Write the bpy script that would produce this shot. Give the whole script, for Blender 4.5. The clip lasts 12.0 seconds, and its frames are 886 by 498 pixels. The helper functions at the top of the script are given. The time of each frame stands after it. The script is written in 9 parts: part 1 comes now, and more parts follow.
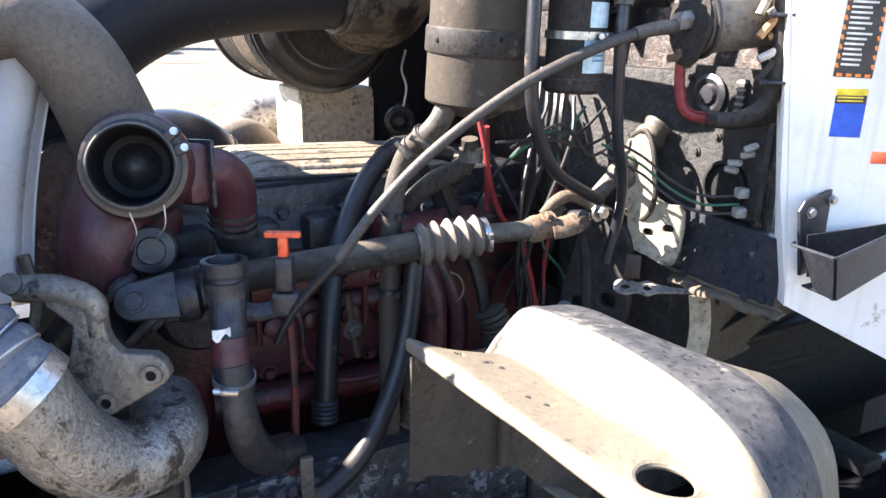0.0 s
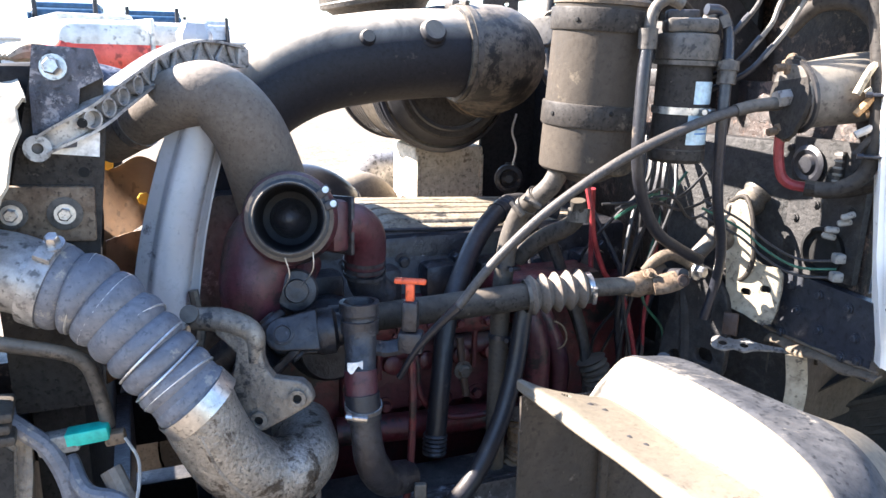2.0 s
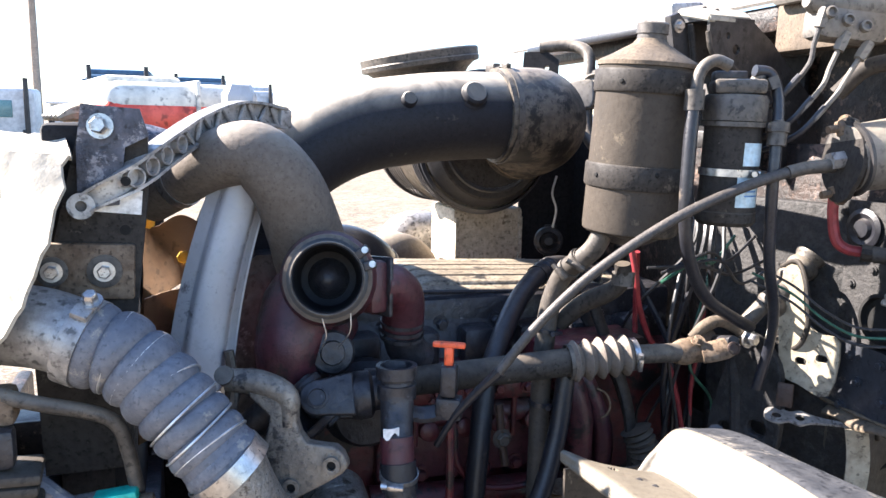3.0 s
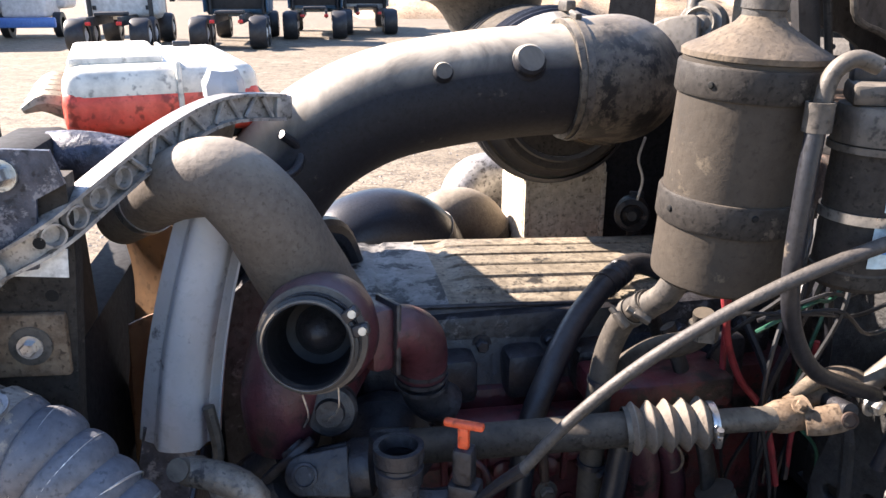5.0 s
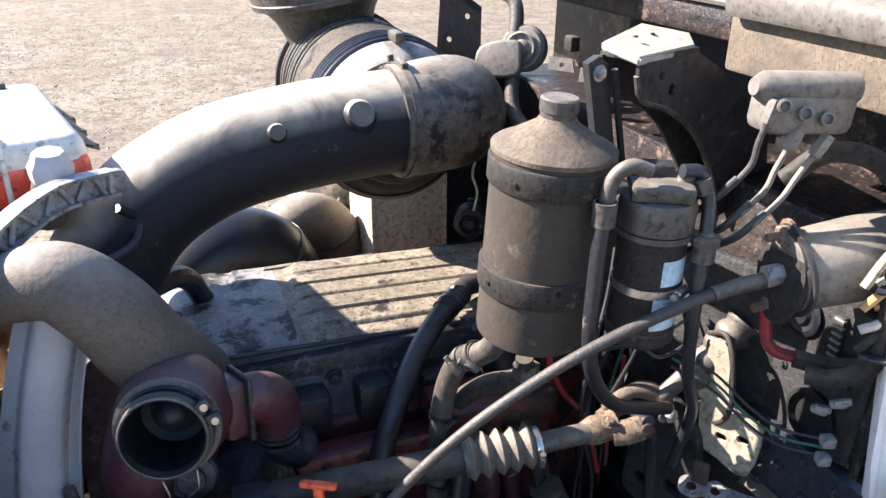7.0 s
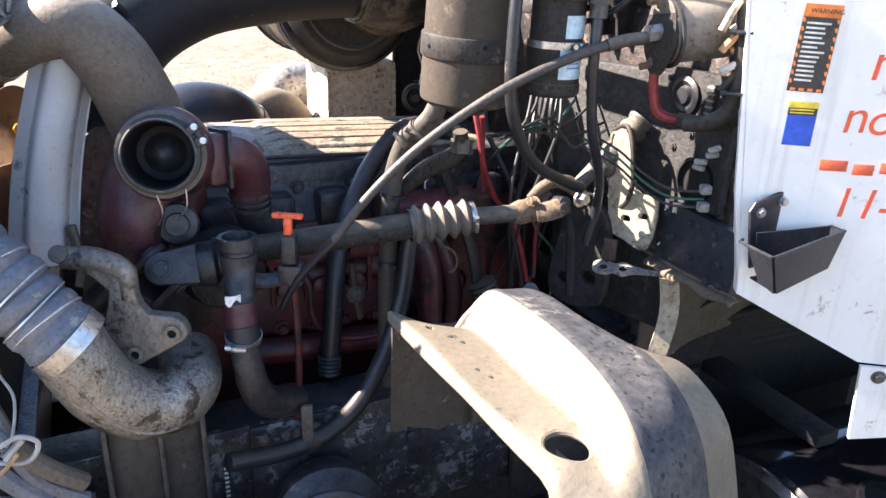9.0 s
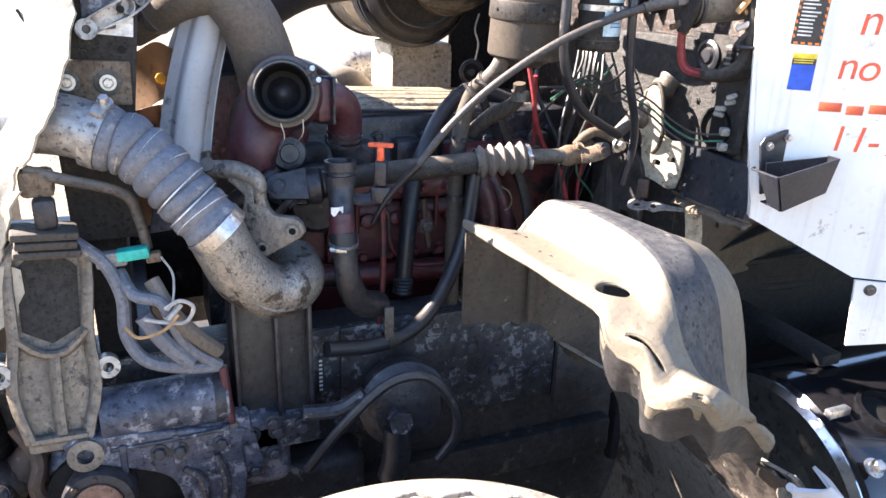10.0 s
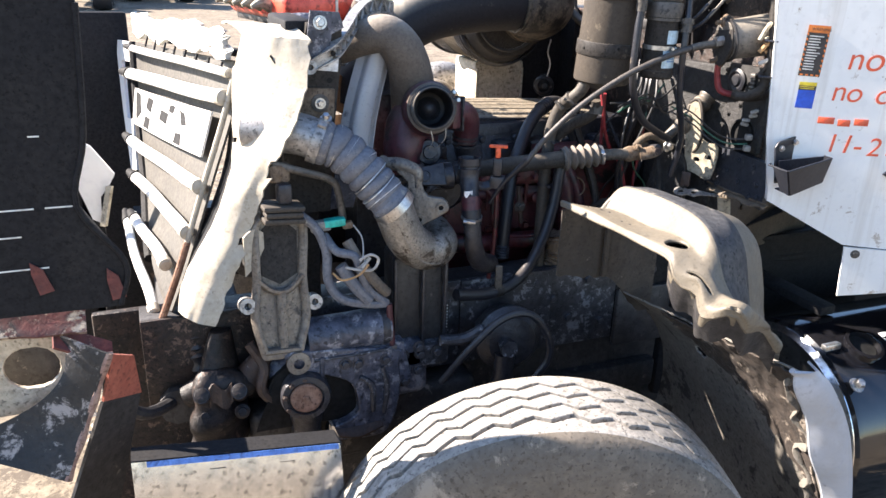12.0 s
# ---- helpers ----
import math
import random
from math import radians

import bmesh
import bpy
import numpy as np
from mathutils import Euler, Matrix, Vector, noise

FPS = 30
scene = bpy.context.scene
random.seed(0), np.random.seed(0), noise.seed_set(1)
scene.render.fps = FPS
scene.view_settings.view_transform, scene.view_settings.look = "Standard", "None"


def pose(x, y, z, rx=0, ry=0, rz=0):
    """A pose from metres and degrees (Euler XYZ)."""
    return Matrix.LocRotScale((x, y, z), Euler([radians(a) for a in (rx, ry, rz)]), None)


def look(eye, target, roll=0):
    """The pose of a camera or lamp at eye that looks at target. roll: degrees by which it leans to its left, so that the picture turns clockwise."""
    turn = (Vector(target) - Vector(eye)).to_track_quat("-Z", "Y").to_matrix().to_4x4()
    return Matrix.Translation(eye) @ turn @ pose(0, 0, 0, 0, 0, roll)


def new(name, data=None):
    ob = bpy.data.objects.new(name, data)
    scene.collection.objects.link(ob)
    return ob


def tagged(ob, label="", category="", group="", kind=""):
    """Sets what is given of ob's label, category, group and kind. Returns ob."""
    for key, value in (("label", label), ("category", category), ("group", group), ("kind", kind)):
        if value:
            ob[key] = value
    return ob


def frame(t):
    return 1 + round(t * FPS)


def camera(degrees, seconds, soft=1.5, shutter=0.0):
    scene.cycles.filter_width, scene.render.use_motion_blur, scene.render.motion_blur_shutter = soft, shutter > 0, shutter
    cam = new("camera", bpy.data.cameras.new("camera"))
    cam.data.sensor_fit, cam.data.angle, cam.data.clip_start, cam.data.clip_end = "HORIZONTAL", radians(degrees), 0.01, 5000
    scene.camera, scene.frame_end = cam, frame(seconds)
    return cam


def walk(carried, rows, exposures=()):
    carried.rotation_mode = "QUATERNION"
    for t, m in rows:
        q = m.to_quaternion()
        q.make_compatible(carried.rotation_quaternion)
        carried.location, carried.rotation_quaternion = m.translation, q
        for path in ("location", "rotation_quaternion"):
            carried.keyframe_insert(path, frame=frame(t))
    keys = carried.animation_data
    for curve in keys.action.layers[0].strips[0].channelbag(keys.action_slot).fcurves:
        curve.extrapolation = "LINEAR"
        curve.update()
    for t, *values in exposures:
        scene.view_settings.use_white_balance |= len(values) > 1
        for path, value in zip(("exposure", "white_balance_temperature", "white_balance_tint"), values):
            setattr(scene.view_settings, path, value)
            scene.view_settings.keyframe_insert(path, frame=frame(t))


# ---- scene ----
cam = camera(60.7, 12.0)
PATH = [
    (0, (0.2003, -0.0258, 1.79), (1.1292, 1.6398, 1.188), 0.8),
    (0.5, (0.1711, -0.0326, 1.794), (1.0278, 1.6714, 1.192), 0.7),
    (1, (0.1503, -0.0543, 1.804), (0.9124, 1.6925, 1.196), 0.7),
    (1.5, (0.1313, -0.0971, 1.81), (0.856, 1.6798, 1.245), 0.7),
    (2, (0.1168, -0.1176, 1.829), (0.8415, 1.6828, 1.344), 1.0),
    (2.5, (0.1128, -0.1207, 1.833), (0.8351, 1.7077, 1.466), 1.1),
    (3, (0.1186, -0.0904, 1.823), (0.7654, 1.7741, 1.497), 1.1),
    (3.2, (0.1229, -0.0822, 1.818), (0.7206, 1.7999, 1.499), 1.0),
    (4.8, (0.2917, 0.1469, 1.953), (0.6273, 2.0466, 1.424), 0.0),
    (5, (0.3267, 0.1762, 1.991), (0.6617, 2.0347, 1.333), -0.1),
    (5.5, (0.3766, 0.1983, 2.104), (0.7357, 1.9922, 1.297), 0.0),
    (6, (0.3799, 0.1851, 2.173), (0.853, 1.9407, 1.34), 0.2),
    (6.5, (0.382, 0.1612, 2.219), (0.9641, 1.8802, 1.38), 0.4),
    (7, (0.3605, 0.1636, 2.201), (1.0191, 1.8523, 1.357), 0.4),
    (7.5, (0.3083, 0.159, 2.135), (1.0043, 1.8269, 1.277), 0.2),
    (7.7, (0.2857, 0.118, 2.094), (0.9784, 1.782, 1.228), 0.1),
    (9.3, (0.1996, -0.2367, 1.864), (1.0104, 1.4484, 1.154), 1.9),
    (9.5, (0.1637, -0.281, 1.846), (0.9719, 1.4102, 1.149), 2.0),
    (10, (0.0343, -0.4321, 1.825), (0.7775, 1.2875, 1.124), 1.9),
    (10.5, (-0.0515, -0.6043, 1.826), (0.6435, 1.1309, 1.117), 1.8),
    (11, (-0.0974, -0.7694, 1.858), (0.5914, 0.9724, 1.155), 1.7),
    (11.5, (-0.2196, -0.8483, 1.936), (0.4788, 0.888, 1.232), 2.0),
    (12, (-0.3995, -0.8448, 1.967), (0.3121, 0.8791, 1.245), 1.9),
]
EXPOSURES = [(0.0, 3.01, 5940, 16), (1.2, 3.07, 5860, 15), (2.2, 3.07, 5840, 15), (3.2, 2.66, 5840, 16), (4.8, 2.34, 6130, 18), (5.5, 2.5, 5980, 18), (6.2, 2.26, 5830, 16), (7.5, 2.25, 5760, 16), (9.3, 2.96, 6160, 18), (10.0, 3.14, 6160, 18), (10.7, 3.02, 6160, 17), (12.0, 2.44, 6000, 15)]
walk(cam, [(t, look(eye, target, roll)) for t, eye, target, roll in PATH], EXPOSURES)

# ---- light: clear sky, one high sun from across the truck ----
SUN_AZ, SUN_EL = radians(-58.0), radians(35.5)
world = bpy.data.worlds.new("sky")
scene.world = world
world.use_nodes = True
sky = world.node_tree.nodes.new("ShaderNodeTexSky")
sky.sky_type, sky.sun_disc = "NISHITA", False
sky.sun_elevation, sky.sun_rotation = SUN_EL, SUN_AZ
sky.air_density, sky.dust_density, sky.ozone_density = 1.2, 0.4, 2.5
world.node_tree.nodes["Background"].inputs["Strength"].default_value = 0.061
world.node_tree.links.new(sky.outputs[0], world.node_tree.nodes["Background"].inputs["Color"])
sun_data = bpy.data.lights.new("sun", "SUN")
sun_data.energy, sun_data.angle, sun_data.color = 5.0, radians(0.53), (1.0, 0.87, 0.69)
sun = new("sun", sun_data)
SUN_DIR = Vector((math.sin(SUN_AZ) * math.cos(SUN_EL), math.cos(SUN_AZ) * math.cos(SUN_EL), math.sin(SUN_EL)))
sun.matrix_world = look(SUN_DIR * 30, (0, 0, 0))


# ---- materials ----
def surf(name, base, rough=0.6, metal=0.0, second=None, amount=0.5, size=6.0, fine=60.0, bump=0.25,
         spots=None, spot_amount=0.0, spot_size=30.0, rough_var=0.15, trans=0.0, random_tint=0.0, coat=0.0, dust=None, dust_amount=0.6, dust_from=-0.1, spec=0.5, sheen=0.0, grain=1.0, streak=None, streak_amount=0.4):
    """Base colour broken by a second tone in patches, spots of a third, grain in the gloss and the relief."""
    m = bpy.data.materials.new(name)
    m.use_nodes = True
    nt = m.node_tree
    b = nt.nodes["Principled BSDF"]
    tc = nt.nodes.new("ShaderNodeTexCoord")

    def noise_at(scale, detail=6.0, distort=0.0, rough_n=0.62):
        n = nt.nodes.new("ShaderNodeTexNoise")
        n.inputs["Scale"].default_value, n.inputs["Detail"].default_value = scale, detail
        n.inputs["Roughness"].default_value, n.inputs["Distortion"].default_value = rough_n, distort
        nt.links.new(tc.outputs["Object"], n.inputs["Vector"])
        return n

    def ramp(src, lo, hi):
        r = nt.nodes.new("ShaderNodeMapRange")
        r.inputs["From Min"].default_value, r.inputs["From Max"].default_value = lo, hi
        nt.links.new(src, r.inputs["Value"])
        return r.outputs["Result"]

    def mix(fac, a, c):
        x = nt.nodes.new("ShaderNodeMix")
        x.data_type = "RGBA"
        for sock, val in ((x.inputs["Factor"], fac), (x.inputs["A"], a), (x.inputs["B"], c)):
            if isinstance(val, (tuple, list)):
                sock.default_value = (*val, 1)
            elif isinstance(val, float):
                sock.default_value = val
            else:
                nt.links.new(val, sock)
        return x.outputs["Result"]

    big, small, speck = noise_at(size, 9.0, 0.5, 0.7), noise_at(fine, 8.0), noise_at(fine * 1.9, 3.0, 0.0, 0.5)
    second = second or tuple(min(1.0, c * 1.5 + 0.01) for c in base)
    mid = 0.72 - 0.44 * amount
    col = mix(ramp(big.outputs["Fac"], mid - 0.14, mid + 0.14), base, second)
    col = mix(ramp(small.outputs["Fac"], 0.4, 0.75), col, tuple(c * (1 - 0.45 * grain) for c in base))
    if bump > 0.02:
        col = mix(ramp(speck.outputs["Fac"], 0.57, 0.68), col, tuple(c * (1 - 0.6 * grain) for c in base))
    if spots:
        sp, sp2 = noise_at(spot_size, 10.0, 0.3, 0.74), noise_at(spot_size * 0.22, 4.0, 0.3)
        both = nt.nodes.new("ShaderNodeMath")
        both.operation = "MULTIPLY_ADD"
        nt.links.new(sp2.outputs["Fac"], both.inputs[0])
        both.inputs[1].default_value = 0.5
        nt.links.new(sp.outputs["Fac"], both.inputs[2])
        edge = 0.94 - 0.3 * spot_amount
        col = mix(ramp(both.outputs[0], edge - 0.01, edge + 0.05), col, spots)
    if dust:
        # dust lies thicker on what faces up, in uneven patches; also carries painted sunlit tops
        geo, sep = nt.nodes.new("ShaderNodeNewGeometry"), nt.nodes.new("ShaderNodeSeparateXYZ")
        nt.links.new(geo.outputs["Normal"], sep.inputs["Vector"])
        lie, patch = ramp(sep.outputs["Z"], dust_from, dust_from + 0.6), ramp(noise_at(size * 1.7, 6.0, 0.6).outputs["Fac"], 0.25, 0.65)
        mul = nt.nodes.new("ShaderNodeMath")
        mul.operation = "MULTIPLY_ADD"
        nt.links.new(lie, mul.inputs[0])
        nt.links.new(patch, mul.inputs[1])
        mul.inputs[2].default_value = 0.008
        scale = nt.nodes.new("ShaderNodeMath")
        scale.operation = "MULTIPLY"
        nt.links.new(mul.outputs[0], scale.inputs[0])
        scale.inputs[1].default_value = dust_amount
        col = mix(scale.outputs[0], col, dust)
    if streak:
        # rain streaks running down the sheet
        stretch = nt.nodes.new("ShaderNodeMapping")
        stretch.inputs["Scale"].default_value = (26.0, 26.0, 1.3)
        nt.links.new(tc.outputs["Object"], stretch.inputs["Vector"])
        run = noise_at(1.0, 5.0, 0.2)
        nt.links.new(stretch.outputs["Vector"], run.inputs["Vector"])
        wash = nt.nodes.new("ShaderNodeMath")
        wash.operation = "MULTIPLY"
        nt.links.new(ramp(run.outputs["Fac"], 0.5, 0.78), wash.inputs[0])
        wash.inputs[1].default_value = streak_amount
        col = mix(wash.outputs[0], col, streak)
    if random_tint:
        oi = nt.nodes.new("ShaderNodeObjectInfo")
        hs = nt.nodes.new("ShaderNodeHueSaturation")
        nt.links.new(ramp(oi.outputs["Random"], -1.0 / random_tint + 1, 1.0 / random_tint), hs.inputs["Value"])
        nt.links.new(col, hs.inputs["Color"])
        col = hs.outputs["Color"]
    nt.links.new(col, b.inputs["Base Color"])
    rr = nt.nodes.new("ShaderNodeMapRange")
    rr.inputs["To Min"].default_value = max(0.03, rough - rough_var)
    rr.inputs["To Max"].default_value = min(1.0, rough + rough_var)
    nt.links.new(small.outputs["Fac"], rr.inputs["Value"])
    nt.links.new(rr.outputs["Result"], b.inputs["Roughness"])
    b.inputs["Metallic"].default_value = metal
    b.inputs["Transmission Weight"].default_value = trans
    b.inputs["Coat Weight"].default_value = coat
    b.inputs["Specular IOR Level"].default_value = spec
    b.inputs["Sheen Weight"].default_value, b.inputs["Sheen Roughness"].default_value = sheen, 0.45
    b.inputs["Sheen Tint"].default_value = (1.0, 0.93, 0.84, 1)
    if bump:
        bp = nt.nodes.new("ShaderNodeBump")
        bp.inputs["Strength"].default_value, bp.inputs["Distance"].default_value = bump, 0.004
        nt.links.new(small.outputs["Fac"], bp.inputs["Height"])
        nt.links.new(bp.outputs["Normal"], b.inputs["Normal"])
    return m


DUST = (0.33, 0.27, 0.2)
M = {
    "gravel": surf("gravel_dirt", (0.17, 0.135, 0.09), 0.95, second=(0.27, 0.225, 0.165), amount=0.5, size=0.7, fine=22.0, bump=1.0, spots=(0.085, 0.066, 0.046), spot_amount=0.6, spot_size=16.0),
    "stone": surf("stone", (0.27, 0.235, 0.19), 0.9, second=(0.42, 0.385, 0.34), size=3.0, fine=40),
    "black_rubber": surf("black_rubber", (0.014, 0.015, 0.021), 0.4, second=(0.028, 0.028, 0.031), dust=(0.16, 0.135, 0.11), dust_amount=0.32, dust_from=0.25, amount=0.35, size=14, fine=120, bump=0.2, spots=(0.12, 0.1, 0.08), spot_amount=0.16, spot_size=25),
    "black_plastic": surf("black_plastic", (0.02, 0.022, 0.03), 0.35, second=(0.05, 0.05, 0.055), amount=0.3, size=8, fine=150, bump=0.08, rough_var=0.08),
    # pale upward faces: dust, brightened to paint in the sunlit top of the pipe
    "pipe_black": surf("dusty_sun_topped_plastic_pipe", (0.009, 0.01, 0.016), 0.62, second=(0.014, 0.014, 0.018), dust=(0.42, 0.37, 0.295), dust_amount=1.7, dust_from=0.3, spec=0.3, amount=0.4, size=5, fine=110, bump=0.1, spots=(0.05, 0.045, 0.04), spot_amount=0.1, spot_size=60, rough_var=0.08),
    "cuff": surf("dirty_rubber_cuff", (0.075, 0.062, 0.05), 0.5, second=(0.16, 0.135, 0.1), dust=(0.36, 0.31, 0.24), dust_amount=0.8, dust_from=0.4, amount=0.5, size=9, fine=60, bump=0.4, spots=(0.007, 0.007, 0.008), spot_amount=0.74, spot_size=17),
    "dusty_black": surf("dusty_black_paint", (0.03, 0.027, 0.025), 0.62, second=(0.05, 0.044, 0.038), dust=(0.2, 0.165, 0.125), dust_from=0.25, dust_amount=0.5, amount=0.45, size=9, fine=90, bump=0.25, spots=(0.1, 0.085, 0.07), spot_amount=0.16, spot_size=45, spec=0.2),
    "cone_dust": surf("sand_covered_paint", (0.15, 0.115, 0.08), 0.85, second=(0.055, 0.046, 0.038), amount=0.4, size=14, fine=120, bump=0.35),
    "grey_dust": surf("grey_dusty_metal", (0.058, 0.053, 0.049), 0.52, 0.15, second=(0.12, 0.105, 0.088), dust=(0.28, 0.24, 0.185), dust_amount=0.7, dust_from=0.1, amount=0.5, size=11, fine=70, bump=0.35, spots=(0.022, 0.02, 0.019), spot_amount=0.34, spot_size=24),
    "pale_dust": surf("pale_dusty_metal", (0.13, 0.122, 0.112), 0.55, 0.15, second=(0.17, 0.155, 0.135), dust=(0.3, 0.26, 0.2), dust_amount=0.7, amount=0.5, size=10, fine=70, bump=0.2, spots=(0.09, 0.08, 0.07), spot_amount=0.2),
    "rod": surf("dusty_grey_cable", (0.04, 0.036, 0.034), 0.55, second=(0.068, 0.061, 0.055), dust=(0.13, 0.11, 0.09), dust_amount=0.5, dust_from=0.1, amount=0.45, size=16, fine=140, bump=0.35),
    "alu": surf("weathered_aluminium", (0.33, 0.315, 0.3), 0.48, 0.55, second=(0.58, 0.56, 0.53), amount=0.5, size=7, fine=60, bump=0.25, spots=(0.12, 0.11, 0.1), spot_amount=0.25, spot_size=40),
    "cast_alu": surf("pitted_cast_aluminium", (0.3, 0.28, 0.25), 0.32, 0.6, second=(0.42, 0.39, 0.35), amount=0.5, size=7, fine=120, bump=0.8, spots=(0.075, 0.062, 0.05), spot_amount=0.5, spot_size=24),
    "steel": surf("bright_clamp_steel", (0.62, 0.61, 0.6), 0.32, 0.9, second=(0.45, 0.43, 0.4), amount=0.4, size=18, fine=90, bump=0.1, spots=(0.25, 0.2, 0.15), spot_amount=0.12),
    "wire_steel": surf("spring_wire", (0.7, 0.69, 0.67), 0.35, 0.8, bump=0.0),
    "chrome": surf("scratched_chrome", (0.78, 0.78, 0.78), 0.2, 1.0, second=(0.6, 0.6, 0.61), amount=0.4, size=8, fine=30, bump=0.06, rough_var=0.12),
    "grey_hose": surf("grey_convoluted_hose", (0.12, 0.126, 0.148), 0.5, second=(0.185, 0.19, 0.21), amount=0.45, size=14, fine=90, bump=0.35, spots=(0.27, 0.25, 0.22), spot_amount=0.22, spot_size=40, grain=0.5),
    "coolant_hose": surf("dusty_moulded_hose", (0.125, 0.105, 0.088), 0.65, second=(0.16, 0.138, 0.115), dust=(0.36, 0.315, 0.255), dust_amount=0.9, dust_from=0.4, amount=0.5, size=7, fine=110, bump=0.3, spots=(0.09, 0.078, 0.066), spot_amount=0.3, spot_size=20, spec=0.2, grain=0.45),
    "red_iron": surf("red_engine_paint", (0.095, 0.025, 0.033), 0.4, dust=(0.24, 0.18, 0.17), dust_amount=0.55, dust_from=0.3, second=(0.04, 0.02, 0.025), amount=0.5, size=7, fine=60, bump=0.5, spots=(0.012, 0.01, 0.011), spot_amount=0.52, spot_size=11),
    "red_dark": surf("oily_red_engine_paint", (0.15, 0.021, 0.025), 0.38, second=(0.034, 0.022, 0.026), amount=0.6, size=10, fine=50, bump=0.7, spots=(0.012, 0.011, 0.012), spot_amount=0.58, spot_size=13),
    "oily": surf("oily_black_iron", (0.03, 0.029, 0.034), 0.34, 0.1, second=(0.075, 0.072, 0.076), amount=0.35, size=12, fine=55, bump=0.8, spots=(0.15, 0.145, 0.15), spot_amount=0.24, spot_size=24),
    "salt_iron": surf("stained_black_iron", (0.03, 0.03, 0.036), 0.45, 0.1, second=(0.075, 0.073, 0.08), amount=0.45, size=9, fine=50, bump=0.8, spots=(0.2, 0.2, 0.215), spot_amount=0.44, spot_size=38.0),
    "blue_iron": surf("faded_blue_black_iron", (0.033, 0.038, 0.055), 0.4, 0.1, second=(0.135, 0.14, 0.18), amount=0.48, size=9, fine=50, bump=0.9, spots=(0.24, 0.235, 0.255), spot_amount=0.46, spot_size=34),
    "rust": surf("rust", (0.2, 0.1, 0.06), 0.85, second=(0.32, 0.19, 0.13), amount=0.5, size=14, fine=80, bump=0.5),
    "rust_yoke": surf("rusty_dusty_yoke", (0.14, 0.092, 0.056), 0.75, 0.1, second=(0.24, 0.185, 0.13), amount=0.5, size=20, fine=80, bump=0.5),
    "dirty_wall": surf("mud_caked_plastic", (0.07, 0.056, 0.042), 0.7, second=(0.035, 0.03, 0.026), amount=0.5, size=9, fine=60, bump=0.4, spots=(0.16, 0.14, 0.11), spot_amount=0.16, spot_size=22),
    "tan_fender": surf("dusty_tan_plastic", (0.165, 0.14, 0.102), 0.55, second=(0.115, 0.102, 0.08), amount=0.45, size=7, fine=70, bump=0.3, spots=(0.07, 0.06, 0.048), spot_amount=0.3, spot_size=26, grain=0.6),
    "apron": surf("dirty_grey_apron", (0.19, 0.172, 0.145), 0.75, second=(0.13, 0.118, 0.1), amount=0.5, size=5, fine=60, bump=0.4, spots=(0.03, 0.026, 0.022), spot_amount=0.4, spot_size=20),
    "cover": surf("grimy_valve_cover", (0.17, 0.14, 0.1), 0.6, 0.05, second=(0.34, 0.29, 0.215), amount=0.5, size=8, fine=70, bump=0.5, spots=(0.024, 0.021, 0.018), spot_amount=0.42, spot_size=18),
    "white_paint": surf("scuffed_white_paint", (0.82, 0.81, 0.775), 0.32, second=(0.76, 0.745, 0.7), amount=0.35, size=3, fine=24, bump=0.03, grain=0.14),
    "panel_white": surf("streaked_white_paint", (0.82, 0.81, 0.775), 0.32, second=(0.75, 0.735, 0.69), amount=0.35, size=3, fine=24, bump=0.03, grain=0.14, spots=(0.42, 0.36, 0.29), spot_amount=0.2, spot_size=30, streak=(0.5, 0.45, 0.38), streak_amount=0.7),
    "shell": surf("dirty_cream_shell", (0.4, 0.35, 0.265), 0.55, second=(0.5, 0.46, 0.38), amount=0.5, size=7, fine=50, bump=0.25, spots=(0.2, 0.16, 0.12), spot_amount=0.08, spot_size=20, grain=0.35),
    "cream_box": surf("cream_painted_steel", (0.55, 0.46, 0.33), 0.7, second=(0.66, 0.58, 0.45), amount=0.5, size=7, fine=60, spots=(0.2, 0.15, 0.1), spot_amount=0.25, spot_size=24),
    "amber": surf("amber_brown_plastic", (0.3, 0.17, 0.08), 0.5, second=(0.16, 0.085, 0.045), amount=0.5, size=6, fine=40, bump=0.2, trans=0.45),
    "amber_sun_spot": surf("painted_sun_amber", (0.95, 0.55, 0.05), 0.3, trans=0.5, bump=0.0),
    "shroud": surf("scuffed_grey_sheet", (0.44, 0.45, 0.48), 0.3, 0.0, second=(0.34, 0.33, 0.32), amount=0.45, size=6, fine=60, bump=0.08, grain=0.25, spots=(0.12, 0.12, 0.13), spot_amount=0.3, spot_size=14),
    "coolant_tank": surf("milky_tank_plastic", (0.8, 0.77, 0.68), 0.4, second=(0.76, 0.72, 0.62), size=6, fine=40, bump=0.05),
    "coolant": surf("red_coolant_band", (0.75, 0.07, 0.035), 0.35, second=(0.8, 0.13, 0.08), size=7, fine=40, bump=0.03),
    "orange": surf("orange_plastic", (0.75, 0.1, 0.03), 0.4, bump=0.05),
    "red_wire": surf("red_wire", (0.2, 0.02, 0.025), 0.5, bump=0.0),
    "green_wire": surf("green_wire", (0.02, 0.09, 0.055), 0.45, bump=0.0),
    "black_wire": surf("black_wire", (0.02, 0.02, 0.022), 0.45, bump=0.0),
    "white_wire": surf("pale_wire", (0.35, 0.33, 0.3), 0.5, bump=0.0),
    "brown_wire": surf("brown_wire", (0.35, 0.2, 0.08), 0.5, bump=0.0),
    "teal": surf("teal_connector", (0.02, 0.42, 0.34), 0.4, bump=0.0),
    "conn_grey": surf("pale_connector", (0.2, 0.195, 0.18), 0.5, fine=90, bump=0.05),
    "label_blue": surf("blue_label", (0.02, 0.09, 0.55), 0.4, second=(0.02, 0.1, 0.6), bump=0.0),
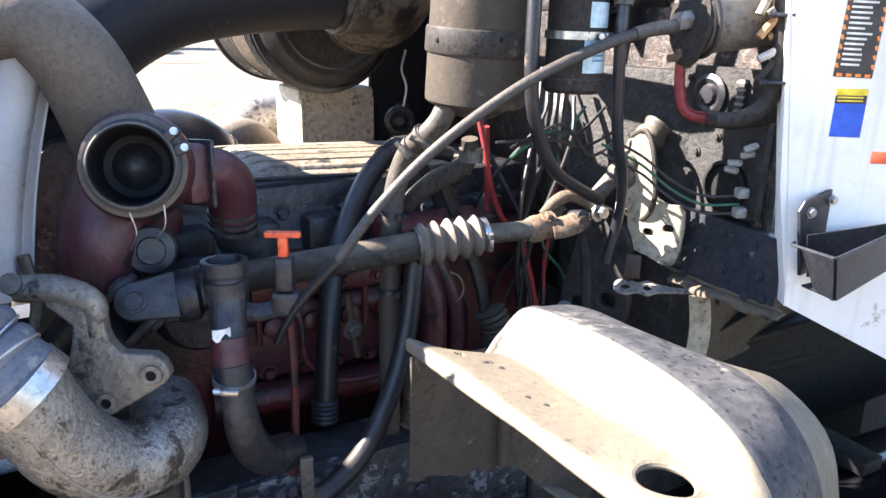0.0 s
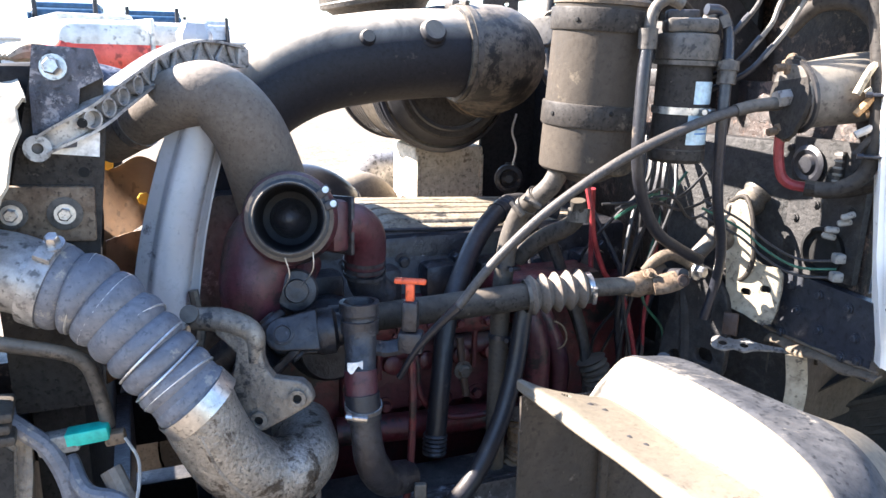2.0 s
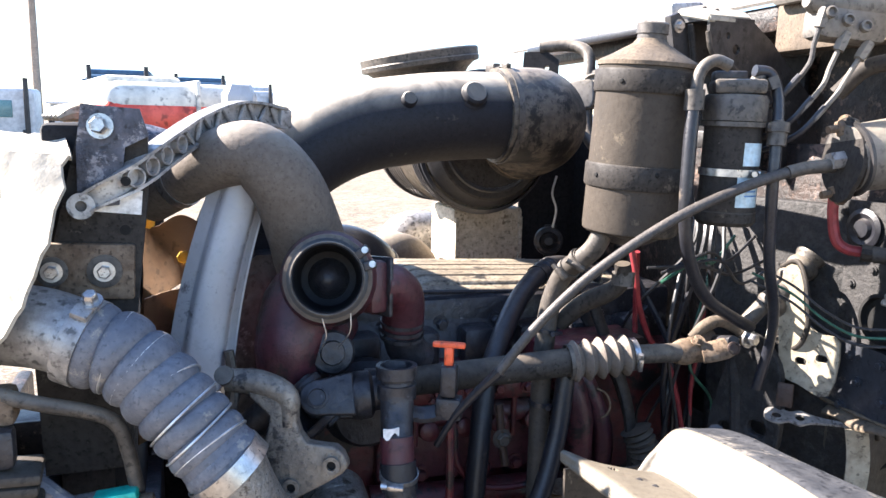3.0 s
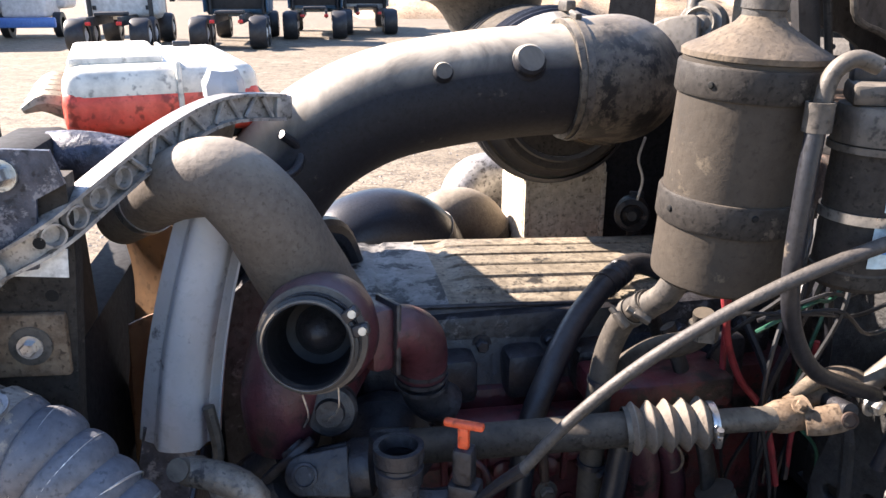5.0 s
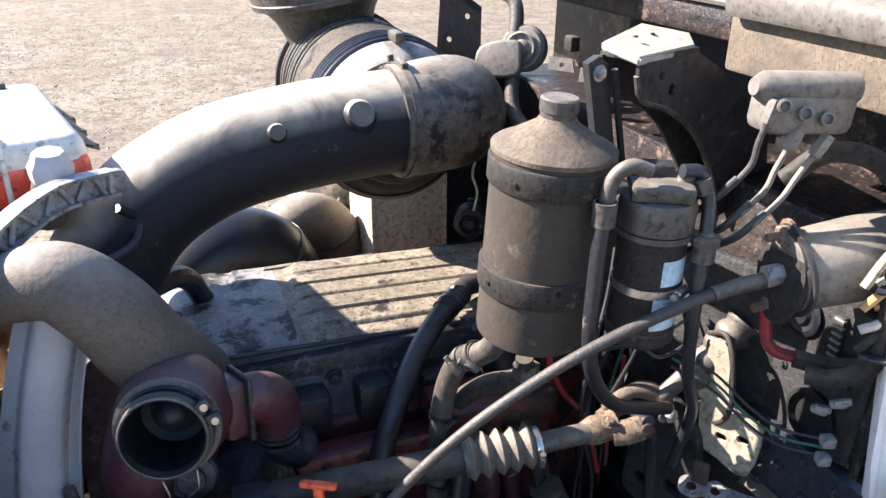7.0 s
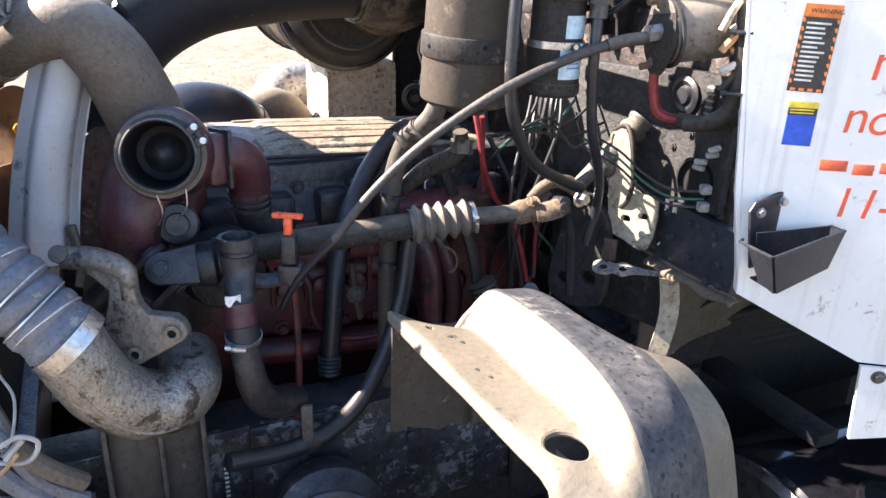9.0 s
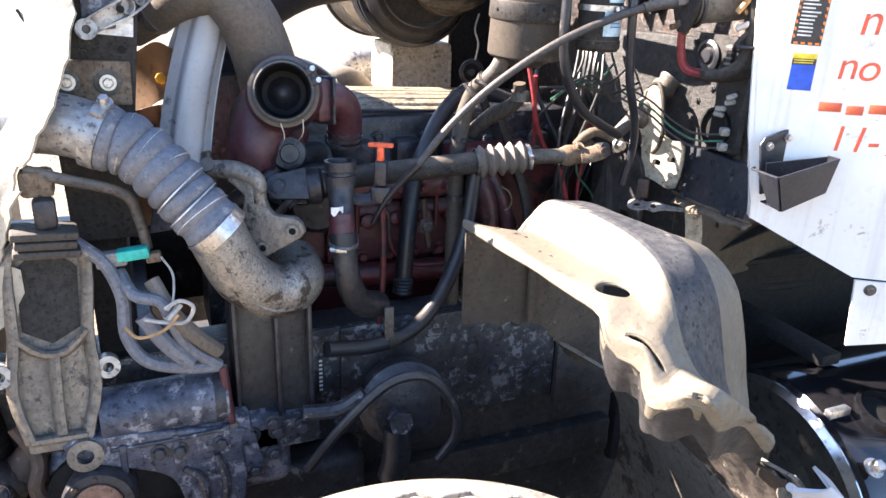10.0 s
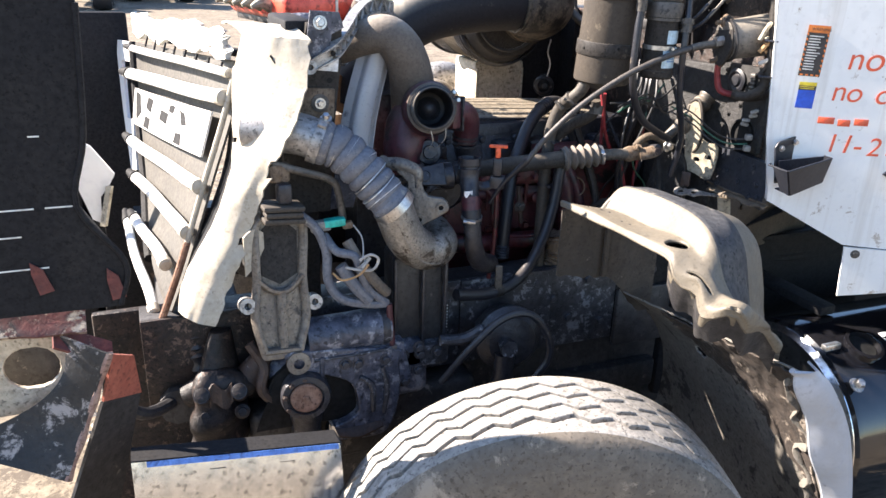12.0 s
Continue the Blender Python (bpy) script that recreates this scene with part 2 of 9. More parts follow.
    "label_pale": surf("pale_blue_label", (0.45, 0.62, 0.72), 0.5, second=(0.62, 0.72, 0.76), amount=0.5, size=40, fine=90, bump=0.0),
    "label_dark": surf("dark_label", (0.035, 0.03, 0.028), 0.5, bump=0.0),
    "label_orange": surf("orange_label", (0.75, 0.2, 0.03), 0.5, bump=0.0),
    "label_yellow": surf("yellow_label", (0.75, 0.55, 0.03), 0.5, bump=0.0),
    "label_white": surf("white_label", (0.75, 0.74, 0.7), 0.5, fine=80, bump=0.0),
    "print": surf("pale_print", (0.7, 0.68, 0.62), 0.6, bump=0.0),
    "ink_blue": surf("blue_print", (0.08, 0.2, 0.45), 0.6, bump=0.0),
    "red_marker": surf("red_marker", (0.72, 0.09, 0.03), 0.55, second=(0.76, 0.2, 0.1), amount=0.4, size=60, bump=0.0),
    "tyre": surf("dusty_tyre_rubber", (0.2, 0.165, 0.125), 0.85, second=(0.12, 0.104, 0.085), amount=0.5, size=6, fine=60, bump=0.4, spots=(0.3, 0.25, 0.19), spot_amount=0.3, spot_size=9),
    "tread": surf("chalky_tread", (0.27, 0.25, 0.22), 0.85, second=(0.38, 0.355, 0.32), amount=0.5, size=8, fine=60, bump=0.4, spots=(0.17, 0.145, 0.12), spot_amount=0.3, spot_size=12),
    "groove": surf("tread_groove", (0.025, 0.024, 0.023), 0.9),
    "tank_black": surf("gloss_black_tank", (0.008, 0.008, 0.01), 0.12, second=(0.012, 0.012, 0.014), bump=0.02, rough_var=0.05, coat=0.5),
    "panel_black": surf("matt_black_panel", (0.014, 0.014, 0.016), 0.75, spec=0.25, second=(0.026, 0.024, 0.022), amount=0.35, size=3, fine=80, bump=0.1),
    "rust_red": surf("rusty_red_bracket", (0.2, 0.05, 0.04), 0.7, second=(0.022, 0.019, 0.019), amount=0.5, size=14, fine=60, bump=0.5, spots=(0.4, 0.33, 0.25), spot_amount=0.42, spot_size=14),
    "grime_black": surf("black_paint_with_pale_grime", (0.01, 0.01, 0.011), 0.5, second=(0.03, 0.027, 0.027), amount=0.4, size=9, fine=60, bump=0.5, spots=(0.3, 0.27, 0.25), spot_amount=0.45, spot_size=18),
    "rust_bright": surf("bright_rust_red", (0.42, 0.13, 0.085), 0.65, second=(0.3, 0.07, 0.045), amount=0.5, size=12, fine=70, bump=0.4, spots=(0.03, 0.022, 0.02), spot_amount=0.25, spot_size=16),
    "rust_ridge": surf("worn_rust_edge", (0.3, 0.17, 0.13), 0.6, second=(0.42, 0.3, 0.24), amount=0.5, size=20, fine=70, bump=0.4),
    "rust_grime": surf("oily_rust_scale", (0.075, 0.042, 0.028), 0.6, second=(0.022, 0.02, 0.02), amount=0.5, size=16, fine=70, bump=0.7, spots=(0.22, 0.19, 0.17), spot_amount=0.25, spot_size=30),
    "casting": surf("greasy_black_casting", (0.013, 0.013, 0.014), 0.45, second=(0.045, 0.03, 0.024), spec=0.3, amount=0.5, size=11, fine=60, bump=0.9, spots=(0.12, 0.08, 0.062), spot_amount=0.36, spot_size=42),
    "canister_dust": surf("dusty_black_canister", (0.068, 0.057, 0.046), 0.72, second=(0.044, 0.039, 0.034), dust=(0.2, 0.165, 0.125), dust_from=0.2, amount=0.45, size=7, fine=90, bump=0.22, spots=(0.12, 0.1, 0.075), spot_amount=0.3, spot_size=12, spec=0.12, grain=0.5),
    "mount_alu": surf("greasy_cast_aluminium", (0.155, 0.135, 0.115), 0.42, 0.3, second=(0.31, 0.265, 0.205), amount=0.45, size=9, fine=80, bump=0.7, spots=(0.04, 0.036, 0.034), spot_amount=0.42, spot_size=24, grain=0.7),
    "kick_brown": surf("muddy_brown_panel", (0.07, 0.056, 0.042), 0.7, second=(0.04, 0.034, 0.028), amount=0.5, size=8, fine=70, bump=0.4, spots=(0.11, 0.092, 0.07), spot_amount=0.2, spot_size=18),
    "peeled": surf("peeling_pale_paint", (0.36, 0.35, 0.335), 0.6, second=(0.14, 0.13, 0.115), amount=0.45, size=10, fine=60, bump=0.6, spots=(0.02, 0.019, 0.019), spot_amount=0.62, spot_size=15),
    # black below, upward faces coloured pale to paint the sunlit top of the ring
    "sun_top_ring": surf("sun_topped_black_ring", (0.016, 0.016, 0.019), 0.4, second=(0.03, 0.03, 0.032), dust=(0.42, 0.385, 0.33), dust_amount=1.5, dust_from=0.25, amount=0.4, size=9, fine=80, bump=0.05),
    "mud": surf("shade_and_mud_crust", (0.05, 0.037, 0.028), 0.85, second=(0.022, 0.018, 0.016), amount=0.45, size=12, fine=60, bump=1.0, spots=(0.24, 0.2, 0.16), spot_amount=0.42, spot_size=18),
    "shelf_tan": surf("tan_dusty_shelf", (0.15, 0.115, 0.075), 0.75, second=(0.07, 0.056, 0.042), amount=0.45, size=12, fine=70, bump=0.4),
    "frame_black": surf("grimy_black_frame", (0.025, 0.024, 0.026), 0.5, second=(0.06, 0.056, 0.054), amount=0.45, size=7, fine=50, bump=0.5, spots=(0.16, 0.14, 0.12), spot_amount=0.22, spot_size=20),
    "firewall": surf("grimy_firewall", (0.022, 0.026, 0.036), 0.42, second=(0.055, 0.057, 0.064), amount=0.45, size=8, fine=55, bump=0.35, spots=(0.14, 0.125, 0.11), spot_amount=0.3, spot_size=20),
    "insulator": surf("speckled_heat_pad", (0.024, 0.023, 0.024), 0.7, second=(0.046, 0.043, 0.04), amount=0.4, size=9, fine=90, bump=0.8, spots=(0.01, 0.01, 0.01), spot_amount=0.62, spot_size=20),
    "bracket_cream": surf("cream_bracket", (0.33, 0.285, 0.205), 0.65, second=(0.4, 0.36, 0.28), size=9, fine=60, spots=(0.04, 0.034, 0.03), spot_amount=0.45, spot_size=12),
    "blue_tape": surf("blue_film", (0.08, 0.2, 0.6), 0.35, second=(0.15, 0.3, 0.7), bump=0.05),
    "far_blue": surf("far_blue_paint", (0.04, 0.1, 0.18), 0.4, second=(0.06, 0.13, 0.22), size=1, fine=6, bump=0.0),
    "far_dark": surf("far_dark_paint", (0.018, 0.018, 0.022), 0.5, second=(0.04, 0.04, 0.045), size=1.5, fine=6, bump=0.0),
    "far_white": surf("far_white_paint", (0.7, 0.71, 0.72), 0.45, second=(0.6, 0.6, 0.6), size=1.5, fine=6, bump=0.0),
    "far_glass": surf("far_glass", (0.12, 0.25, 0.27), 0.1, second=(0.2, 0.34, 0.34), size=1, bump=0.0),
    "soil": surf("dry_soil_mound", (0.38, 0.26, 0.16), 0.95, second=(0.48, 0.36, 0.24), size=0.6, fine=6, bump=0.8),
    "shed": surf("pale_shed_wall", (0.45, 0.5, 0.56), 0.6, second=(0.52, 0.56, 0.6), size=0.5, fine=4, bump=0.0),
    "wood_pole": surf("weathered_pole", (0.28, 0.22, 0.17), 0.85, size=3, fine=30),
    "tail_red": surf("red_lens", (0.5, 0.02, 0.02), 0.3, bump=0.0),
    "bore_shade": surf("shade_black_bore", (0.008, 0.008, 0.01), 0.55, second=(0.008, 0.007, 0.007), spec=0.4, amount=0.3, size=20, fine=60, bump=0.1),
    "screen": surf("dusty_grille_screen", (0.07, 0.064, 0.055), 0.6, second=(0.1, 0.09, 0.075), size=6, fine=80),
    "grey_fender": surf("crown_grey_plastic", (0.045, 0.048, 0.056), 0.6, second=(0.095, 0.092, 0.09), amount=0.45, size=6, fine=60, bump=0.2, spots=(0.22, 0.2, 0.17), spot_amount=0.4, spot_size=10, spec=0.2),
    # white tail paint toned blue-grey to paint in its shade, with dirt spots
    "tail_shade_white": surf("dirty_shade_toned_white", (0.4, 0.42, 0.46), 0.35, second=(0.3, 0.3, 0.3), size=7, fine=40, bump=0.05, grain=0.3, spots=(0.12, 0.1, 0.09), spot_amount=0.12),
    "can_dust": surf("dusty_ribbed_plastic", (0.24, 0.2, 0.145), 0.7, second=(0.13, 0.11, 0.085), amount=0.45, size=7, fine=70, bump=0.2, spots=(0.035, 0.033, 0.032), spot_amount=0.4, spot_size=12),
    # near-black painted in for shade inside holes and recesses; also rivets and seams
    "shade_seam_black": surf("shadow_black", (0.008, 0.008, 0.008), 0.7, spec=0.2, bump=0.0),
}


# ---- building helpers ----
def vec(*p):
    return Vector(p)


def basis(o, x, z):
    """A local frame at o whose x runs along x and whose z lies nearest to z."""
    x = Vector(x).normalized()
    y = Vector(z).cross(x).normalized()
    w = x.cross(y)
    m = Matrix((x, y, w)).transposed().to_4x4()
    m.translation = o
    return m


def finish(bm, smooth=35.0):
    bmesh.ops.recalc_face_normals(bm, faces=bm.faces)
    for f in bm.faces:
        f.smooth = True
    for e in bm.edges:
        if len(e.link_faces) == 2 and e.calc_face_angle(0) > radians(smooth):
            e.smooth = False


def mesh_object(name, bm, material, base=None, smooth=35.0):
    finish(bm, smooth)
    me = bpy.data.meshes.new(name)
    lo = [min(v.co[i] for v in bm.verts) for i in range(3)]
    hi = [max(v.co[i] for v in bm.verts) for i in range(3)]
    c = Vector(((lo[0] + hi[0]) / 2, (lo[1] + hi[1]) / 2, lo[2]))
    bmesh.ops.translate(bm, verts=bm.verts, vec=-c)
    bm.to_mesh(me)
    bm.free()
    me.materials.append(M[material])
    ob = new(name, me)
    ob.location = c
    return ob


def thing(name, label, category, base, group="", kind=""):
    """An empty at the thing's base that carries its parts."""
    ob = new(name)
    ob.empty_display_size = 0.05
    ob.location = base
    ob["base"] = list(base)
    return tagged(ob, label, category, group, kind)


def absolute(ob):
    p = ob.location.copy()
    while ob.parent:
        ob = ob.parent
        p += ob.location
    return p


def part(name, bm, material, parent, label="", smooth=35.0):
    ob = mesh_object(name, bm, material, smooth=smooth)
    ob.location -= absolute(parent)
    ob.parent = parent
    if label:
        ob["label"] = label
    return ob


def single(name, bm, material, label, category, group="", kind="", smooth=35.0):
    return tagged(mesh_object(name, bm, material, smooth=smooth), label, category, group, kind)


def structure(name, bm, material, label="", smooth=35.0):
    return tagged(mesh_object(name, bm, material, smooth=smooth), label, "", "", "structure")


def catmull(points, steps=6):
    p = [Vector(q) for q in points]
    p = [2 * p[0] - p[1]] + p + [2 * p[-1] - p[-2]]
    out = []
    for i in range(1, len(p) - 2):
        a, b, c, d = p[i - 1], p[i], p[i + 1], p[i + 2]
        for k in range(steps):
            t = k / steps
            out.append(0.5 * ((2 * b) + (c - a) * t + (2 * a - 5 * b + 4 * c - d) * t * t + (3 * b - a - 3 * c + d) * t ** 3))
    out.append(p[-2])
    return out


def tube(points, r, seg=12, steps=6, caps=True, bm=None, hollow=0.0, flat=1.0):
    """A round bar or hose along points; r is a radius, a list of radii along the way, or a function of 0..1."""
    bm = bm or bmesh.new()
    path = catmull(points, steps) if steps > 1 else [Vector(q) for q in points]
    n = len(path)
    lengths = [0.0]
    for i in range(1, n):
        lengths.append(lengths[-1] + (path[i] - path[i - 1]).length)
    total = lengths[-1] or 1.0

    def radius(i):
        f = lengths[i] / total
        if callable(r):
            return r(f)
        if isinstance(r, (list, tuple)):
            g = f * (len(r) - 1)
            k = min(int(g), len(r) - 2)
            return r[k] + (r[k + 1] - r[k]) * (g - k)
        return r

    tangent = (path[1] - path[0]).normalized()
    side = tangent.orthogonal().normalized()
    rings = []
    for i in range(n):
        t = (path[min(i + 1, n - 1)] - path[max(i - 1, 0)]).normalized()
        q = tangent.rotation_difference(t)
        side = (q @ side).normalized()
        tangent = t
        up = t.cross(side)
        rad = radius(i)
        rings.append([bm.verts.new(path[i] + side * math.cos(a) * rad + up * math.sin(a) * rad * flat)
                      for a in (2 * math.pi * k / seg for k in range(seg))])
    for a, b in zip(rings, rings[1:]):
        for k in range(seg):
            bm.faces.new((a[k], a[(k + 1) % seg], b[(k + 1) % seg], b[k]))
    if caps:
        bm.faces.new(rings[0][::-1])
        bm.faces.new(rings[-1])
    return bm


def revolve(profile, origin, axis, seg=32, bm=None, closed=False, start=0.0, sweep=360.0):
    """A lathe shape: (height, radius) pairs turned about the axis through origin."""
    bm = bm or bmesh.new()
    z = Vector(axis).normalized()
    x = z.orthogonal().normalized()
    y = z.cross(x)
    o = Vector(origin)
    full = sweep >= 360
    count = seg if full else seg + 1
    rings = []
    for k in range(count):
        a = radians(start + sweep * k / seg)
        d = x * math.cos(a) + y * math.sin(a)
        rings.append([bm.verts.new(o + z * h + d * max(r, 1e-5)) for h, r in profile])
    m = len(profile)
    for k in range(seg):
        a, b = rings[k], rings[(k + 1) % count]
        for i in range(m - 1 + (1 if closed else 0)):
            j = (i + 1) % m
            bm.faces.new((a[i], b[i], b[j], a[j]))
    bmesh.ops.remove_doubles(bm, verts=bm.verts, dist=2e-5)
    return bm


def block(size, m=None, bevel=0.003, bm=None, segments=2):
    """A box of that size centred at the frame m, its edges rounded."""
    own = bmesh.new()
    bmesh.ops.create_cube(own, size=1.0)
    bmesh.ops.scale(own, vec=size, verts=own.verts)
    if bevel:
        bmesh.ops.bevel(own, geom=own.edges, offset=min(bevel, min(size) * 0.45), segments=segments, affect="EDGES", profile=0.5)
    if m is not None:
        bmesh.ops.transform(own, matrix=m, verts=own.verts)
    if bm is None:
        return own
    return join(bm, own)


def join(bm, other):
    remap = {v: bm.verts.new(v.co) for v in other.verts}
    for f in other.faces:
        bm.faces.new([remap[v] for v in f.verts])
    other.free()
    return bm


def plate(outline, thick, m, holes=(), bevel=0.0015):
    """A flat plate of that outline in the frame's xy, with round or slotted holes (x, y, radius[, half length])."""
    bm = bmesh.new()
    edges = []

    def loop(points):
        vs = [bm.verts.new((x, y, 0)) for x, y in points]
        return [bm.edges.new((vs[i], vs[(i + 1) % len(vs)])) for i in range(len(vs))]

    edges += loop(outline)
    for h in holes:
        x, y, r = h[:3]
        half = h[3] if len(h) > 3 else 0.0
        edges += loop([(x + (half if math.cos(a) > 0 else -half) + r * math.cos(a), y + r * math.sin(a))
                       for a in (2 * math.pi * (k + 0.5) / 16 for k in range(16))])
    bmesh.ops.triangle_fill(bm, edges=edges, use_beauty=True)
    faces = list(bm.faces)
    up = bmesh.ops.extrude_face_region(bm, geom=faces)
    bmesh.ops.translate(bm, verts=[v for v in up["geom"] if isinstance(v, bmesh.types.BMVert)], vec=(0, 0, thick))
    if bevel > 0.002:
        bmesh.ops.recalc_face_normals(bm, faces=bm.faces)
        sharp = [e for e in bm.edges if len(e.link_faces) == 2 and abs(e.calc_face_angle(0) - math.pi / 2) < 0.2]
        bmesh.ops.bevel(bm, geom=sharp, offset=bevel, segments=3, affect="EDGES", profile=0.5)
    bmesh.ops.transform(bm, matrix=m, verts=bm.verts)
    return bm


def rounded(points, n=5):
    """A closed outline made smooth through its points."""
    p = [vec(x, y, 0) for x, y in points]
    c = catmull(p[-2:] + p + p[:2], n)[2 * n:(len(p) + 2) * n]
    return [(q.x, q.y) for q in c]


def yoke(parent, c, axis, pin, reach, gap, w, material):
    """A universal joint half: two ears with bearing caps on a round base."""
    c, axis = Vector(c), Vector(axis).normalized()
    pin = (Vector(pin) - axis * Vector(pin).dot(axis)).normalized()
    ear = [(w / 2 * math.cos(radians(a)), w / 2 * math.sin(radians(a))) for a in range(80, 285, 20)] + [(reach, -w * 0.6), (reach, w * 0.6)]
    for s in (-1, 1):
        part("yoke_ear", plate(ear, 0.013, basis(c + pin * (s * gap - 0.0065), axis, pin), bevel=0.0035), material, parent)
        part("bearing_cap", revolve([(0, 0), (0.0, w * 0.3), (0.005, w * 0.3), (0.006, w * 0.24), (0.003, w * 0.22), (0.003, 0)], c + pin * s * (gap + 0.006), pin * s, 20), "salt_iron", parent)
    part("yoke_base", revolve([(0, 0), (0, w * 0.62), (0.008, w * 0.7), (0.03, w * 0.68), (0.036, w * 0.5), (0.06, w * 0.48), (0.06, 0)], c + axis * (reach - 0.006), axis, 24), material, parent)
    part("cross_pin", tube([c - pin * gap, c + pin * gap], w * 0.24, 14, 1), material, parent)


def sheet(fn, nu, nv, thick=0.003, skip=None):
    """A bent sheet: fn(u, v) with u, v in 0..1 gives the surface; it gets a back side and an edge."""
    bm = bmesh.new()
    g = [[Vector(fn(i / nu, j / nv)) for j in range(nv + 1)] for i in range(nu + 1)]
    nrm = [[None] * (nv + 1) for _ in range(nu + 1)]
    for i in range(nu + 1):
        for j in range(nv + 1):
            du = g[min(i + 1, nu)][j] - g[max(i - 1, 0)][j]
            dv = g[i][min(j + 1, nv)] - g[i][max(j - 1, 0)]
            c = du.cross(dv)
            nrm[i][j] = c.normalized() if c.length > 1e-12 else Vector((0, 0, 1))
    top = [[bm.verts.new(g[i][j]) for j in range(nv + 1)] for i in range(nu + 1)]
    low = [[bm.verts.new(g[i][j] - nrm[i][j] * thick) for j in range(nv + 1)] for i in range(nu + 1)]
    keep = {(i, j) for i in range(nu) for j in range(nv) if not (skip and skip((i + 0.5) / nu, (j + 0.5) / nv))}
    for i, j in keep:
        bm.faces.new((top[i][j], top[i + 1][j], top[i + 1][j + 1], top[i][j + 1]))
        bm.faces.new((low[i][j + 1], low[i + 1][j + 1], low[i + 1][j], low[i][j]))
        for (di, dj, a, b) in ((-1, 0, (0, 0), (0, 1)), (1, 0, (1, 1), (1, 0)), (0, -1, (1, 0), (0, 0)), (0, 1, (0, 1), (1, 1))):
            if (i + di, j + dj) not in keep:
                p, q = (i + a[0], j + a[1]), (i + b[0], j + b[1])
                bm.faces.new((top[p[0]][p[1]], top[q[0]][q[1]], low[q[0]][q[1]], low[p[0]][p[1]]))
    bmesh.ops.delete(bm, geom=[v for v in bm.verts if not v.link_faces], context="VERTS")
    return bm


def bolt_mesh(p, d, r=0.009, h=0.007, washer=1.5):
    """A hexagon head on a washer, pointing along d."""
    d = Vector(d).normalized()
    p = Vector(p)
    bm = revolve([(-0.002, 0), (-0.002, r * washer), (0.0015, r * washer), (0.0015, 0)], p, d, 16)
    hexa = revolve([(0.0, 0), (0.0, r), (h * 0.8, r), (h, r * 0.82), (h, 0)], p + d * 0.0015, d, 6)
    return join(bm, hexa)


def clamp_mesh(p, d, r, width=0.012, worm=None):
    """A band clamp round an axis d at p, with its worm housing towards worm."""
    d = Vector(d).normalized()
    p = Vector(p)
    bm = revolve([(-width / 2, r), (-width / 2, r + 0.0018), (width / 2, r + 0.0018), (width / 2, r)], p, d, 32, closed=True)
    if worm is not None:
        w = (Vector(worm) - d * Vector(worm).dot(d)).normalized()
        m = basis(p + w * (r + 0.005), w.cross(d), w)
        block((0.024, width * 0.9, 0.01), m, 0.002, bm)
        tube([m @ vec(0.012, 0, 0), m @ vec(0.021, 0, 0)], 0.0045, 8, 1, bm=bm)
    return bm


def lettering(name, text, size, m, material, parent, extrude=0.0006, shear=0.0, label="", align="LEFT", bold=0.0):
    """Raised letters of the built-in font, lying in the xy of the frame m."""
    cu = bpy.data.curves.new(name, "FONT")
    cu.body, cu.size, cu.extrude, cu.shear, cu.align_x, cu.offset = text, size, extrude, shear, align, bold
    tmp = bpy.data.objects.new(name + "_curve", cu)
    scene.collection.objects.link(tmp)
    dg = bpy.context.evaluated_depsgraph_get()
    me = bpy.data.meshes.new_from_object(tmp.evaluated_get(dg))
    bpy.data.objects.remove(tmp)
    bm = bmesh.new()
    bm.from_mesh(me)
    bpy.data.meshes.remove(me)
    bmesh.ops.transform(bm, matrix=m, verts=bm.verts)
    return part(name, bm, material, parent, label)


# ---- ground, distance ----
bm = bmesh.new()
bmesh.ops.create_grid(bm, x_segments=60, y_segments=60, size=900)
for v in bm.verts:
    d = v.co.to_2d().length
    v.co.z = -0.02 + 0.02 * noise.noise(v.co * 0.05) if d > 30 else 0.0
structure("ground", bm, "gravel", "dry sandy gravel yard")

rnd = random.Random(4)
verts, faces = [], []
for k in range(26000):
    y = 2.2 + 14 * rnd.random() ** 1.6
    x = -3.5 + rnd.random() * 7.5 + 0.08 * y
    r = 0.004 + 0.022 * rnd.random() ** 5
    a = rnd.random() * 6.28
    o = len(verts)
    for dx, dy, dz in ((1, 0, 0), (0, 0.7, 0), (-1, 0.1, 0), (0, -0.8, 0), (0.15, 0.1, 0.5)):
        ca, sa = math.cos(a), math.sin(a)
        verts.append((x + r * (dx * ca - dy * sa), y + r * (dx * sa + dy * ca), r * dz - 0.001))
    faces += [(o + i, o + (i + 1) % 4, o + 4) for i in range(4)]
me = bpy.data.meshes.new("gravel_stones")
me.from_pydata(verts, [], faces)
me.materials.append(M["stone"])
tagged(new("gravel_stones", me), "loose pale stones scattered on the yard", "gravel", "", "stuff")


def wheel_pair(parent, x, y, m):
    w = part("tyre", revolve([(-0.28, 0.3), (-0.28, 0.48), (-0.2, 0.52), (0.2, 0.52), (0.28, 0.48), (0.28, 0.3)], m @ vec(x, y, 0.52), m.to_3x3() @ vec(0, 1, 0), 24), "far_dark", parent)
    part("rim", revolve([(-0.29, 0), (-0.29, 0.1), (-0.22, 0.29), (0.22, 0.29), (0.29, 0.1), (0.29, 0)], m @ vec(x, y, 0.52), m.to_3x3() @ vec(0, 1, 0), 20), "far_white", w)


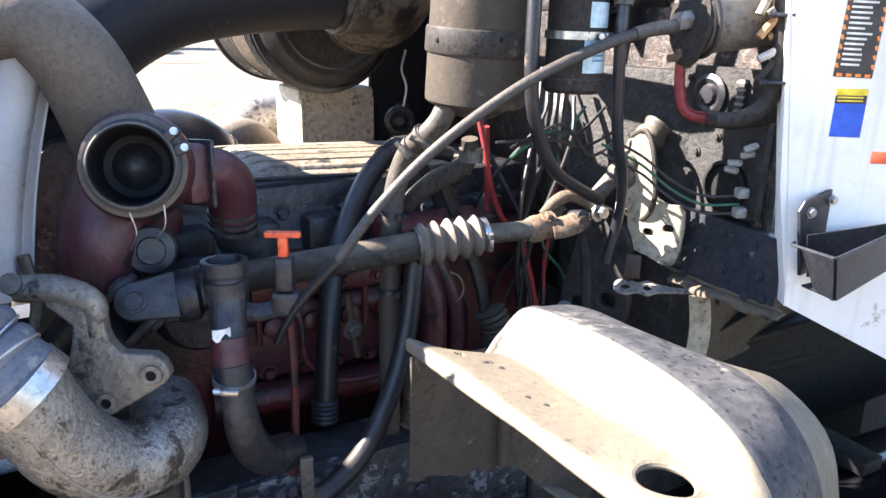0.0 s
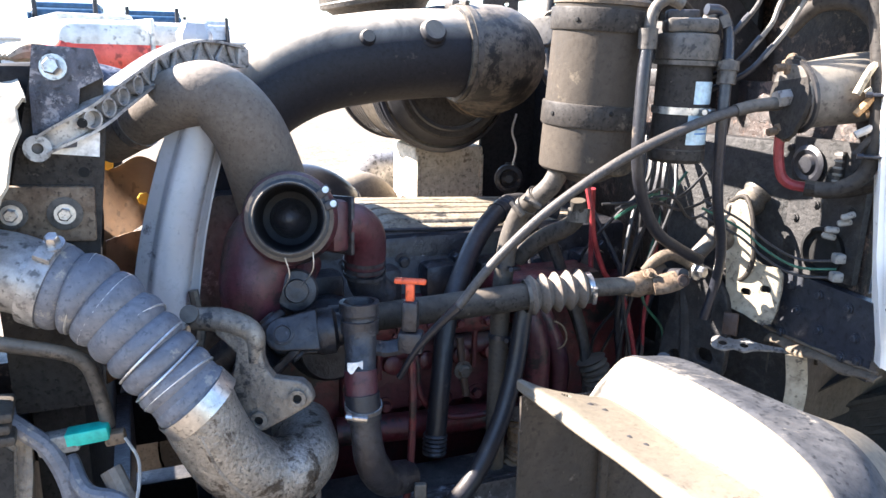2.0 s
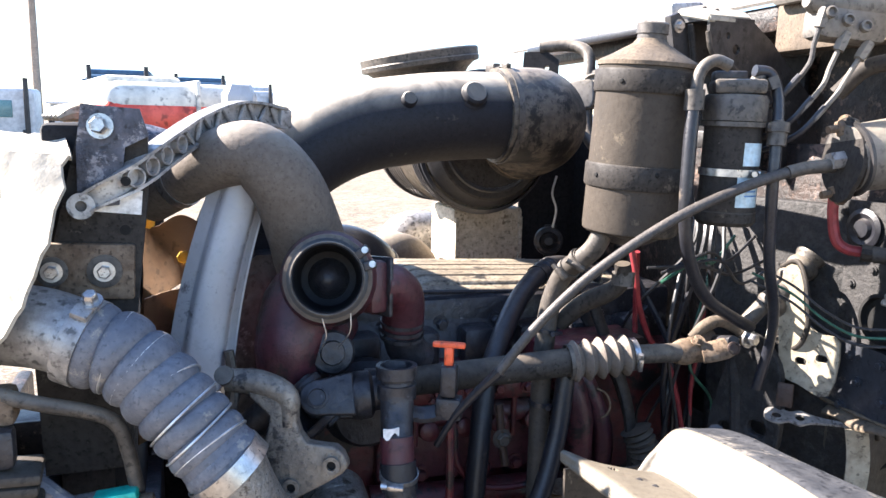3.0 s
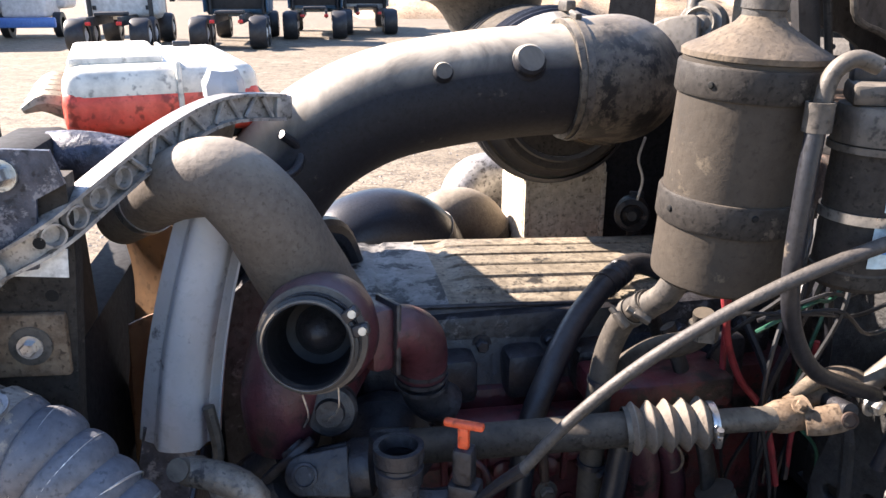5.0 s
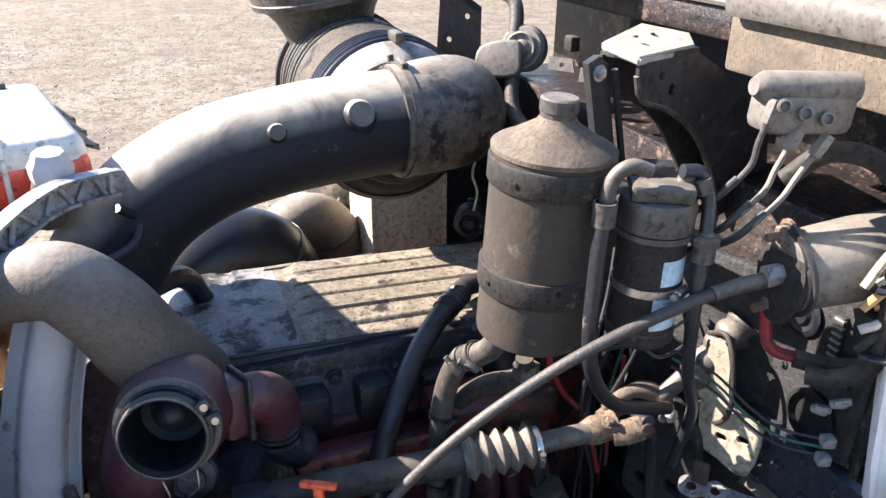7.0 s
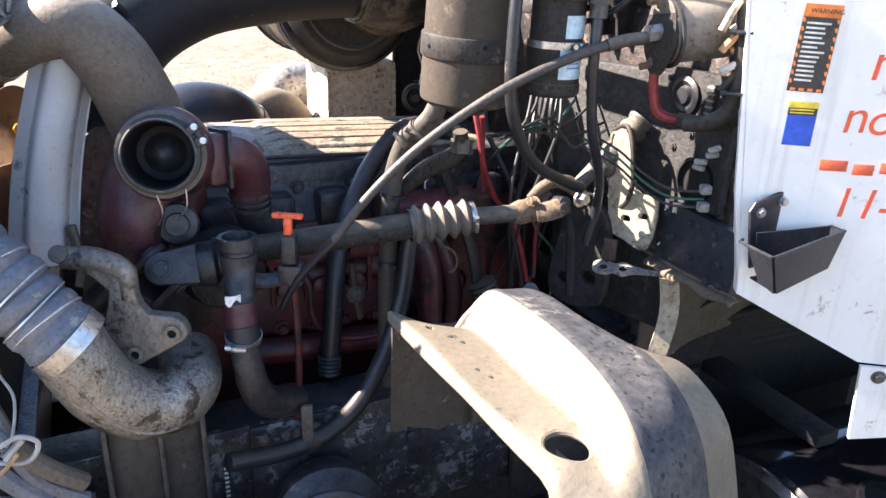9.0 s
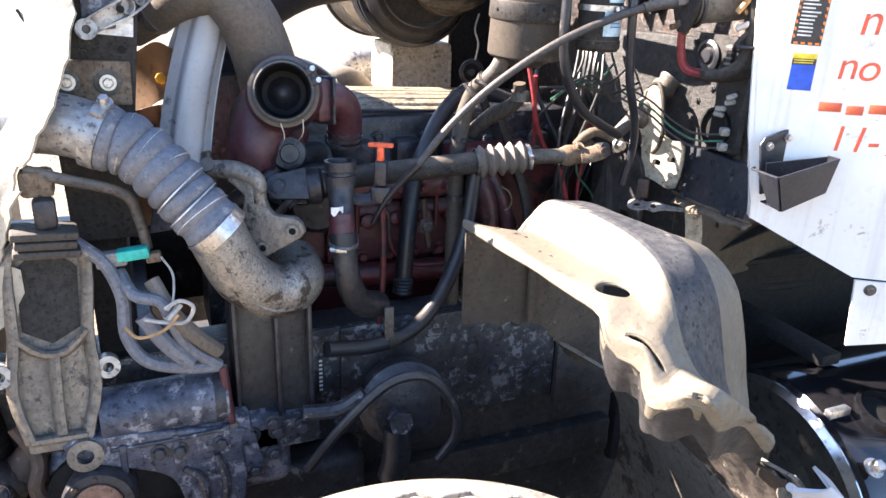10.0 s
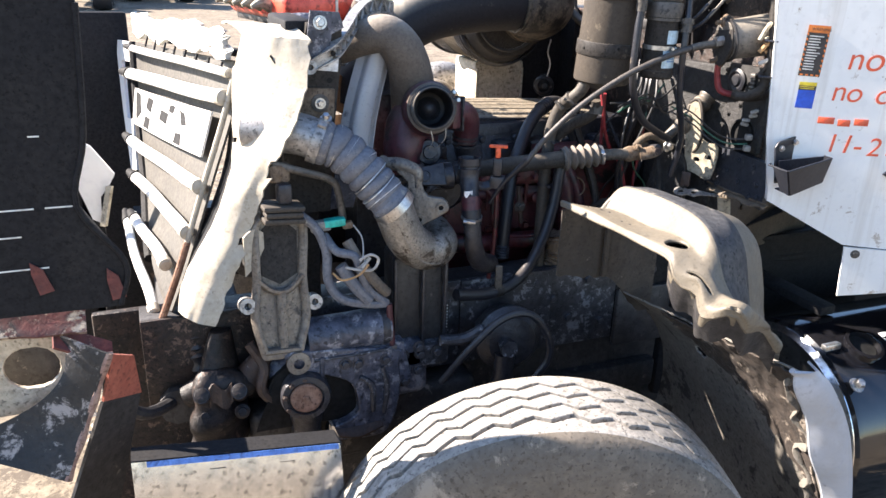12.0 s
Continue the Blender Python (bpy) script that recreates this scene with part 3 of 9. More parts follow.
def far_tractor(label, base, turn, body, height, width, length, sleeper=True, window=False, frame_len=4.0):
    """A parked road tractor seen from behind: cab box, bare rear frame, tandem wheels."""
    t = thing("parked_truck", label, "truck", base, "parked trucks in the yard")
    m = Matrix.Translation(base) @ Matrix.Rotation(radians(turn), 4, "Z")
    part("cab", block((length, width, height - 1.0), m @ Matrix.Translation((length / 2, 0, 1.0 + (height - 1.0) / 2)), 0.18, segments=4), body, t)
    part("hood", block((1.7, width * 0.8, 1.0), m @ Matrix.Translation((length + 0.8, 0, 1.35)), 0.15, segments=3), body, t)
    if sleeper:
        part("roof_fairing", block((length * 0.9, width * 0.94, 0.3), m @ Matrix.Translation((length * 0.55, 0, height + 0.05)), 0.12, segments=3), body, t)
        part("rear_panel", block((0.05, width * 0.86, height * 0.42), m @ Matrix.Translation((-0.02, 0, 1.2 + height * 0.21)), 0.02), "far_dark", t)
        for s in (-1, 1):
            part("air_fairing", block((0.6, 0.06, height - 1.3), m @ Matrix.Translation((-0.28, s * (width / 2 - 0.05), 1.1 + (height - 1.3) / 2)), 0.02), body, t)
    if window:
        part("rear_window", block((0.05, 1.05, 0.55), m @ Matrix.Translation((-0.02, 0.0, height - 0.7)), 0.05), "far_glass", t, "tinted rear window")
        for s in (-1, 1):
            part("vent", block((0.04, 0.12, 0.14), m @ Matrix.Translation((-0.02, s * 0.85, height - 1.45)), 0.01), "far_dark", t)
    for s in (-1, 1):
        part("frame_rail", block((frame_len, 0.09, 0.28), m @ Matrix.Translation((-frame_len / 2 + 0.5, s * 0.45, 0.95)), 0.01), "far_dark", t)
        part("tail_lamp", block((0.06, 0.16, 0.1), m @ Matrix.Translation((-frame_len + 0.45, s * 0.45, 0.9)), 0.01), "tail_red", t)
        part("mirror", block((0.12, 0.2, 0.5), m @ Matrix.Translation((length + 0.1, s * (width / 2 + 0.25), height * 0.62)), 0.04), "far_dark", t)
        part("exhaust_stack", tube([m @ vec(-0.15, s * (width / 2 - 0.2), 1.0), m @ vec(-0.15, s * (width / 2 - 0.2), height + 0.3)], 0.08, 10, 1), "far_dark", t)
        for x in (-frame_len + 1.1, -frame_len + 2.3, length + 1.2):
            wheel_pair(t, x, s * 0.95, m)
    part("fifth_wheel", block((0.9, 0.9, 0.12), m @ Matrix.Translation((-frame_len + 1.7, 0, 1.15)), 0.04), "far_dark", t)
    return t


far_tractor("white day cab truck with a tinted rear window", (-5.6, 28.5, 0), 90, "far_white", 2.75, 2.35, 1.6, False, True, 3.2)
far_tractor("dark blue sleeper truck standing tail on", (-1.9, 30.0, 0), 88, "far_blue", 3.35, 2.3, 2.2)
far_tractor("dark blue sleeper truck behind another one", (1.0, 34.5, 0), 88, "far_blue", 3.4, 2.3, 2.2)
far_tractor("pale grey sleeper truck at the end of the row", (3.3, 37.0, 0), 88, "far_white", 3.2, 2.2, 2.2)

t = thing("parked_truck", "white and blue hooded truck seen from the front", "truck", (-10.4, 34, 0), "parked trucks in the yard")
part("cab", block((2.3, 2.0, 1.9), Matrix.Translation((-10.4, 36.4, 2.05)), 0.2, segments=3), "far_white", t)
part("hood", block((1.7, 2.0, 1.1), Matrix.Translation((-10.4, 34.9, 1.35)), 0.15, segments=3), "far_white", t)
part("grille", block((1.1, 0.08, 0.75), Matrix.Translation((-10.4, 34.0, 1.4)), 0.04), "alu", t, "chromed upright grille")
part("bumper", block((2.3, 0.25, 0.4), Matrix.Translation((-10.4, 33.85, 0.62)), 0.08), "blue_tape", t, "blue bumper")
part("windscreen", block((1.9, 0.06, 0.7), Matrix.Translation((-10.4, 35.38, 2.35)), 0.05), "far_glass", t)
for s in (-1, 1):
    part("tyre", revolve([(-0.15, 0.3), (-0.15, 0.5), (0.15, 0.5), (0.15, 0.3)], (-10.4 + s * 1.0, 34.9, 0.5), (1, 0, 0), 20), "far_dark", t)

t = thing("box_trailer", "grey corrugated box trailer", "trailer", (-13.2, 30, 0))
part("box", block((2.6, 8.0, 2.9), Matrix.Translation((-13.2, 34.0, 2.35)), 0.05), "shed", t)
for k in range(14):
    part("rib", block((0.04, 0.12, 2.8), Matrix.Translation((-11.88, 30.3 + k * 0.56, 2.35)), 0.01), "shed", t)
for s in (-1, 1):
    part("tyre", revolve([(-0.25, 0.3), (-0.25, 0.5), (0.25, 0.5), (0.25, 0.3)], (-13.2 + s * 1.0, 32.0, 0.5), (1, 0, 0), 20), "far_dark", t)

bm = tube([(-5.0, 33, 0), (-5.0, 33, 9)], [0.17, 0.12], 12, 1)
single("utility_pole", bm, "wood_pole", "weathered wooden utility pole behind the trucks", "pole")

bm = bmesh.new()
bmesh.ops.create_grid(bm, x_segments=90, y_segments=24, size=1)
for v in bm.verts:
    u, w = v.co.x, v.co.y
    h = max(0.0, 1 - w * w) ** 0.7 * (1 - abs(u) ** 6)
    v.co = vec(20 + 16 * u, 55 + 5 * w, -0.05 + 2.0 * h * (0.75 + 0.5 * noise.noise(vec(u * 7, w * 2, 0)) + 0.18 * noise.noise(vec(u * 40, w * 9, 3))))
single("soil_mound", bm, "soil", "long mound of dry brown soil", "soil mound")

t = thing("far_building", "long low pale blue shed", "building", (28, 120, 0))
part("wall", block((90, 14, 3.6), Matrix.Translation((28, 127, 1.8)), 0.02), "shed", t)
part("roof", block((91, 15, 0.3), Matrix.Translation((28, 127, 3.75)), 0.05), "far_white", t)


# ---- chassis ----
def rail(y0, name, label):
    t = thing(name, label, "frame rail", (0.9, y0 + 0.04, 0.82))
    part("front_horn", block((0.35, 0.012, 0.27), Matrix.Translation((-0.275, y0, 0.965)), 0.002), "casting", t, "black front end, darker than the web")
    part("web", block((1.05, 0.012, 0.27), Matrix.Translation((0.425, y0, 0.965)), 0.002), "frame_black" if y0 > 1.2 else "salt_iron", t)
    # same rail behind the front web, in black to paint the cab's shade
    part("rear_web", block((1.9, 0.012, 0.27), Matrix.Translation((1.9, y0, 0.965)), 0.002), "panel_black", t, "rear web painted black for the shade under the cab")
    for z in (0.838, 1.092):
        part("flange", block((3.3, 0.09, 0.012), Matrix.Translation((1.2, y0 + 0.05, z)), 0.003), "frame_black", t)
    return t


near_rail = rail(0.985, "frame_rail", "grimy black frame rail stained with pale salt")
for k, (x, z) in enumerate([(0.42, 1.05), (0.47, 0.93), (0.66, 1.06), (0.72, 1.0), (0.78, 0.93), (0.84, 1.05), (0.9, 0.9), (0.97, 1.03), (1.08, 1.05), (1.16, 0.95), (1.3, 1.04)]):
    part("bolt", bolt_mesh((x, 0.978, z), (0, -1, 0), 0.012, 0.01), "salt_iron", near_rail)
part("doubler_plate", block((0.3, 0.01, 0.22), Matrix.Translation((0.56, 0.974, 0.99)), 0.002), "salt_iron", near_rail, "plate with dried white salt")
rail(1.86, "frame_rail", "grimy black frame rail on the far side")

bm = block((0.1, 1.0, 0.16), Matrix.Translation((0.0, 1.45, 0.9)), 0.01)
single("cross_member", bm, "oily", "oily black cross member between the rails", "cross member")

# steering hub and its housing
t = thing("steering_gearbox", "blackened gearbox casting bolted to the frame", "gearbox", (0.05, 0.86, 0.82))
part("housing", block((0.44, 0.1, 0.17), Matrix.Translation((0.06, 0.92, 0.9)), 0.03, segments=3), "blue_iron", t)
part("cheek", plate(rounded([(-0.115, 0.115), (-0.11, 0.075), (-0.08, 0.058), (0.0, 0.03), (0.045, 0.005), (0.066, -0.04), (0.07, -0.085), (0.04, -0.11), (0.0, -0.125), (0.0, -0.16), (0.1, -0.17), (0.16, -0.15), (0.185, -0.05), (0.175, 0.06), (0.16, 0.095)], 3), 0.05, basis((0.0, 0.885, 0.91), (1, 0, -0.06), (0, -1, 0)), bevel=0.006), "blue_iron", t)
# black back and recess disc paint the shade around the hub
part("pocket_back", plate([(-0.2, -0.11), (-0.14, 0.05), (-0.08, 0.09), (0.05, 0.07), (0.12, 0.0), (0.12, -0.12)], 0.006, basis((0.0, 0.868, 0.91), (1, 0, 0), (0, -1, 0))), "shade_seam_black", t, "pocket back painted black for shade")
part("rust_foot", tube([(-0.01, 0.836, 0.775), (0.06, 0.833, 0.765), (0.13, 0.834, 0.775)], [0.012, 0.022, 0.012], 10, 5, flat=0.5), "rust_grime", t, "rust scale along the lower edge")
part("hub_stem", tube([(-0.07, 0.862, 0.88), (-0.071, 0.858, 0.8), (-0.072, 0.86, 0.72)], [0.05, 0.038, 0.042], 18, 4), "oily", t, "greasy stem below the hub")
for p0, p1, p2 in (((0.07, 0.832, 0.93), (0.1, 0.828, 0.9), (0.105, 0.83, 0.82)), ((0.13, 0.83, 0.95), (0.142, 0.826, 0.89), (0.135, 0.83, 0.81))):
    part("casting_rib", tube([p0, p1, p2], [0.006, 0.009, 0.006], 8, 5), "salt_iron", t)
part("ring_boss", revolve([(0, 0.012), (0, 0.03), (0.012, 0.03), (0.014, 0.014)], (-0.09, 0.838, 1.0), (0, -1, 0.1), 22), "mount_alu", t, "pale worn ring boss")
part("recess", revolve([(0.0, 0.0), (0.0, 0.085), (0.05, 0.085), (0.05, 0.078), (0.012, 0.074), (0.012, 0)], (-0.08, 0.915, 0.9), (0, -1, 0), 28), "shade_seam_black", t)
hub = part("hub", revolve([(-0.05, 0), (-0.05, 0.058), (0.035, 0.064), (0.048, 0.06), (0.05, 0.046), (0.042, 0.044), (0.042, 0)], (-0.073, 0.855, 0.907), (-0.12, -0.98, 0.05), 28), "oily", t, "round black hub")
for k in range(9):
    a = 2 * math.pi * k / 9 + 0.2
    part("flange_bolt", bolt_mesh((-0.079 + 0.052 * math.cos(a), 0.8135, 0.909 + 0.052 * math.sin(a)), (-0.12, -0.98, 0.05), 0.006, 0.006, 1.3), "rust_grime", hub)
part("hub_cap", revolve([(0.0, 0), (0.0, 0.04), (0.006, 0.04), (0.009, 0.036), (0.009, 0.01), (0.014, 0.008), (0.014, 0)], (-0.0782, 0.8136, 0.909), (-0.12, -0.98, 0.05), 24), "rust", hub, "rusty round cap")
for x, y, z in ((0.03, 0.834, 0.975), (0.065, 0.834, 0.972), (0.14, 0.834, 0.97), (0.2, 0.853, 0.88), (0.24, 0.853, 0.98), (0.24, 0.853, 0.91)):
    part("bolt", bolt_mesh((x, y, z), (0, -1, 0), 0.011, 0.01), "salt_iron", t)
part("gusset", plate([(0, 0), (0.12, 0.03), (0.1, 0.12), (0.03, 0.14)], 0.03, basis((0.1, 0.88, 0.86), (1, 0, 0), (0, -1, 0))), "blue_iron", t)

t = thing("cross_tube", "thick blue black cross tube with stains", "tube", (0.05, 0.885, 0.99))
part("tube", tube([(-0.06, 0.885, 1.04), (0.05, 0.885, 1.043), (0.16, 0.885, 1.045)], [0.052, 0.05, 0.052], 24, 4), "blue_iron", t)
part("end_collar", clamp_mesh((0.145, 0.885, 1.045), (1, 0, 0), 0.052, 0.02), "salt_iron", t)
part("lip", tube([(-0.05, 0.835, 0.998), (0.05, 0.832, 0.998), (0.155, 0.832, 1.0)], 0.004, 8, 3), "salt_iron", t)

bm = block((0.3, 0.05, 0.07), Matrix.Translation((0.05, 0.87, 0.975)), 0.012)
for x in (-0.03, 0.06, 0.15):
    block((0.012, 0.02, 0.06), Matrix.Translation((x, 0.84, 0.975)), 0.003, bm)
single("mount_beam", bm, "blue_iron", "stained mounting beam under the cross tube", "beam")

# front engine mount casting with two ears
t = thing("engine_mount", "weathered cast aluminium engine mount with two ears", "engine mount", (-0.13, 0.84, 1.03))
mm = basis((-0.128, 0.86, 1.0), (0.99, 0.06, -0.06), (-0.1, -0.97, 0.2))
W = [(-0.045, 0.03), (0.042, 0.03), (0.062, 0.12), (0.055, 0.22), (0.06, 0.34), (0.035, 0.375), (-0.04, 0.375), (-0.06, 0.34), (-0.058, 0.22), (-0.066, 0.12)]
part("web", plate(W, 0.012, mm), "mount_alu", t)
for pts in ([(-0.045, 0.03), (-0.066, 0.12), (-0.058, 0.22), (-0.06, 0.34), (-0.04, 0.375)], [(0.042, 0.03), (0.062, 0.12), (0.055, 0.22), (0.06, 0.34), (0.035, 0.375)],
            [(-0.058, 0.215), (-0.02, 0.185), (0.02, 0.185), (0.055, 0.22)], [(0.0, 0.185), (0.0, 0.1), (0.003, 0.04)], [(-0.04, 0.375), (0.035, 0.375)], [(-0.045, 0.03), (0.042, 0.03)]):
    part("rib", tube([mm @ vec(x, y, 0.022) for x, y in pts], 0.008, 8, 3, flat=1.6), "mount_alu", t)
part("pocket", plate([(-0.045, 0.225), (0, 0.2), (0.044, 0.225), (0.046, 0.33), (0.02, 0.355), (-0.025, 0.355), (-0.047, 0.33)], 0.002, mm @ Matrix.Translation((0, 0, 0.0125))), "dusty_black", t, "dark pocket")
for x, y in ((-0.083, 0.155), (0.083, 0.15)):
    ear = part("ear", revolve([(0.0, 0.009), (0.0, 0.02), (0.03, 0.02), (0.03, 0.009)], mm @ vec(x, y, 0.0), mm.to_3x3() @ vec(0, 0, 1), 20, closed=True), "alu", t)
    part("lug", block((0.03, 0.026, 0.022), mm @ Matrix.Translation((x * 0.8, y, 0.013)), 0.006), "mount_alu", t)
part("foot", block((0.1, 0.03, 0.035), mm @ Matrix.Translation((0, 0.025, 0.01)), 0.008), "mount_alu", t)
for k in range(3):
    part("saddle_layer", block((0.1 - 0.008 * (k % 2), 0.07, 0.014), basis((-0.104, 0.89, 1.368 + 0.0155 * k), (1, 0.08, -0.08), (0, 0, 1)), 0.005), "kick_brown", t, "brown rubber saddle layer")

# added block: hides bright ground so the space stays dark
t = thing("gearbox_dark_fill", "added black block filling the dark space under the steering gearbox", "beam", (0.1, 1.0, 0.6))
part("beam", block((0.66, 0.16, 0.2), Matrix.Translation((0.12, 0.99, 0.72)), 0.03, segments=3), "frame_black", t)

t = thing("idler_pulley", "dusty round idler behind the mount", "pulley", (-0.165, 0.97, 1.2))
part("disc", revolve([(-0.02, 0), (-0.02, 0.045), (0.0, 0.048), (0.005, 0.03), (0.02, 0.026), (0.02, 0)], (-0.175, 0.97, 1.24), (-0.2, -0.97, 0.1), 28), "grey_dust", t)
part("bolt", bolt_mesh((-0.179, 0.951, 1.242), (-0.2, -0.97, 0.1), 0.012, 0.01), "steel", t)

# dark ribbed housing under the cast elbow
t = thing("ribbed_housing", "black ribbed housing under the cast elbow", "housing", (0.255, 0.93, 0.95))
part("body", block((0.15, 0.08, 0.3), basis((0.255, 0.945, 1.085), (1, 0.0, 0), (0, 0.02, 1)), 0.012), "frame_black", t)
for x in (0.184, 0.262, 0.326):
    part("rib", block((0.009, 0.03, 0.29), Matrix.Translation((x, 0.895, 1.085)), 0.003), "oily", t)
part("foot", block((0.17, 0.06, 0.07), Matrix.Translation((0.255, 0.9, 0.935)), 0.015), "salt_iron", t)
for x in (0.2, 0.25, 0.3):
    part("bolt", bolt_mesh((x, 0.868, 0.95), (0, -1, 0), 0.012, 0.012), "salt_iron", t)

t = thing("red_tie_rod", "small red painted strut with a grey end", "strut", (0.158, 0.85, 0.99))
part("rod", tube([(0.155, 0.853, 1.12), (0.158, 0.851, 1.07), (0.163, 0.848, 1.0)], 0.0085, 10, 3), "red_iron", t)
part("end", block((0.022, 0.02, 0.024), Matrix.Translation((0.164, 0.848, 0.99)), 0.004), "grey_dust", t)

# steering brake chamber and loop hose by the wheel
t = thing("brake_chamber", "round dusty black brake chamber", "brake chamber", (0.5, 0.86, 0.8))
part("can", revolve([(0, 0), (0.0, 0.06), (0.02, 0.088), (0.06, 0.092), (0.066, 0.098), (0.078, 0.098), (0.084, 0.09), (0.11, 0.07), (0.118, 0.03), (0.118, 0)], (0.53, 0.95, 0.94), (-0.1, -0.99, 0.1), 32), "oily", t)
part("fitting", revolve([(0, 0), (0, 0.018), (0.03, 0.018), (0.03, 0.026), (0.05, 0.026), (0.05, 0)], (0.49, 0.84, 0.955), (-0.1, -0.99, 0.1), 6), "salt_iron", t)
part("stem", tube([(0.49, 0.83, 0.93), (0.49, 0.83, 0.86), (0.48, 0.84, 0.8)], 0.03, 12, 3), "oily", t)
bm = tube([(0.30, 0.83, 0.87), (0.37, 0.8, 0.98), (0.456, 0.79, 1.058), (0.53, 0.77, 1.07), (0.585, 0.76, 1.0), (0.592, 0.76, 0.93), (0.56, 0.77, 0.87)], 0.0105, 10, 8)
single("air_hose", bm, "black_rubber", "black air hose arching over the brake chamber", "hose")
bm = tube([(0.3, 0.85, 0.99), (0.37, 0.84, 0.99), (0.42, 0.83, 1.02)], 0.016, 10, 5)
single("drag_link", bm, "salt_iron", "stained black steering link by the frame", "link")

# vertical sender with white printed ladder
bm = block((0.012, 0.004, 0.085), Matrix.Translation((0.366, 0.966, 1.0)), 0.001)
t = tagged(mesh_object("frame_label", bm, "label_dark"), "small dark label with a pale ladder print on the rail", "label")
for k in range(8):
    part("mark", block((0.007, 0.002, 0.0045), Matrix.Translation((0.364, 0.9635, 0.966 + k * 0.0098)), 0), "print", t)

# lower left clutter in front of the mount
t = thing("shock_absorber", "dusty black shock absorber with a ribbed boot", "shock absorber", (-0.4, 1.0, 0.75))
part("boot", tube([(-0.33, 1.02, 1.12), (-0.32, 1.0, 0.98), (-0.3, 0.98, 0.8)], lambda f: 0.026 + 0.005 * math.cos(f * 70), 14, 14), "black_rubber", t)
part("top", revolve([(-0.02, 0), (-0.02, 0.03), (0.02, 0.03), (0.02, 0)], (-0.33, 1.02, 1.13), (0, -1, 0.2), 16), "oily", t)
t = thing("tow_pin_casting", "rusty black casting with two greased pins", "casting", (-0.27, 0.83, 0.78))
part("body", tube([(-0.285, 0.93, 0.74), (-0.284, 0.928, 0.8), (-0.282, 0.925, 0.87), (-0.28, 0.93, 0.93), (-0.276, 0.94, 0.965)], lambda f: 0.098 - 0.03 * f * f + 0.007 * math.sin(f * 17), 18, 8, flat=0.55), "casting", t)
part("neck", tube([(-0.275, 0.95, 0.92), (-0.27, 0.955, 0.99), (-0.262, 0.96, 1.06)], [0.075, 0.055, 0.035], 14, 4, flat=0.6), "casting", t)
part("web", tube([(-0.2, 0.93, 0.93), (-0.17, 0.92, 0.98), (-0.15, 0.91, 1.02)], [0.04, 0.03, 0.025], 12, 4), "rust_grime", t, "rusty web up to the engine mount")
part("shoulder", tube([(-0.36, 0.93, 0.9), (-0.28, 0.91, 0.935), (-0.2, 0.92, 0.91)], [0.03, 0.045, 0.03], 14, 5), "casting", t)
for x, z in ((-0.325, 0.925), (-0.235, 0.92)):
    pin = part("pin", revolve([(-0.02, 0), (-0.02, 0.022), (0.008, 0.02), (0.012, 0.016), (0.024, 0.015), (0.028, 0.018), (0.034, 0.018), (0.037, 0.012), (0.037, 0)], (x, 0.875, z), (-0.1, -0.8, 0.6), 14), "casting", t)
    part("collar", revolve([(0.02, 0.015), (0.02, 0.02), (0.028, 0.02), (0.028, 0.015)], (x, 0.875, z), (-0.1, -0.8, 0.6), 18, closed=True), "salt_iron", pin, "worn bright collar")
    part("lower_pin", revolve([(-0.02, 0), (-0.02, 0.02), (0.008, 0.019), (0.012, 0.012), (0.02, 0.011), (0.02, 0)], (x + 0.004, 0.872, z - 0.055), (-0.1, -0.9, 0.4), 12), "casting", t)
part("scale_patch", sheet(lambda u, v: (-0.31 + 0.06 * u, 0.866 + 0.006 * math.sin(u * 9) - 0.006 * v, 0.95 - 0.05 * v + 0.01 * math.sin(u * 7)), 8, 6, 0.006), "rust_grime", t, "rust scale between the pins")
bm = tube([(-0.2, 0.9, 1.04), (-0.17, 0.88, 0.98), (-0.18, 0.87, 0.92), (-0.14, 0.88, 0.86)], 0.014, 8, 6)
single("chain_link", bm, "rust_grime", "rusty bent link hanging by the casting", "link")

# bumper
t = thing("bumper", "chromed bumper with a blue film along its top edge", "bumper", (-0.27, 0.66, 0.45))
part("face", sheet(lambda u, v: (-0.49 + 0.445 * u, 0.606 - 0.004 * math.sin(v * 9) - 0.1 * v, 0.96 - 0.055 * u - 0.42 * v), 20, 10, 0.006), "chrome", t)
part("top_lip", sheet(lambda u, v: (-0.49 + 0.445 * u, 0.604 + 0.06 * v, 0.963 - 0.055 * u - 0.006 * v), 12, 4, 0.006), "panel_black", t)
part("film", sheet(lambda u, v: (-0.46 + 0.41 * u, 0.5965 - 0.004 * v, 0.96 - 0.051 * u - 0.011 * v), 8, 1, 0.001), "blue_tape", t, "blue protective film")
# pale patch and dark bars paint shapes reflected in the chrome
reflection_sheet = part("worn_sticker", sheet(lambda u, v: (-0.385 + 0.26 * u, 0.6 - 0.1 * (0.07 + 0.36 * v), 0.96 - 0.055 * (0.236 + 0.58 * u) - 0.42 * (0.07 + 0.36 * v)), 10, 8, 0.001), "steel", t, "pale patch painting a reflection in the chrome")
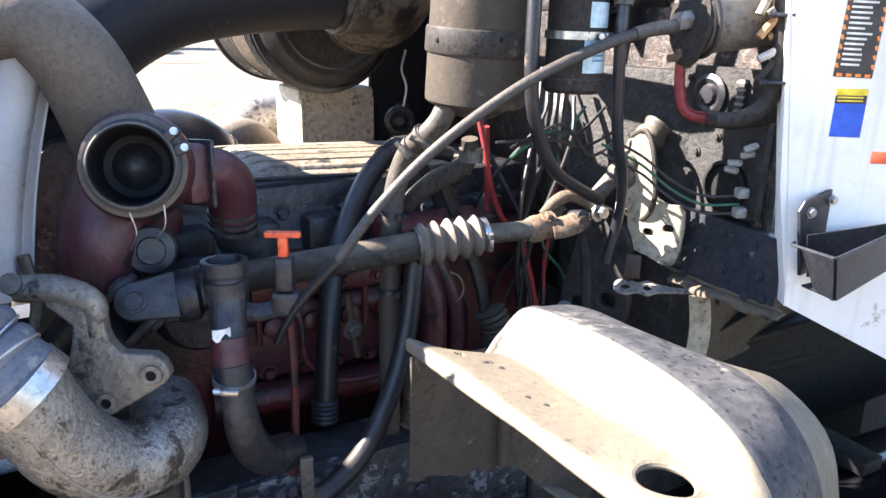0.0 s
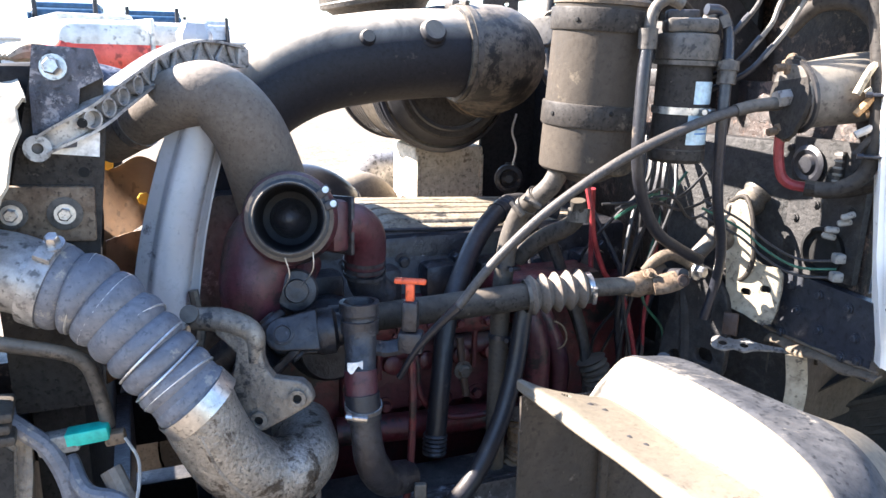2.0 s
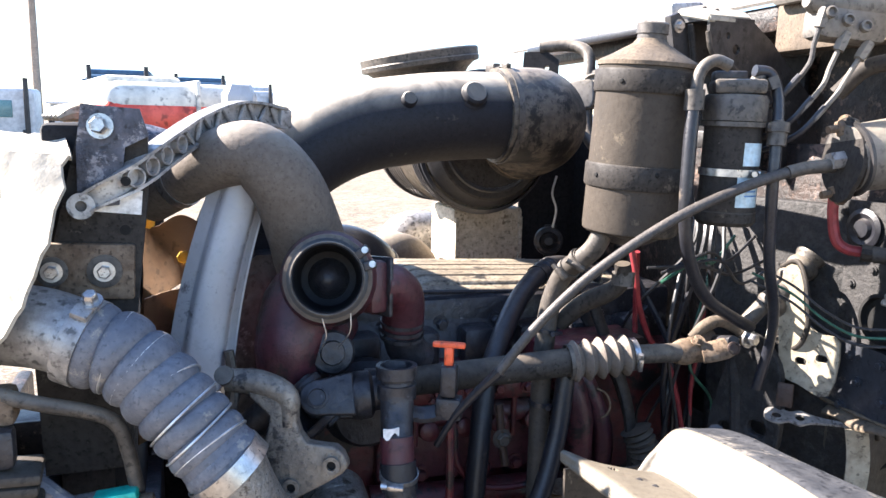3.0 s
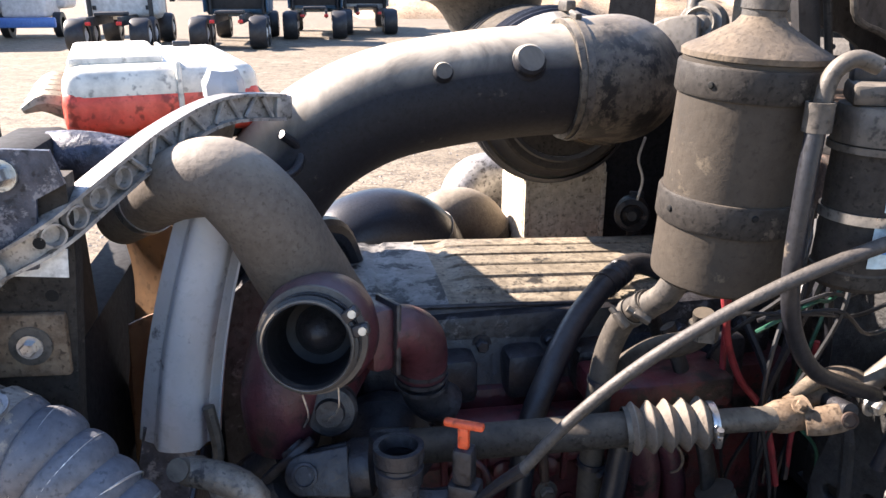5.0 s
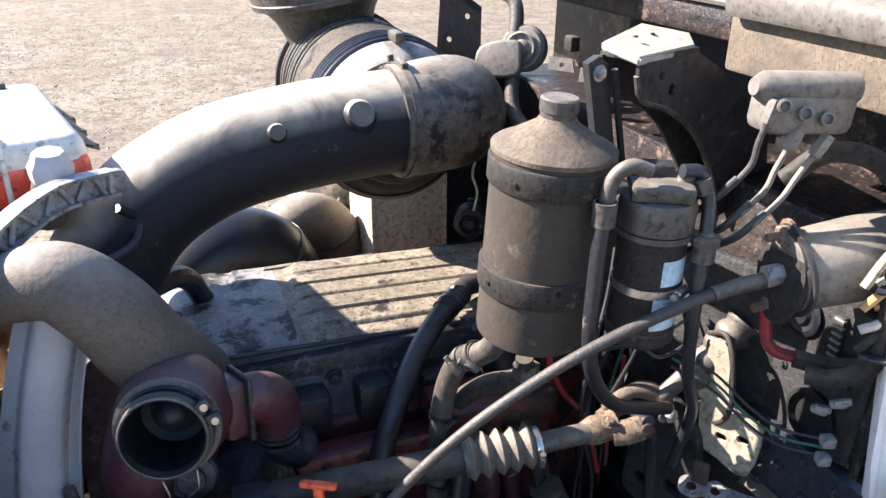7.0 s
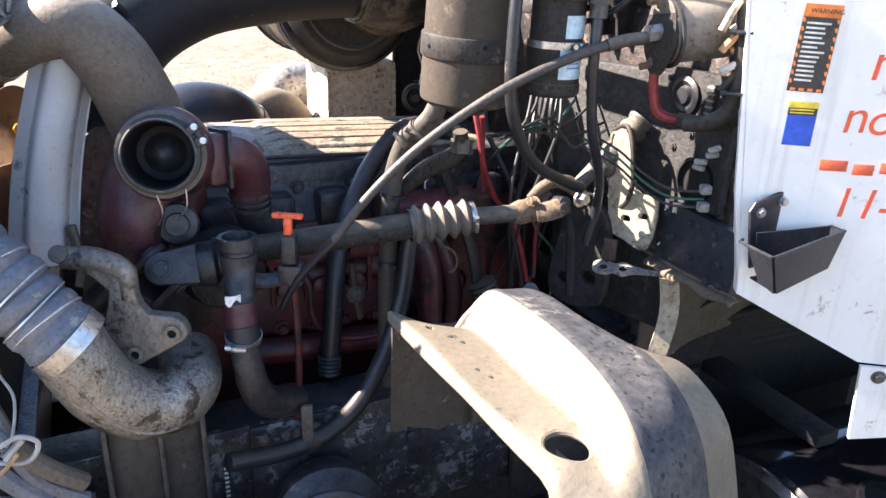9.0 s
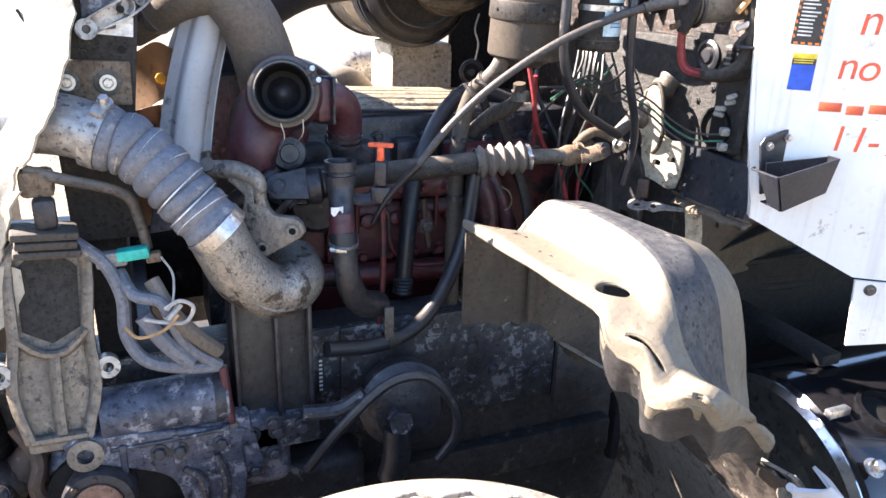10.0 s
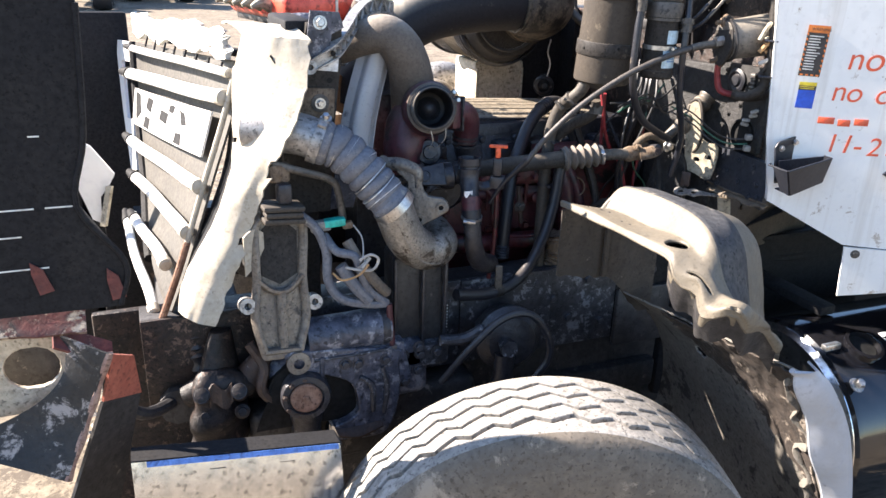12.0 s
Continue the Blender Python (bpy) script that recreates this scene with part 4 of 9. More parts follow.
for x0 in (-0.32, -0.17):
    z0 = 0.915 - 0.13 * (x0 + 0.32)
    for dx, dz, w, h in ((-0.015, -0.03, 0.014, 0.05), (0.0, -0.008, 0.034, 0.013), (0.014, -0.035, 0.014, 0.03)):
        zz = z0 + dz
        part("dark_bar", block((w, 0.0016, h), basis((x0 + dx, 0.6 - 0.1 * (0.96 - 0.055 * (x0 + dx + 0.49) / 0.445 - zz) / 0.42 - 0.0015, zz), (1, 0, -0.12), (0, 0.23, 1)), 0), "label_dark", reflection_sheet)
part("end_cap", sheet(lambda u, v: (-0.045, 0.606 + 0.1 * u, 0.9 - 0.42 * v), 3, 6, 0.006), "dusty_black", t)

# ---- front wheel ----
AX = vec(0.30, 0.954, 0.0).normalized()
WC = vec(0.392, 0.385, 0.532)
wheel = thing("wheel_assembly", "dusty steer tyre with worn zigzag grooves", "wheel", (0.392, 0.385, 0.0))
R = 0.53
prof = [(-0.115, 0.29), (-0.135, 0.33), (-0.145, 0.40), (-0.1435, 0.45), (-0.137, 0.488), (-0.128, 0.509), (-0.119, 0.520), (-0.1115, 0.5245)]
prof += [(-0.108, 0.5105), (0.108, 0.5105)] + [(-h, r) for h, r in prof[::-1]]
tyre = part("tyre", revolve(prof, WC, AX, 96), "tyre", wheel)
part("rim", revolve([(-0.11, 0), (-0.11, 0.07), (-0.03, 0.1), (0.0, 0.24), (-0.1, 0.285), (-0.118, 0.292), (0.118, 0.292), (0.118, 0.25), (0.1, 0.0)], WC, AX, 48), "frame_black", wheel)


def wheel_point(h, r, a):
    x = AX.orthogonal().normalized()
    y = AX.cross(x)
    return WC + AX * h + (x * math.cos(a) + y * math.sin(a)) * r


def rib(h0, h1, amp0, amp1, ph0, ph1, pitch=38, sub=5):
    """One tread rib between two zigzag grooves."""
    bm = bmesh.new()
    n = pitch * sub
    zig = [0.0, 0.34, 0.67, 1.0, 0.5]
    rows = []
    for k in range(n):
        a = 2 * math.pi * k / n
        z0 = h0 + amp0 * (zig[(k + ph0) % sub] - 0.5)
        z1 = h1 + amp1 * (zig[(k + ph1) % sub] - 0.5)
        crown = lambda h: R - 0.35 * h * h
        mid = (z0 + z1) / 2
        rows.append([bm.verts.new(wheel_point(h, r, a)) for h, r in
                     ((z0, 0.509), (z0 + 0.0008, crown(z0) - 0.0015), (z0 + 0.0028, crown(z0)), (mid, crown(mid)), (z1 - 0.0028, crown(z1)), (z1 - 0.0008, crown(z1) - 0.0015), (z1, 0.509))])
    for k in range(n):
        a, b = rows[k], rows[(k + 1) % n]
        for i in range(6):
            bm.faces.new((a[i], a[i + 1], b[i + 1], b[i]))
    return bm


edges = [-0.112, -0.066, -0.022, 0.022, 0.066, 0.112]
for i in range(5):
    part("tread_rib", rib(edges[i] + (0.0065 if i == 1 else 0.0048 if i else 0), edges[i + 1] - (0.0065 if i == 0 else 0.0048 if i < 4 else 0), 0.019 if i else 0.0, 0.019 if i < 4 else 0.0, i, i + 1), "tread", tyre)
# near-black floor paints in the shade at the bottom of the grooves
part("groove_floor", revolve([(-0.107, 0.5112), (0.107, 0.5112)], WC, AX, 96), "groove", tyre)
for k in range(10):
    a = 2 * math.pi * k / 10
    part("wheel_nut", bolt_mesh(wheel_point(-0.06, 0.14, a), -AX, 0.016, 0.02), "rust", wheel)

# ---- inner fender over the wheel ----
fender = thing("inner_fender", "torn tan plastic inner fender covered in dust", "fender", (0.72, 0.5, 1.05))
def along(profile, f):
    g = f * (len(profile) - 1)
    k = min(int(g), len(profile) - 2)
    return [a + (b - a) * (g - k) for a, b in zip(profile[k], profile[k + 1])]


def ease(x):
    x = max(0.0, min(1.0, x))
    return x * x * (3 - 2 * x)


# across each row: lip, front edge, shelf back, ridge, back slope, rear flange
FROWS = [
    [(0.598, 0.774, 1.374), (0.598, 0.776, 1.384), (0.668, 0.715, 1.362), (0.7, 0.712, 1.398), (0.755, 0.722, 1.41), (0.79, 0.72, 1.385)],
    [(0.596, 0.700, 1.380), (0.603, 0.702, 1.390), (0.690, 0.692, 1.376), (0.724, 0.692, 1.432), (0.785, 0.682, 1.428), (0.83, 0.67, 1.402)],
    [(0.599, 0.600, 1.384), (0.606, 0.602, 1.394), (0.692, 0.600, 1.382), (0.727, 0.590, 1.446), (0.785, 0.580, 1.442), (0.848, 0.57, 1.402)],
    [(0.601, 0.500, 1.388), (0.608, 0.502, 1.398), (0.688, 0.490, 1.391), (0.721, 0.480, 1.453), (0.785, 0.460, 1.449), (0.848, 0.46, 1.428)],
    [(0.605, 0.400, 1.390), (0.612, 0.402, 1.400), (0.675, 0.388, 1.405), (0.705, 0.372, 1.446), (0.770, 0.375, 1.440), (0.858, 0.40, 1.408)],
    [(0.609, 0.338, 1.384), (0.615, 0.340, 1.394), (0.660, 0.322, 1.400), (0.690, 0.310, 1.420), (0.765, 0.330, 1.410), (0.872, 0.37, 1.372)],
    [(0.618, 0.284, 1.336), (0.622, 0.285, 1.360), (0.656, 0.276, 1.374), (0.690, 0.280, 1.374), (0.775, 0.310, 1.350), (0.897, 0.365, 1.290)],
    [(0.636, 0.243, 1.306), (0.640, 0.242, 1.327), (0.668, 0.245, 1.338), (0.705, 0.262, 1.326), (0.800, 0.300, 1.280), (0.930, 0.37, 1.190)],
    [(0.662, 0.192, 1.306), (0.660, 0.186, 1.324), (0.690, 0.194, 1.334), (0.735, 0.232, 1.288), (0.830, 0.290, 1.210), (0.950, 0.37, 1.130)],
    [(0.735, 0.205, 1.266), (0.735, 0.198, 1.282), (0.760, 0.206, 1.280), (0.795, 0.234, 1.240), (0.868, 0.290, 1.150), (0.970, 0.36, 1.080)],
    [(0.828, 0.230, 1.195), (0.830, 0.224, 1.212), (0.845, 0.228, 1.205), (0.862, 0.240, 1.180), (0.905, 0.280, 1.110), (0.980, 0.35, 1.050)],
]


def creased(row, n=10):
    """Straight runs between the given points, with the corners just rounded."""
    q = [Vector(a).lerp(Vector(b), k / n) for a, b in zip(row, row[1:]) for k in range(n)] + [Vector(row[-1])]
    for _ in range(1):
        q = [q[0]] + [(q[i - 1] + q[i] * 2 + q[i + 1]) / 4 for i in range(1, len(q) - 1)] + [q[-1]]
    return q


FGRID = [creased(row) for row in FROWS]
FCOLS = [catmull([row[i] for row in FGRID], 8) for i in range(len(FGRID[0]))]


def fender_at(u, v):
    g, h = u * (len(FCOLS) - 1), v * (len(FCOLS[0]) - 1)
    i, j = min(int(g), len(FCOLS) - 2), min(int(h), len(FCOLS[0]) - 2)
    a = FCOLS[i][j].lerp(FCOLS[i][j + 1], h - j)
    b = FCOLS[i + 1][j].lerp(FCOLS[i + 1][j + 1], h - j)
    p = a.lerp(b, g - i)
    near = ease((v - 0.55) / 0.15)
    p.z += 0.004 * noise.noise(vec(u * 6, v * 9, 1)) - near * 0.036 * math.exp(-((u - 0.85) / 0.022) ** 2) - 0.03 * math.exp(-((u - 1.0) / 0.13) ** 2 - ((v - 0.22) / 0.07) ** 2)
    p.y += 0.006 * noise.noise(vec(u * 3, v * 14, 6)) * near
    torn = ease((v - 0.46) / 0.08) * (1.0 - ease((u - 0.12) / 0.25))
    p.z += 0.011 * math.sin(v * 41.0 + 1.0) * torn
    p.x += 0.008 * math.sin(v * 33.0) * torn
    return p


fender_hole = lambda u, v: ((u - 0.31) / 0.09) ** 2 + ((v - 0.435) / 0.04) ** 2 < 1 or ((u - 0.27 - 0.6 * (v - 0.62)) / 0.05) ** 2 + ((v - 0.62) / 0.06) ** 2 < 1 or ((u - 0.26) / 0.012) ** 2 + ((v - 0.1) / 0.012) ** 2 < 1
part("shelf", sheet(lambda u, v: fender_at(0.606 * u, v), 120, 320, 0.004, lambda u, v: fender_hole(0.606 * u, v)), "tan_fender", fender)
# crown begins at the ridge line and is greyer than the tan shelf
part("crown", sheet(lambda u, v: Vector(fender_at(0.6 + 0.26 * u, v)) + vec(0, 0, 0.0006), 40, 160, 0.004), "grey_fender", fender, "dusty grey crown")
part("rear_flange", sheet(lambda u, v: Vector(fender_at(0.86 + 0.14 * u, v)) + vec(0, 0, 0.0006), 24, 160, 0.004), "tan_fender", fender, "tan rear flange")
rim_pts = lambda cu, cv, ru, rv, n, skew: [fender_at(cu + skew * rv * math.copysign(abs(math.sin(a)) ** (2 / n), math.sin(a)) + ru * math.copysign(abs(math.cos(a)) ** (2 / n), math.cos(a)), cv + rv * math.copysign(abs(math.sin(a)) ** (2 / n), math.sin(a))) for a in (2 * math.pi * k / 40 for k in range(41))]
part("hole_rim", tube(rim_pts(0.31, 0.435, 0.09, 0.04, 2.0, 0.0), 0.0042, 8, 1), "tan_fender", fender)
part("hole_rim", tube(rim_pts(0.27, 0.62, 0.05, 0.06, 2.0, 0.6), 0.0035, 8, 1), "tan_fender", fender)
part("inner_wall", sheet(lambda u, v: (0.6 + 0.32 * u, 0.775 + 0.004 * math.sin(u * 17), 1.36 - 0.03 * u - (0.185 + 0.02 * u + 0.1 * ease((u - 0.5) / 0.4) + 0.012 * noise.noise(vec(u * 14, 0, 3))) * v), 40, 10, 0.004), "dirty_wall", fender, "dirty inner wall")
part("wall_rib", block((0.014, 0.014, 0.19), Matrix.Translation((0.747, 0.768, 1.25)), 0.004), "dirty_wall", fender)
part("rim_bead", tube([fender_at(0.0, v / 30) for v in range(27)], 0.0045, 8, 1), "tan_fender", fender)
part("torn_lip", sheet(lambda u, v: Vector(fender_at(0.02, 0.5 + 0.3 * u)) + vec(0.012, 0.016, -0.022 - 0.008 * math.sin(u * 21)) * v + vec(0.003, 0.004, -0.004), 50, 6, 0.003), "tan_fender", fender, "second torn lip under the rim")
# added dark strip: paints the shade and mud under the rim
part("hanging_flap", sheet(lambda u, v: Vector(fender_at(0.0, 0.5 + 0.5 * u)) + vec(0.03, 0.03, -0.075 - 0.01 * noise.noise(vec(u * 13, 0, 4))) * v + vec(0.004, 0.006, 0), 60, 8, 0.004), "frame_black", fender, "dark hanging flap for shade and caked mud under the rim")
part("rear_bead", tube([fender_at(1.0, v / 30) for v in range(12, 31)], 0.0045, 8, 1), "tan_fender", fender)
for u, v in ((0.27, 0.14), (0.29, 0.16), (0.25, 0.235), (0.27, 0.255)):
    part("dirt_clod", tube([fender_at(u, v), fender_at(u + 0.02, v + 0.006), fender_at(u + 0.035, v + 0.003)], [0.004, 0.009, 0.003], 8, 3, flat=0.4), "frame_black", fender, "caked dirt")
part("stay", tube([(0.82, 0.74, 1.40), (0.9, 0.83, 1.3), (0.95, 0.98, 1.1)], 0.012, 10, 4), "frame_black", fender)

# ---- apron behind the wheel ----
apron = thing("wheel_apron", "dirty grey splash apron with a round hole", "apron", (0.95, 0.5, 0.4))
AC = (0.43, 0.47)


def apron_at(u, v):
    a = radians(58 - 62 * u)
    r = (0.735 + 0.015 * math.sin(u * 3.1)) * (1 - v) + v * (0.81 - 0.34 * min(u, 0.45))
    y0 = 0.785 + 0.22 * u
    y = y0 + (0.185 - 0.06 * min(u, 0.5) - 0.012 * math.sin(u * 31) - y0) * v
    return (AC[0] + r * math.cos(a), y, AC[1] + r * math.sin(a) + 0.004 * noise.noise(vec(u * 9, v * 9, 5)))


part("shell", sheet(apron_at, 88, 88, 0.005, lambda u, v: ((u - 0.25) / 0.03) ** 2 + ((v - 0.36) / 0.034) ** 2 < 1), "apron", apron)
# dark ragged band paints the fender's shade together with dried mud
part("mud_band", sheet(lambda u, v: Vector(apron_at(u * (0.1 + 0.34 * v + 0.03 * noise.noise(vec(v * 30, 0, 8))), 0.3 + 0.68 * v)) + vec(-0.006, 0, -0.006) + vec(-0.004, 0, -0.004) * noise.noise(vec(u * 9, v * 20, 2)), 30, 60, 0.004, lambda u, v: u * (0.1 + 0.34 * v) < 0.3 and ((u * (0.1 + 0.34 * v) - 0.25) / 0.05) ** 2 + ((0.3 + 0.68 * v - 0.36) / 0.06) ** 2 < 1), "mud", apron, "dark band for shade and dried mud with a ragged edge")
part("torn_edge", tube([Vector(apron_at(k / 24, 0.93 + 0.03 * math.sin(k * 2.1))) + vec(-0.008, 0, 0.008) for k in range(1, 14)], lambda f: 0.016 + 0.006 * math.sin(f * 40), 8, 3, flat=0.4), "apron", apron, "ragged dirt caked edge")

t = thing("fender_tail", "white painted broken fender tail", "fender", (0.95, 0.12, 0.6))
ti = catmull([(0.8, 0.15, 1.19), (0.823, 0.142, 1.146), (0.88, 0.132, 1.012), (0.948, 0.122, 0.851), (1.0, 0.12, 0.6)], 6)
to = catmull([(0.845, 0.13, 1.19), (0.889, 0.118, 1.144), (0.948, 0.1, 1.031), (1.003, 0.095, 0.851), (1.05, 0.09, 0.6)], 6)


def tail_at(u, v):
    k = min(int(v * 24), 23)
    f = v * 24 - k
    p = ti[k].lerp(ti[k + 1], f).lerp(to[k].lerp(to[k + 1], f), u)
    return p + vec(0.0, -0.012, 0.006) * math.sin(u * 3.1) + vec(0.006, 0, 0) * math.sin(v * 19) * (1 - u)


part("panel", sheet(tail_at, 12, 40, 0.006), "tail_shade_white", t)
part("return_lip", sheet(lambda u, v: tail_at(1.0, v) + vec(0.03 * u, 0.05 * u, -0.01 * u), 3, 30, 0.005), "tail_shade_white", t)
part("edge_bead", tube([tail_at(0.0, k / 16) for k in range(17)], 0.006, 8, 2), "tail_shade_white", t)

# ---- front axle and the wheel on the far side ----
t = thing("front_axle", "black front axle beam under the engine", "axle", (0.4, 1.4, 0.45))
part("beam", tube([(0.39, 0.6, 0.55), (0.4, 0.9, 0.47), (0.4, 1.45, 0.45), (0.4, 2.0, 0.47), (0.39, 2.3, 0.55)], 0.06, 14, 6), "frame_black", t)
part("spring", block((1.3, 0.08, 0.1), Matrix.Translation((0.5, 1.02, 0.66)), 0.01), "frame_black", t)
part("spring", block((1.3, 0.08, 0.1), Matrix.Translation((0.5, 1.9, 0.66)), 0.01), "frame_black", t)
t = thing("wheel_assembly", "dusty steer wheel on the far side", "wheel", (0.4, 2.45, 0))
part("tyre", revolve([(-0.12, 0.28), (-0.14, 0.42), (-0.11, 0.51), (0.11, 0.51), (0.14, 0.42), (0.12, 0.28)], (0.4, 2.45, 0.515), (0.3, 0.954, 0), 48), "tyre", t)
part("rim", revolve([(-0.1, 0), (-0.05, 0.2), (-0.1, 0.28), (0.1, 0.28), (0.05, 0.2), (0.1, 0)], (0.4, 2.45, 0.515), (0.3, 0.954, 0), 32), "frame_black", t)
# added plates: hide sunlit ground so the underside stays dark
t = thing("belly_dark_fill", "added black plates filling the dark space under the engine", "plate", (0.2, 1.4, 0.5))
part("plate", block((1.5, 0.86, 0.03), Matrix.Translation((0.55, 1.44, 0.62)), 0.005), "frame_black", t)
part("front_plate", block((0.03, 0.9, 0.5), Matrix.Translation((-0.2, 1.47, 0.78)), 0.005), "frame_black", t)
part("near_plate", block((1.7, 0.02, 0.5), Matrix.Translation((0.65, 1.03, 0.6)), 0.005), "frame_black", t)
t = thing("transmission", "oily black transmission housing under the cab", "transmission", (1.3, 1.42, 0.4))
part("case", revolve([(0, 0), (0, 0.26), (0.12, 0.25), (0.2, 0.2), (0.8, 0.18), (0.9, 0.1), (0.9, 0)], (0.95, 1.42, 0.75), (1, 0, -0.05), 24), "oily", t)
part("bell_flange", revolve([(0, 0.25), (0, 0.29), (0.02, 0.29), (0.02, 0.25)], (0.98, 1.42, 0.75), (1, 0, -0.05), 28, closed=True), "salt_iron", t)

# ---- fuel tank and under the cab ----
t = thing("fuel_tank", "gloss black round fuel tank with a polished end", "fuel tank", (1.9, 0.62, 0.3))
part("shell", revolve([(0.0, 0.295), (0.012, 0.31), (0.03, 0.312), (1.4, 0.312), (1.4, 0.0)], (1.34, 0.63, 0.66), (1, -0.03, 0), 72), "tank_black", t)
part("end", revolve([(0.03, 0.0), (0.02, 0.16), (0.006, 0.25), (0.0, 0.285), (0.012, 0.302), (0.016, 0.302), (0.02, 0.0)], (1.325, 0.63, 0.66), (1, -0.03, 0), 64), "chrome", t, "polished dished end")
part("neck", revolve([(0, 0.05), (0.02, 0.05), (0.022, 0.056), (0.03, 0.056), (0.032, 0.046), (0.01, 0.044)], (1.475, 0.5, 0.935), (0.0, -0.35, 0.94), 28), "tank_black", t, "open filler neck")
part("neck_hole", revolve([(0, 0), (0, 0.045)], (1.475, 0.5, 0.95), (0, -0.35, 0.94), 24), "shade_seam_black", t)
part("strap_bolt", bolt_mesh((1.36, 0.4, 0.9), (0, -0.6, 0.8), 0.014, 0.02), "steel", t)
part("hinge", block((0.06, 0.02, 0.02), Matrix.Translation((1.38, 0.52, 0.955)), 0.004), "steel", t)
for x in (1.5, 2.3):
    part("hanger", block((0.06, 0.36, 0.03), Matrix.Translation((x, 0.83, 0.99)), 0.005), "panel_black", t)
part("sticker", sheet(lambda u, v: (1.58 + 0.09 * u, 0.63 + 0.314 * math.cos(radians(108 + 10 * v)), 0.66 + 0.314 * math.sin(radians(108 + 10 * v)) ), 2, 4, 0.0006), "label_white", t, "blank pale sticker")
t = thing("battery_box", "dark step box and air lines under the cab", "box", (1.35, 1.1, 0.45))
part("box", block((0.9, 0.34, 0.5), Matrix.Translation((1.62, 1.16, 0.8)), 0.02), "panel_black", t)
part("grate", block((0.5, 0.02, 0.2), Matrix.Translation((1.2, 0.97, 0.9)), 0.01), "frame_black", t)
for k in range(7):
    part("slat", block((0.012, 0.02, 0.11), Matrix.Translation((1.16 + k * 0.018, 0.957, 0.97)), 0.003), "panel_black", t)
part("tag", block((0.04, 0.004, 0.035), Matrix.Translation((1.33, 0.955, 1.08)), 0.001), "label_yellow", t, "small yellow tag")
for k in range(5):
    bm = tube([(1.1, 1.0 + 0.02 * k, 1.14 - 0.02 * k), (1.35, 0.98 + 0.02 * k, 1.12 + 0.015 * math.sin(k)), (1.6, 0.99, 1.1 - 0.02 * k), (2.0, 1.0, 1.1 - 0.02 * k)], 0.012, 8, 6)
    single("air_line", bm, "panel_black", "black air line along the frame under the cab", "hose", "air lines under the cab")


# ---- engine ----
engine = thing("engine_block", "oil stained red diesel engine block", "engine", (0.7, 1.4, 0.8))
part("block", block((0.82, 0.40, 0.52), Matrix.Translation((0.74, 1.42, 1.12)), 0.02), "red_dark", engine)
# added plate: hides a sliver of sunlit ground so the gap stays dark
part("front_cover", plate([(-0.085, -0.42), (0.1, -0.42), (0.1, 0.13), (0.05, 0.165), (-0.02, 0.165), (-0.075, 0.12)], 0.14, basis((0.255, 1.36, 1.43), (1, 0, 0), (0, -1, 0))), "oily", engine, "added black plate filling the dark gap at the engine front")
part("sump", block((0.7, 0.34, 0.22), Matrix.Translation((0.74, 1.42, 0.8)), 0.04), "oily", engine)
part("head", block((0.78, 0.36, 0.13), Matrix.Translation((0.72, 1.44, 1.425)), 0.015), "oily", engine)
for k in range(6):
    x = 0.42 + k * 0.115
    part("port", block((0.07, 0.06, 0.08), Matrix.Translation((x, 1.235, 1.4)), 0.015), "oily", engine)
    part("head_bolt", bolt_mesh((x + 0.05, 1.258, 1.44), (0, -1, 0), 0.011, 0.012), "oily", engine)
for k in range(3):
    part("core_plug", revolve([(0, 0), (0.0, 0.03), (0.006, 0.032), (0.01, 0.026), (0.004, 0.022), (0.004, 0)], (0.52 + 0.2 * k, 1.216, 1.2), (0, -1, 0), 20), "red_dark", engine)
part("side_cover", block((0.44, 0.03, 0.13), Matrix.Translation((0.66, 1.205, 1.22)), 0.01), "red_iron", engine)
part("oil_rail", tube([(0.4, 1.19, 1.29), (0.6, 1.18, 1.285), (0.85, 1.18, 1.28)], 0.022, 12, 4), "red_iron", engine)
part("lower_rail", tube([(0.42, 1.17, 1.14), (0.6, 1.165, 1.13), (0.9, 1.17, 1.12)], 0.028, 12, 4), "red_dark", engine)
for k in range(7):
    x = 0.44 + 0.065 * k
    part("stud", tube([(x, 1.16, 1.24), (x, 1.155, 1.33)], 0.006, 8, 1), "red_dark", engine)
    part("nut", bolt_mesh((x + 0.02, 1.188, 1.17), (0, -1, 0), 0.011, 0.012), "red_dark", engine)
part("pump", revolve([(0, 0), (0, 0.075), (0.04, 0.08), (0.06, 0.06), (0.1, 0.05), (0.1, 0)], (0.42, 1.2, 1.33), (-0.2, -1, 0), 28), "oily", engine)
part("cooler_pipe", tube([(0.77, 1.12, 1.40), (0.787, 1.1, 1.348), (0.802, 1.095, 1.29), (0.806, 1.095, 1.22), (0.815, 1.1, 1.14), (0.82, 1.12, 1.07)], [0.022, 0.027, 0.028, 0.025, 0.024, 0.024], 20, 6), "red_iron", engine, "oily red curved pipe")
part("cooler_pipe", tube([(0.81, 1.14, 1.40), (0.832, 1.12, 1.34), (0.858, 1.11, 1.27), (0.868, 1.11, 1.21), (0.862, 1.12, 1.13)], [0.017, 0.02, 0.021, 0.02, 0.019], 18, 6), "red_iron", engine, "oily red curved pipe")
part("rusty_hook", tube([(0.825, 1.07, 1.35), (0.842, 1.065, 1.34), (0.852, 1.065, 1.318), (0.85, 1.07, 1.298), (0.84, 1.075, 1.29)], 0.0022, 6, 5), "rust_yoke", engine, "bent rusty wire hook")
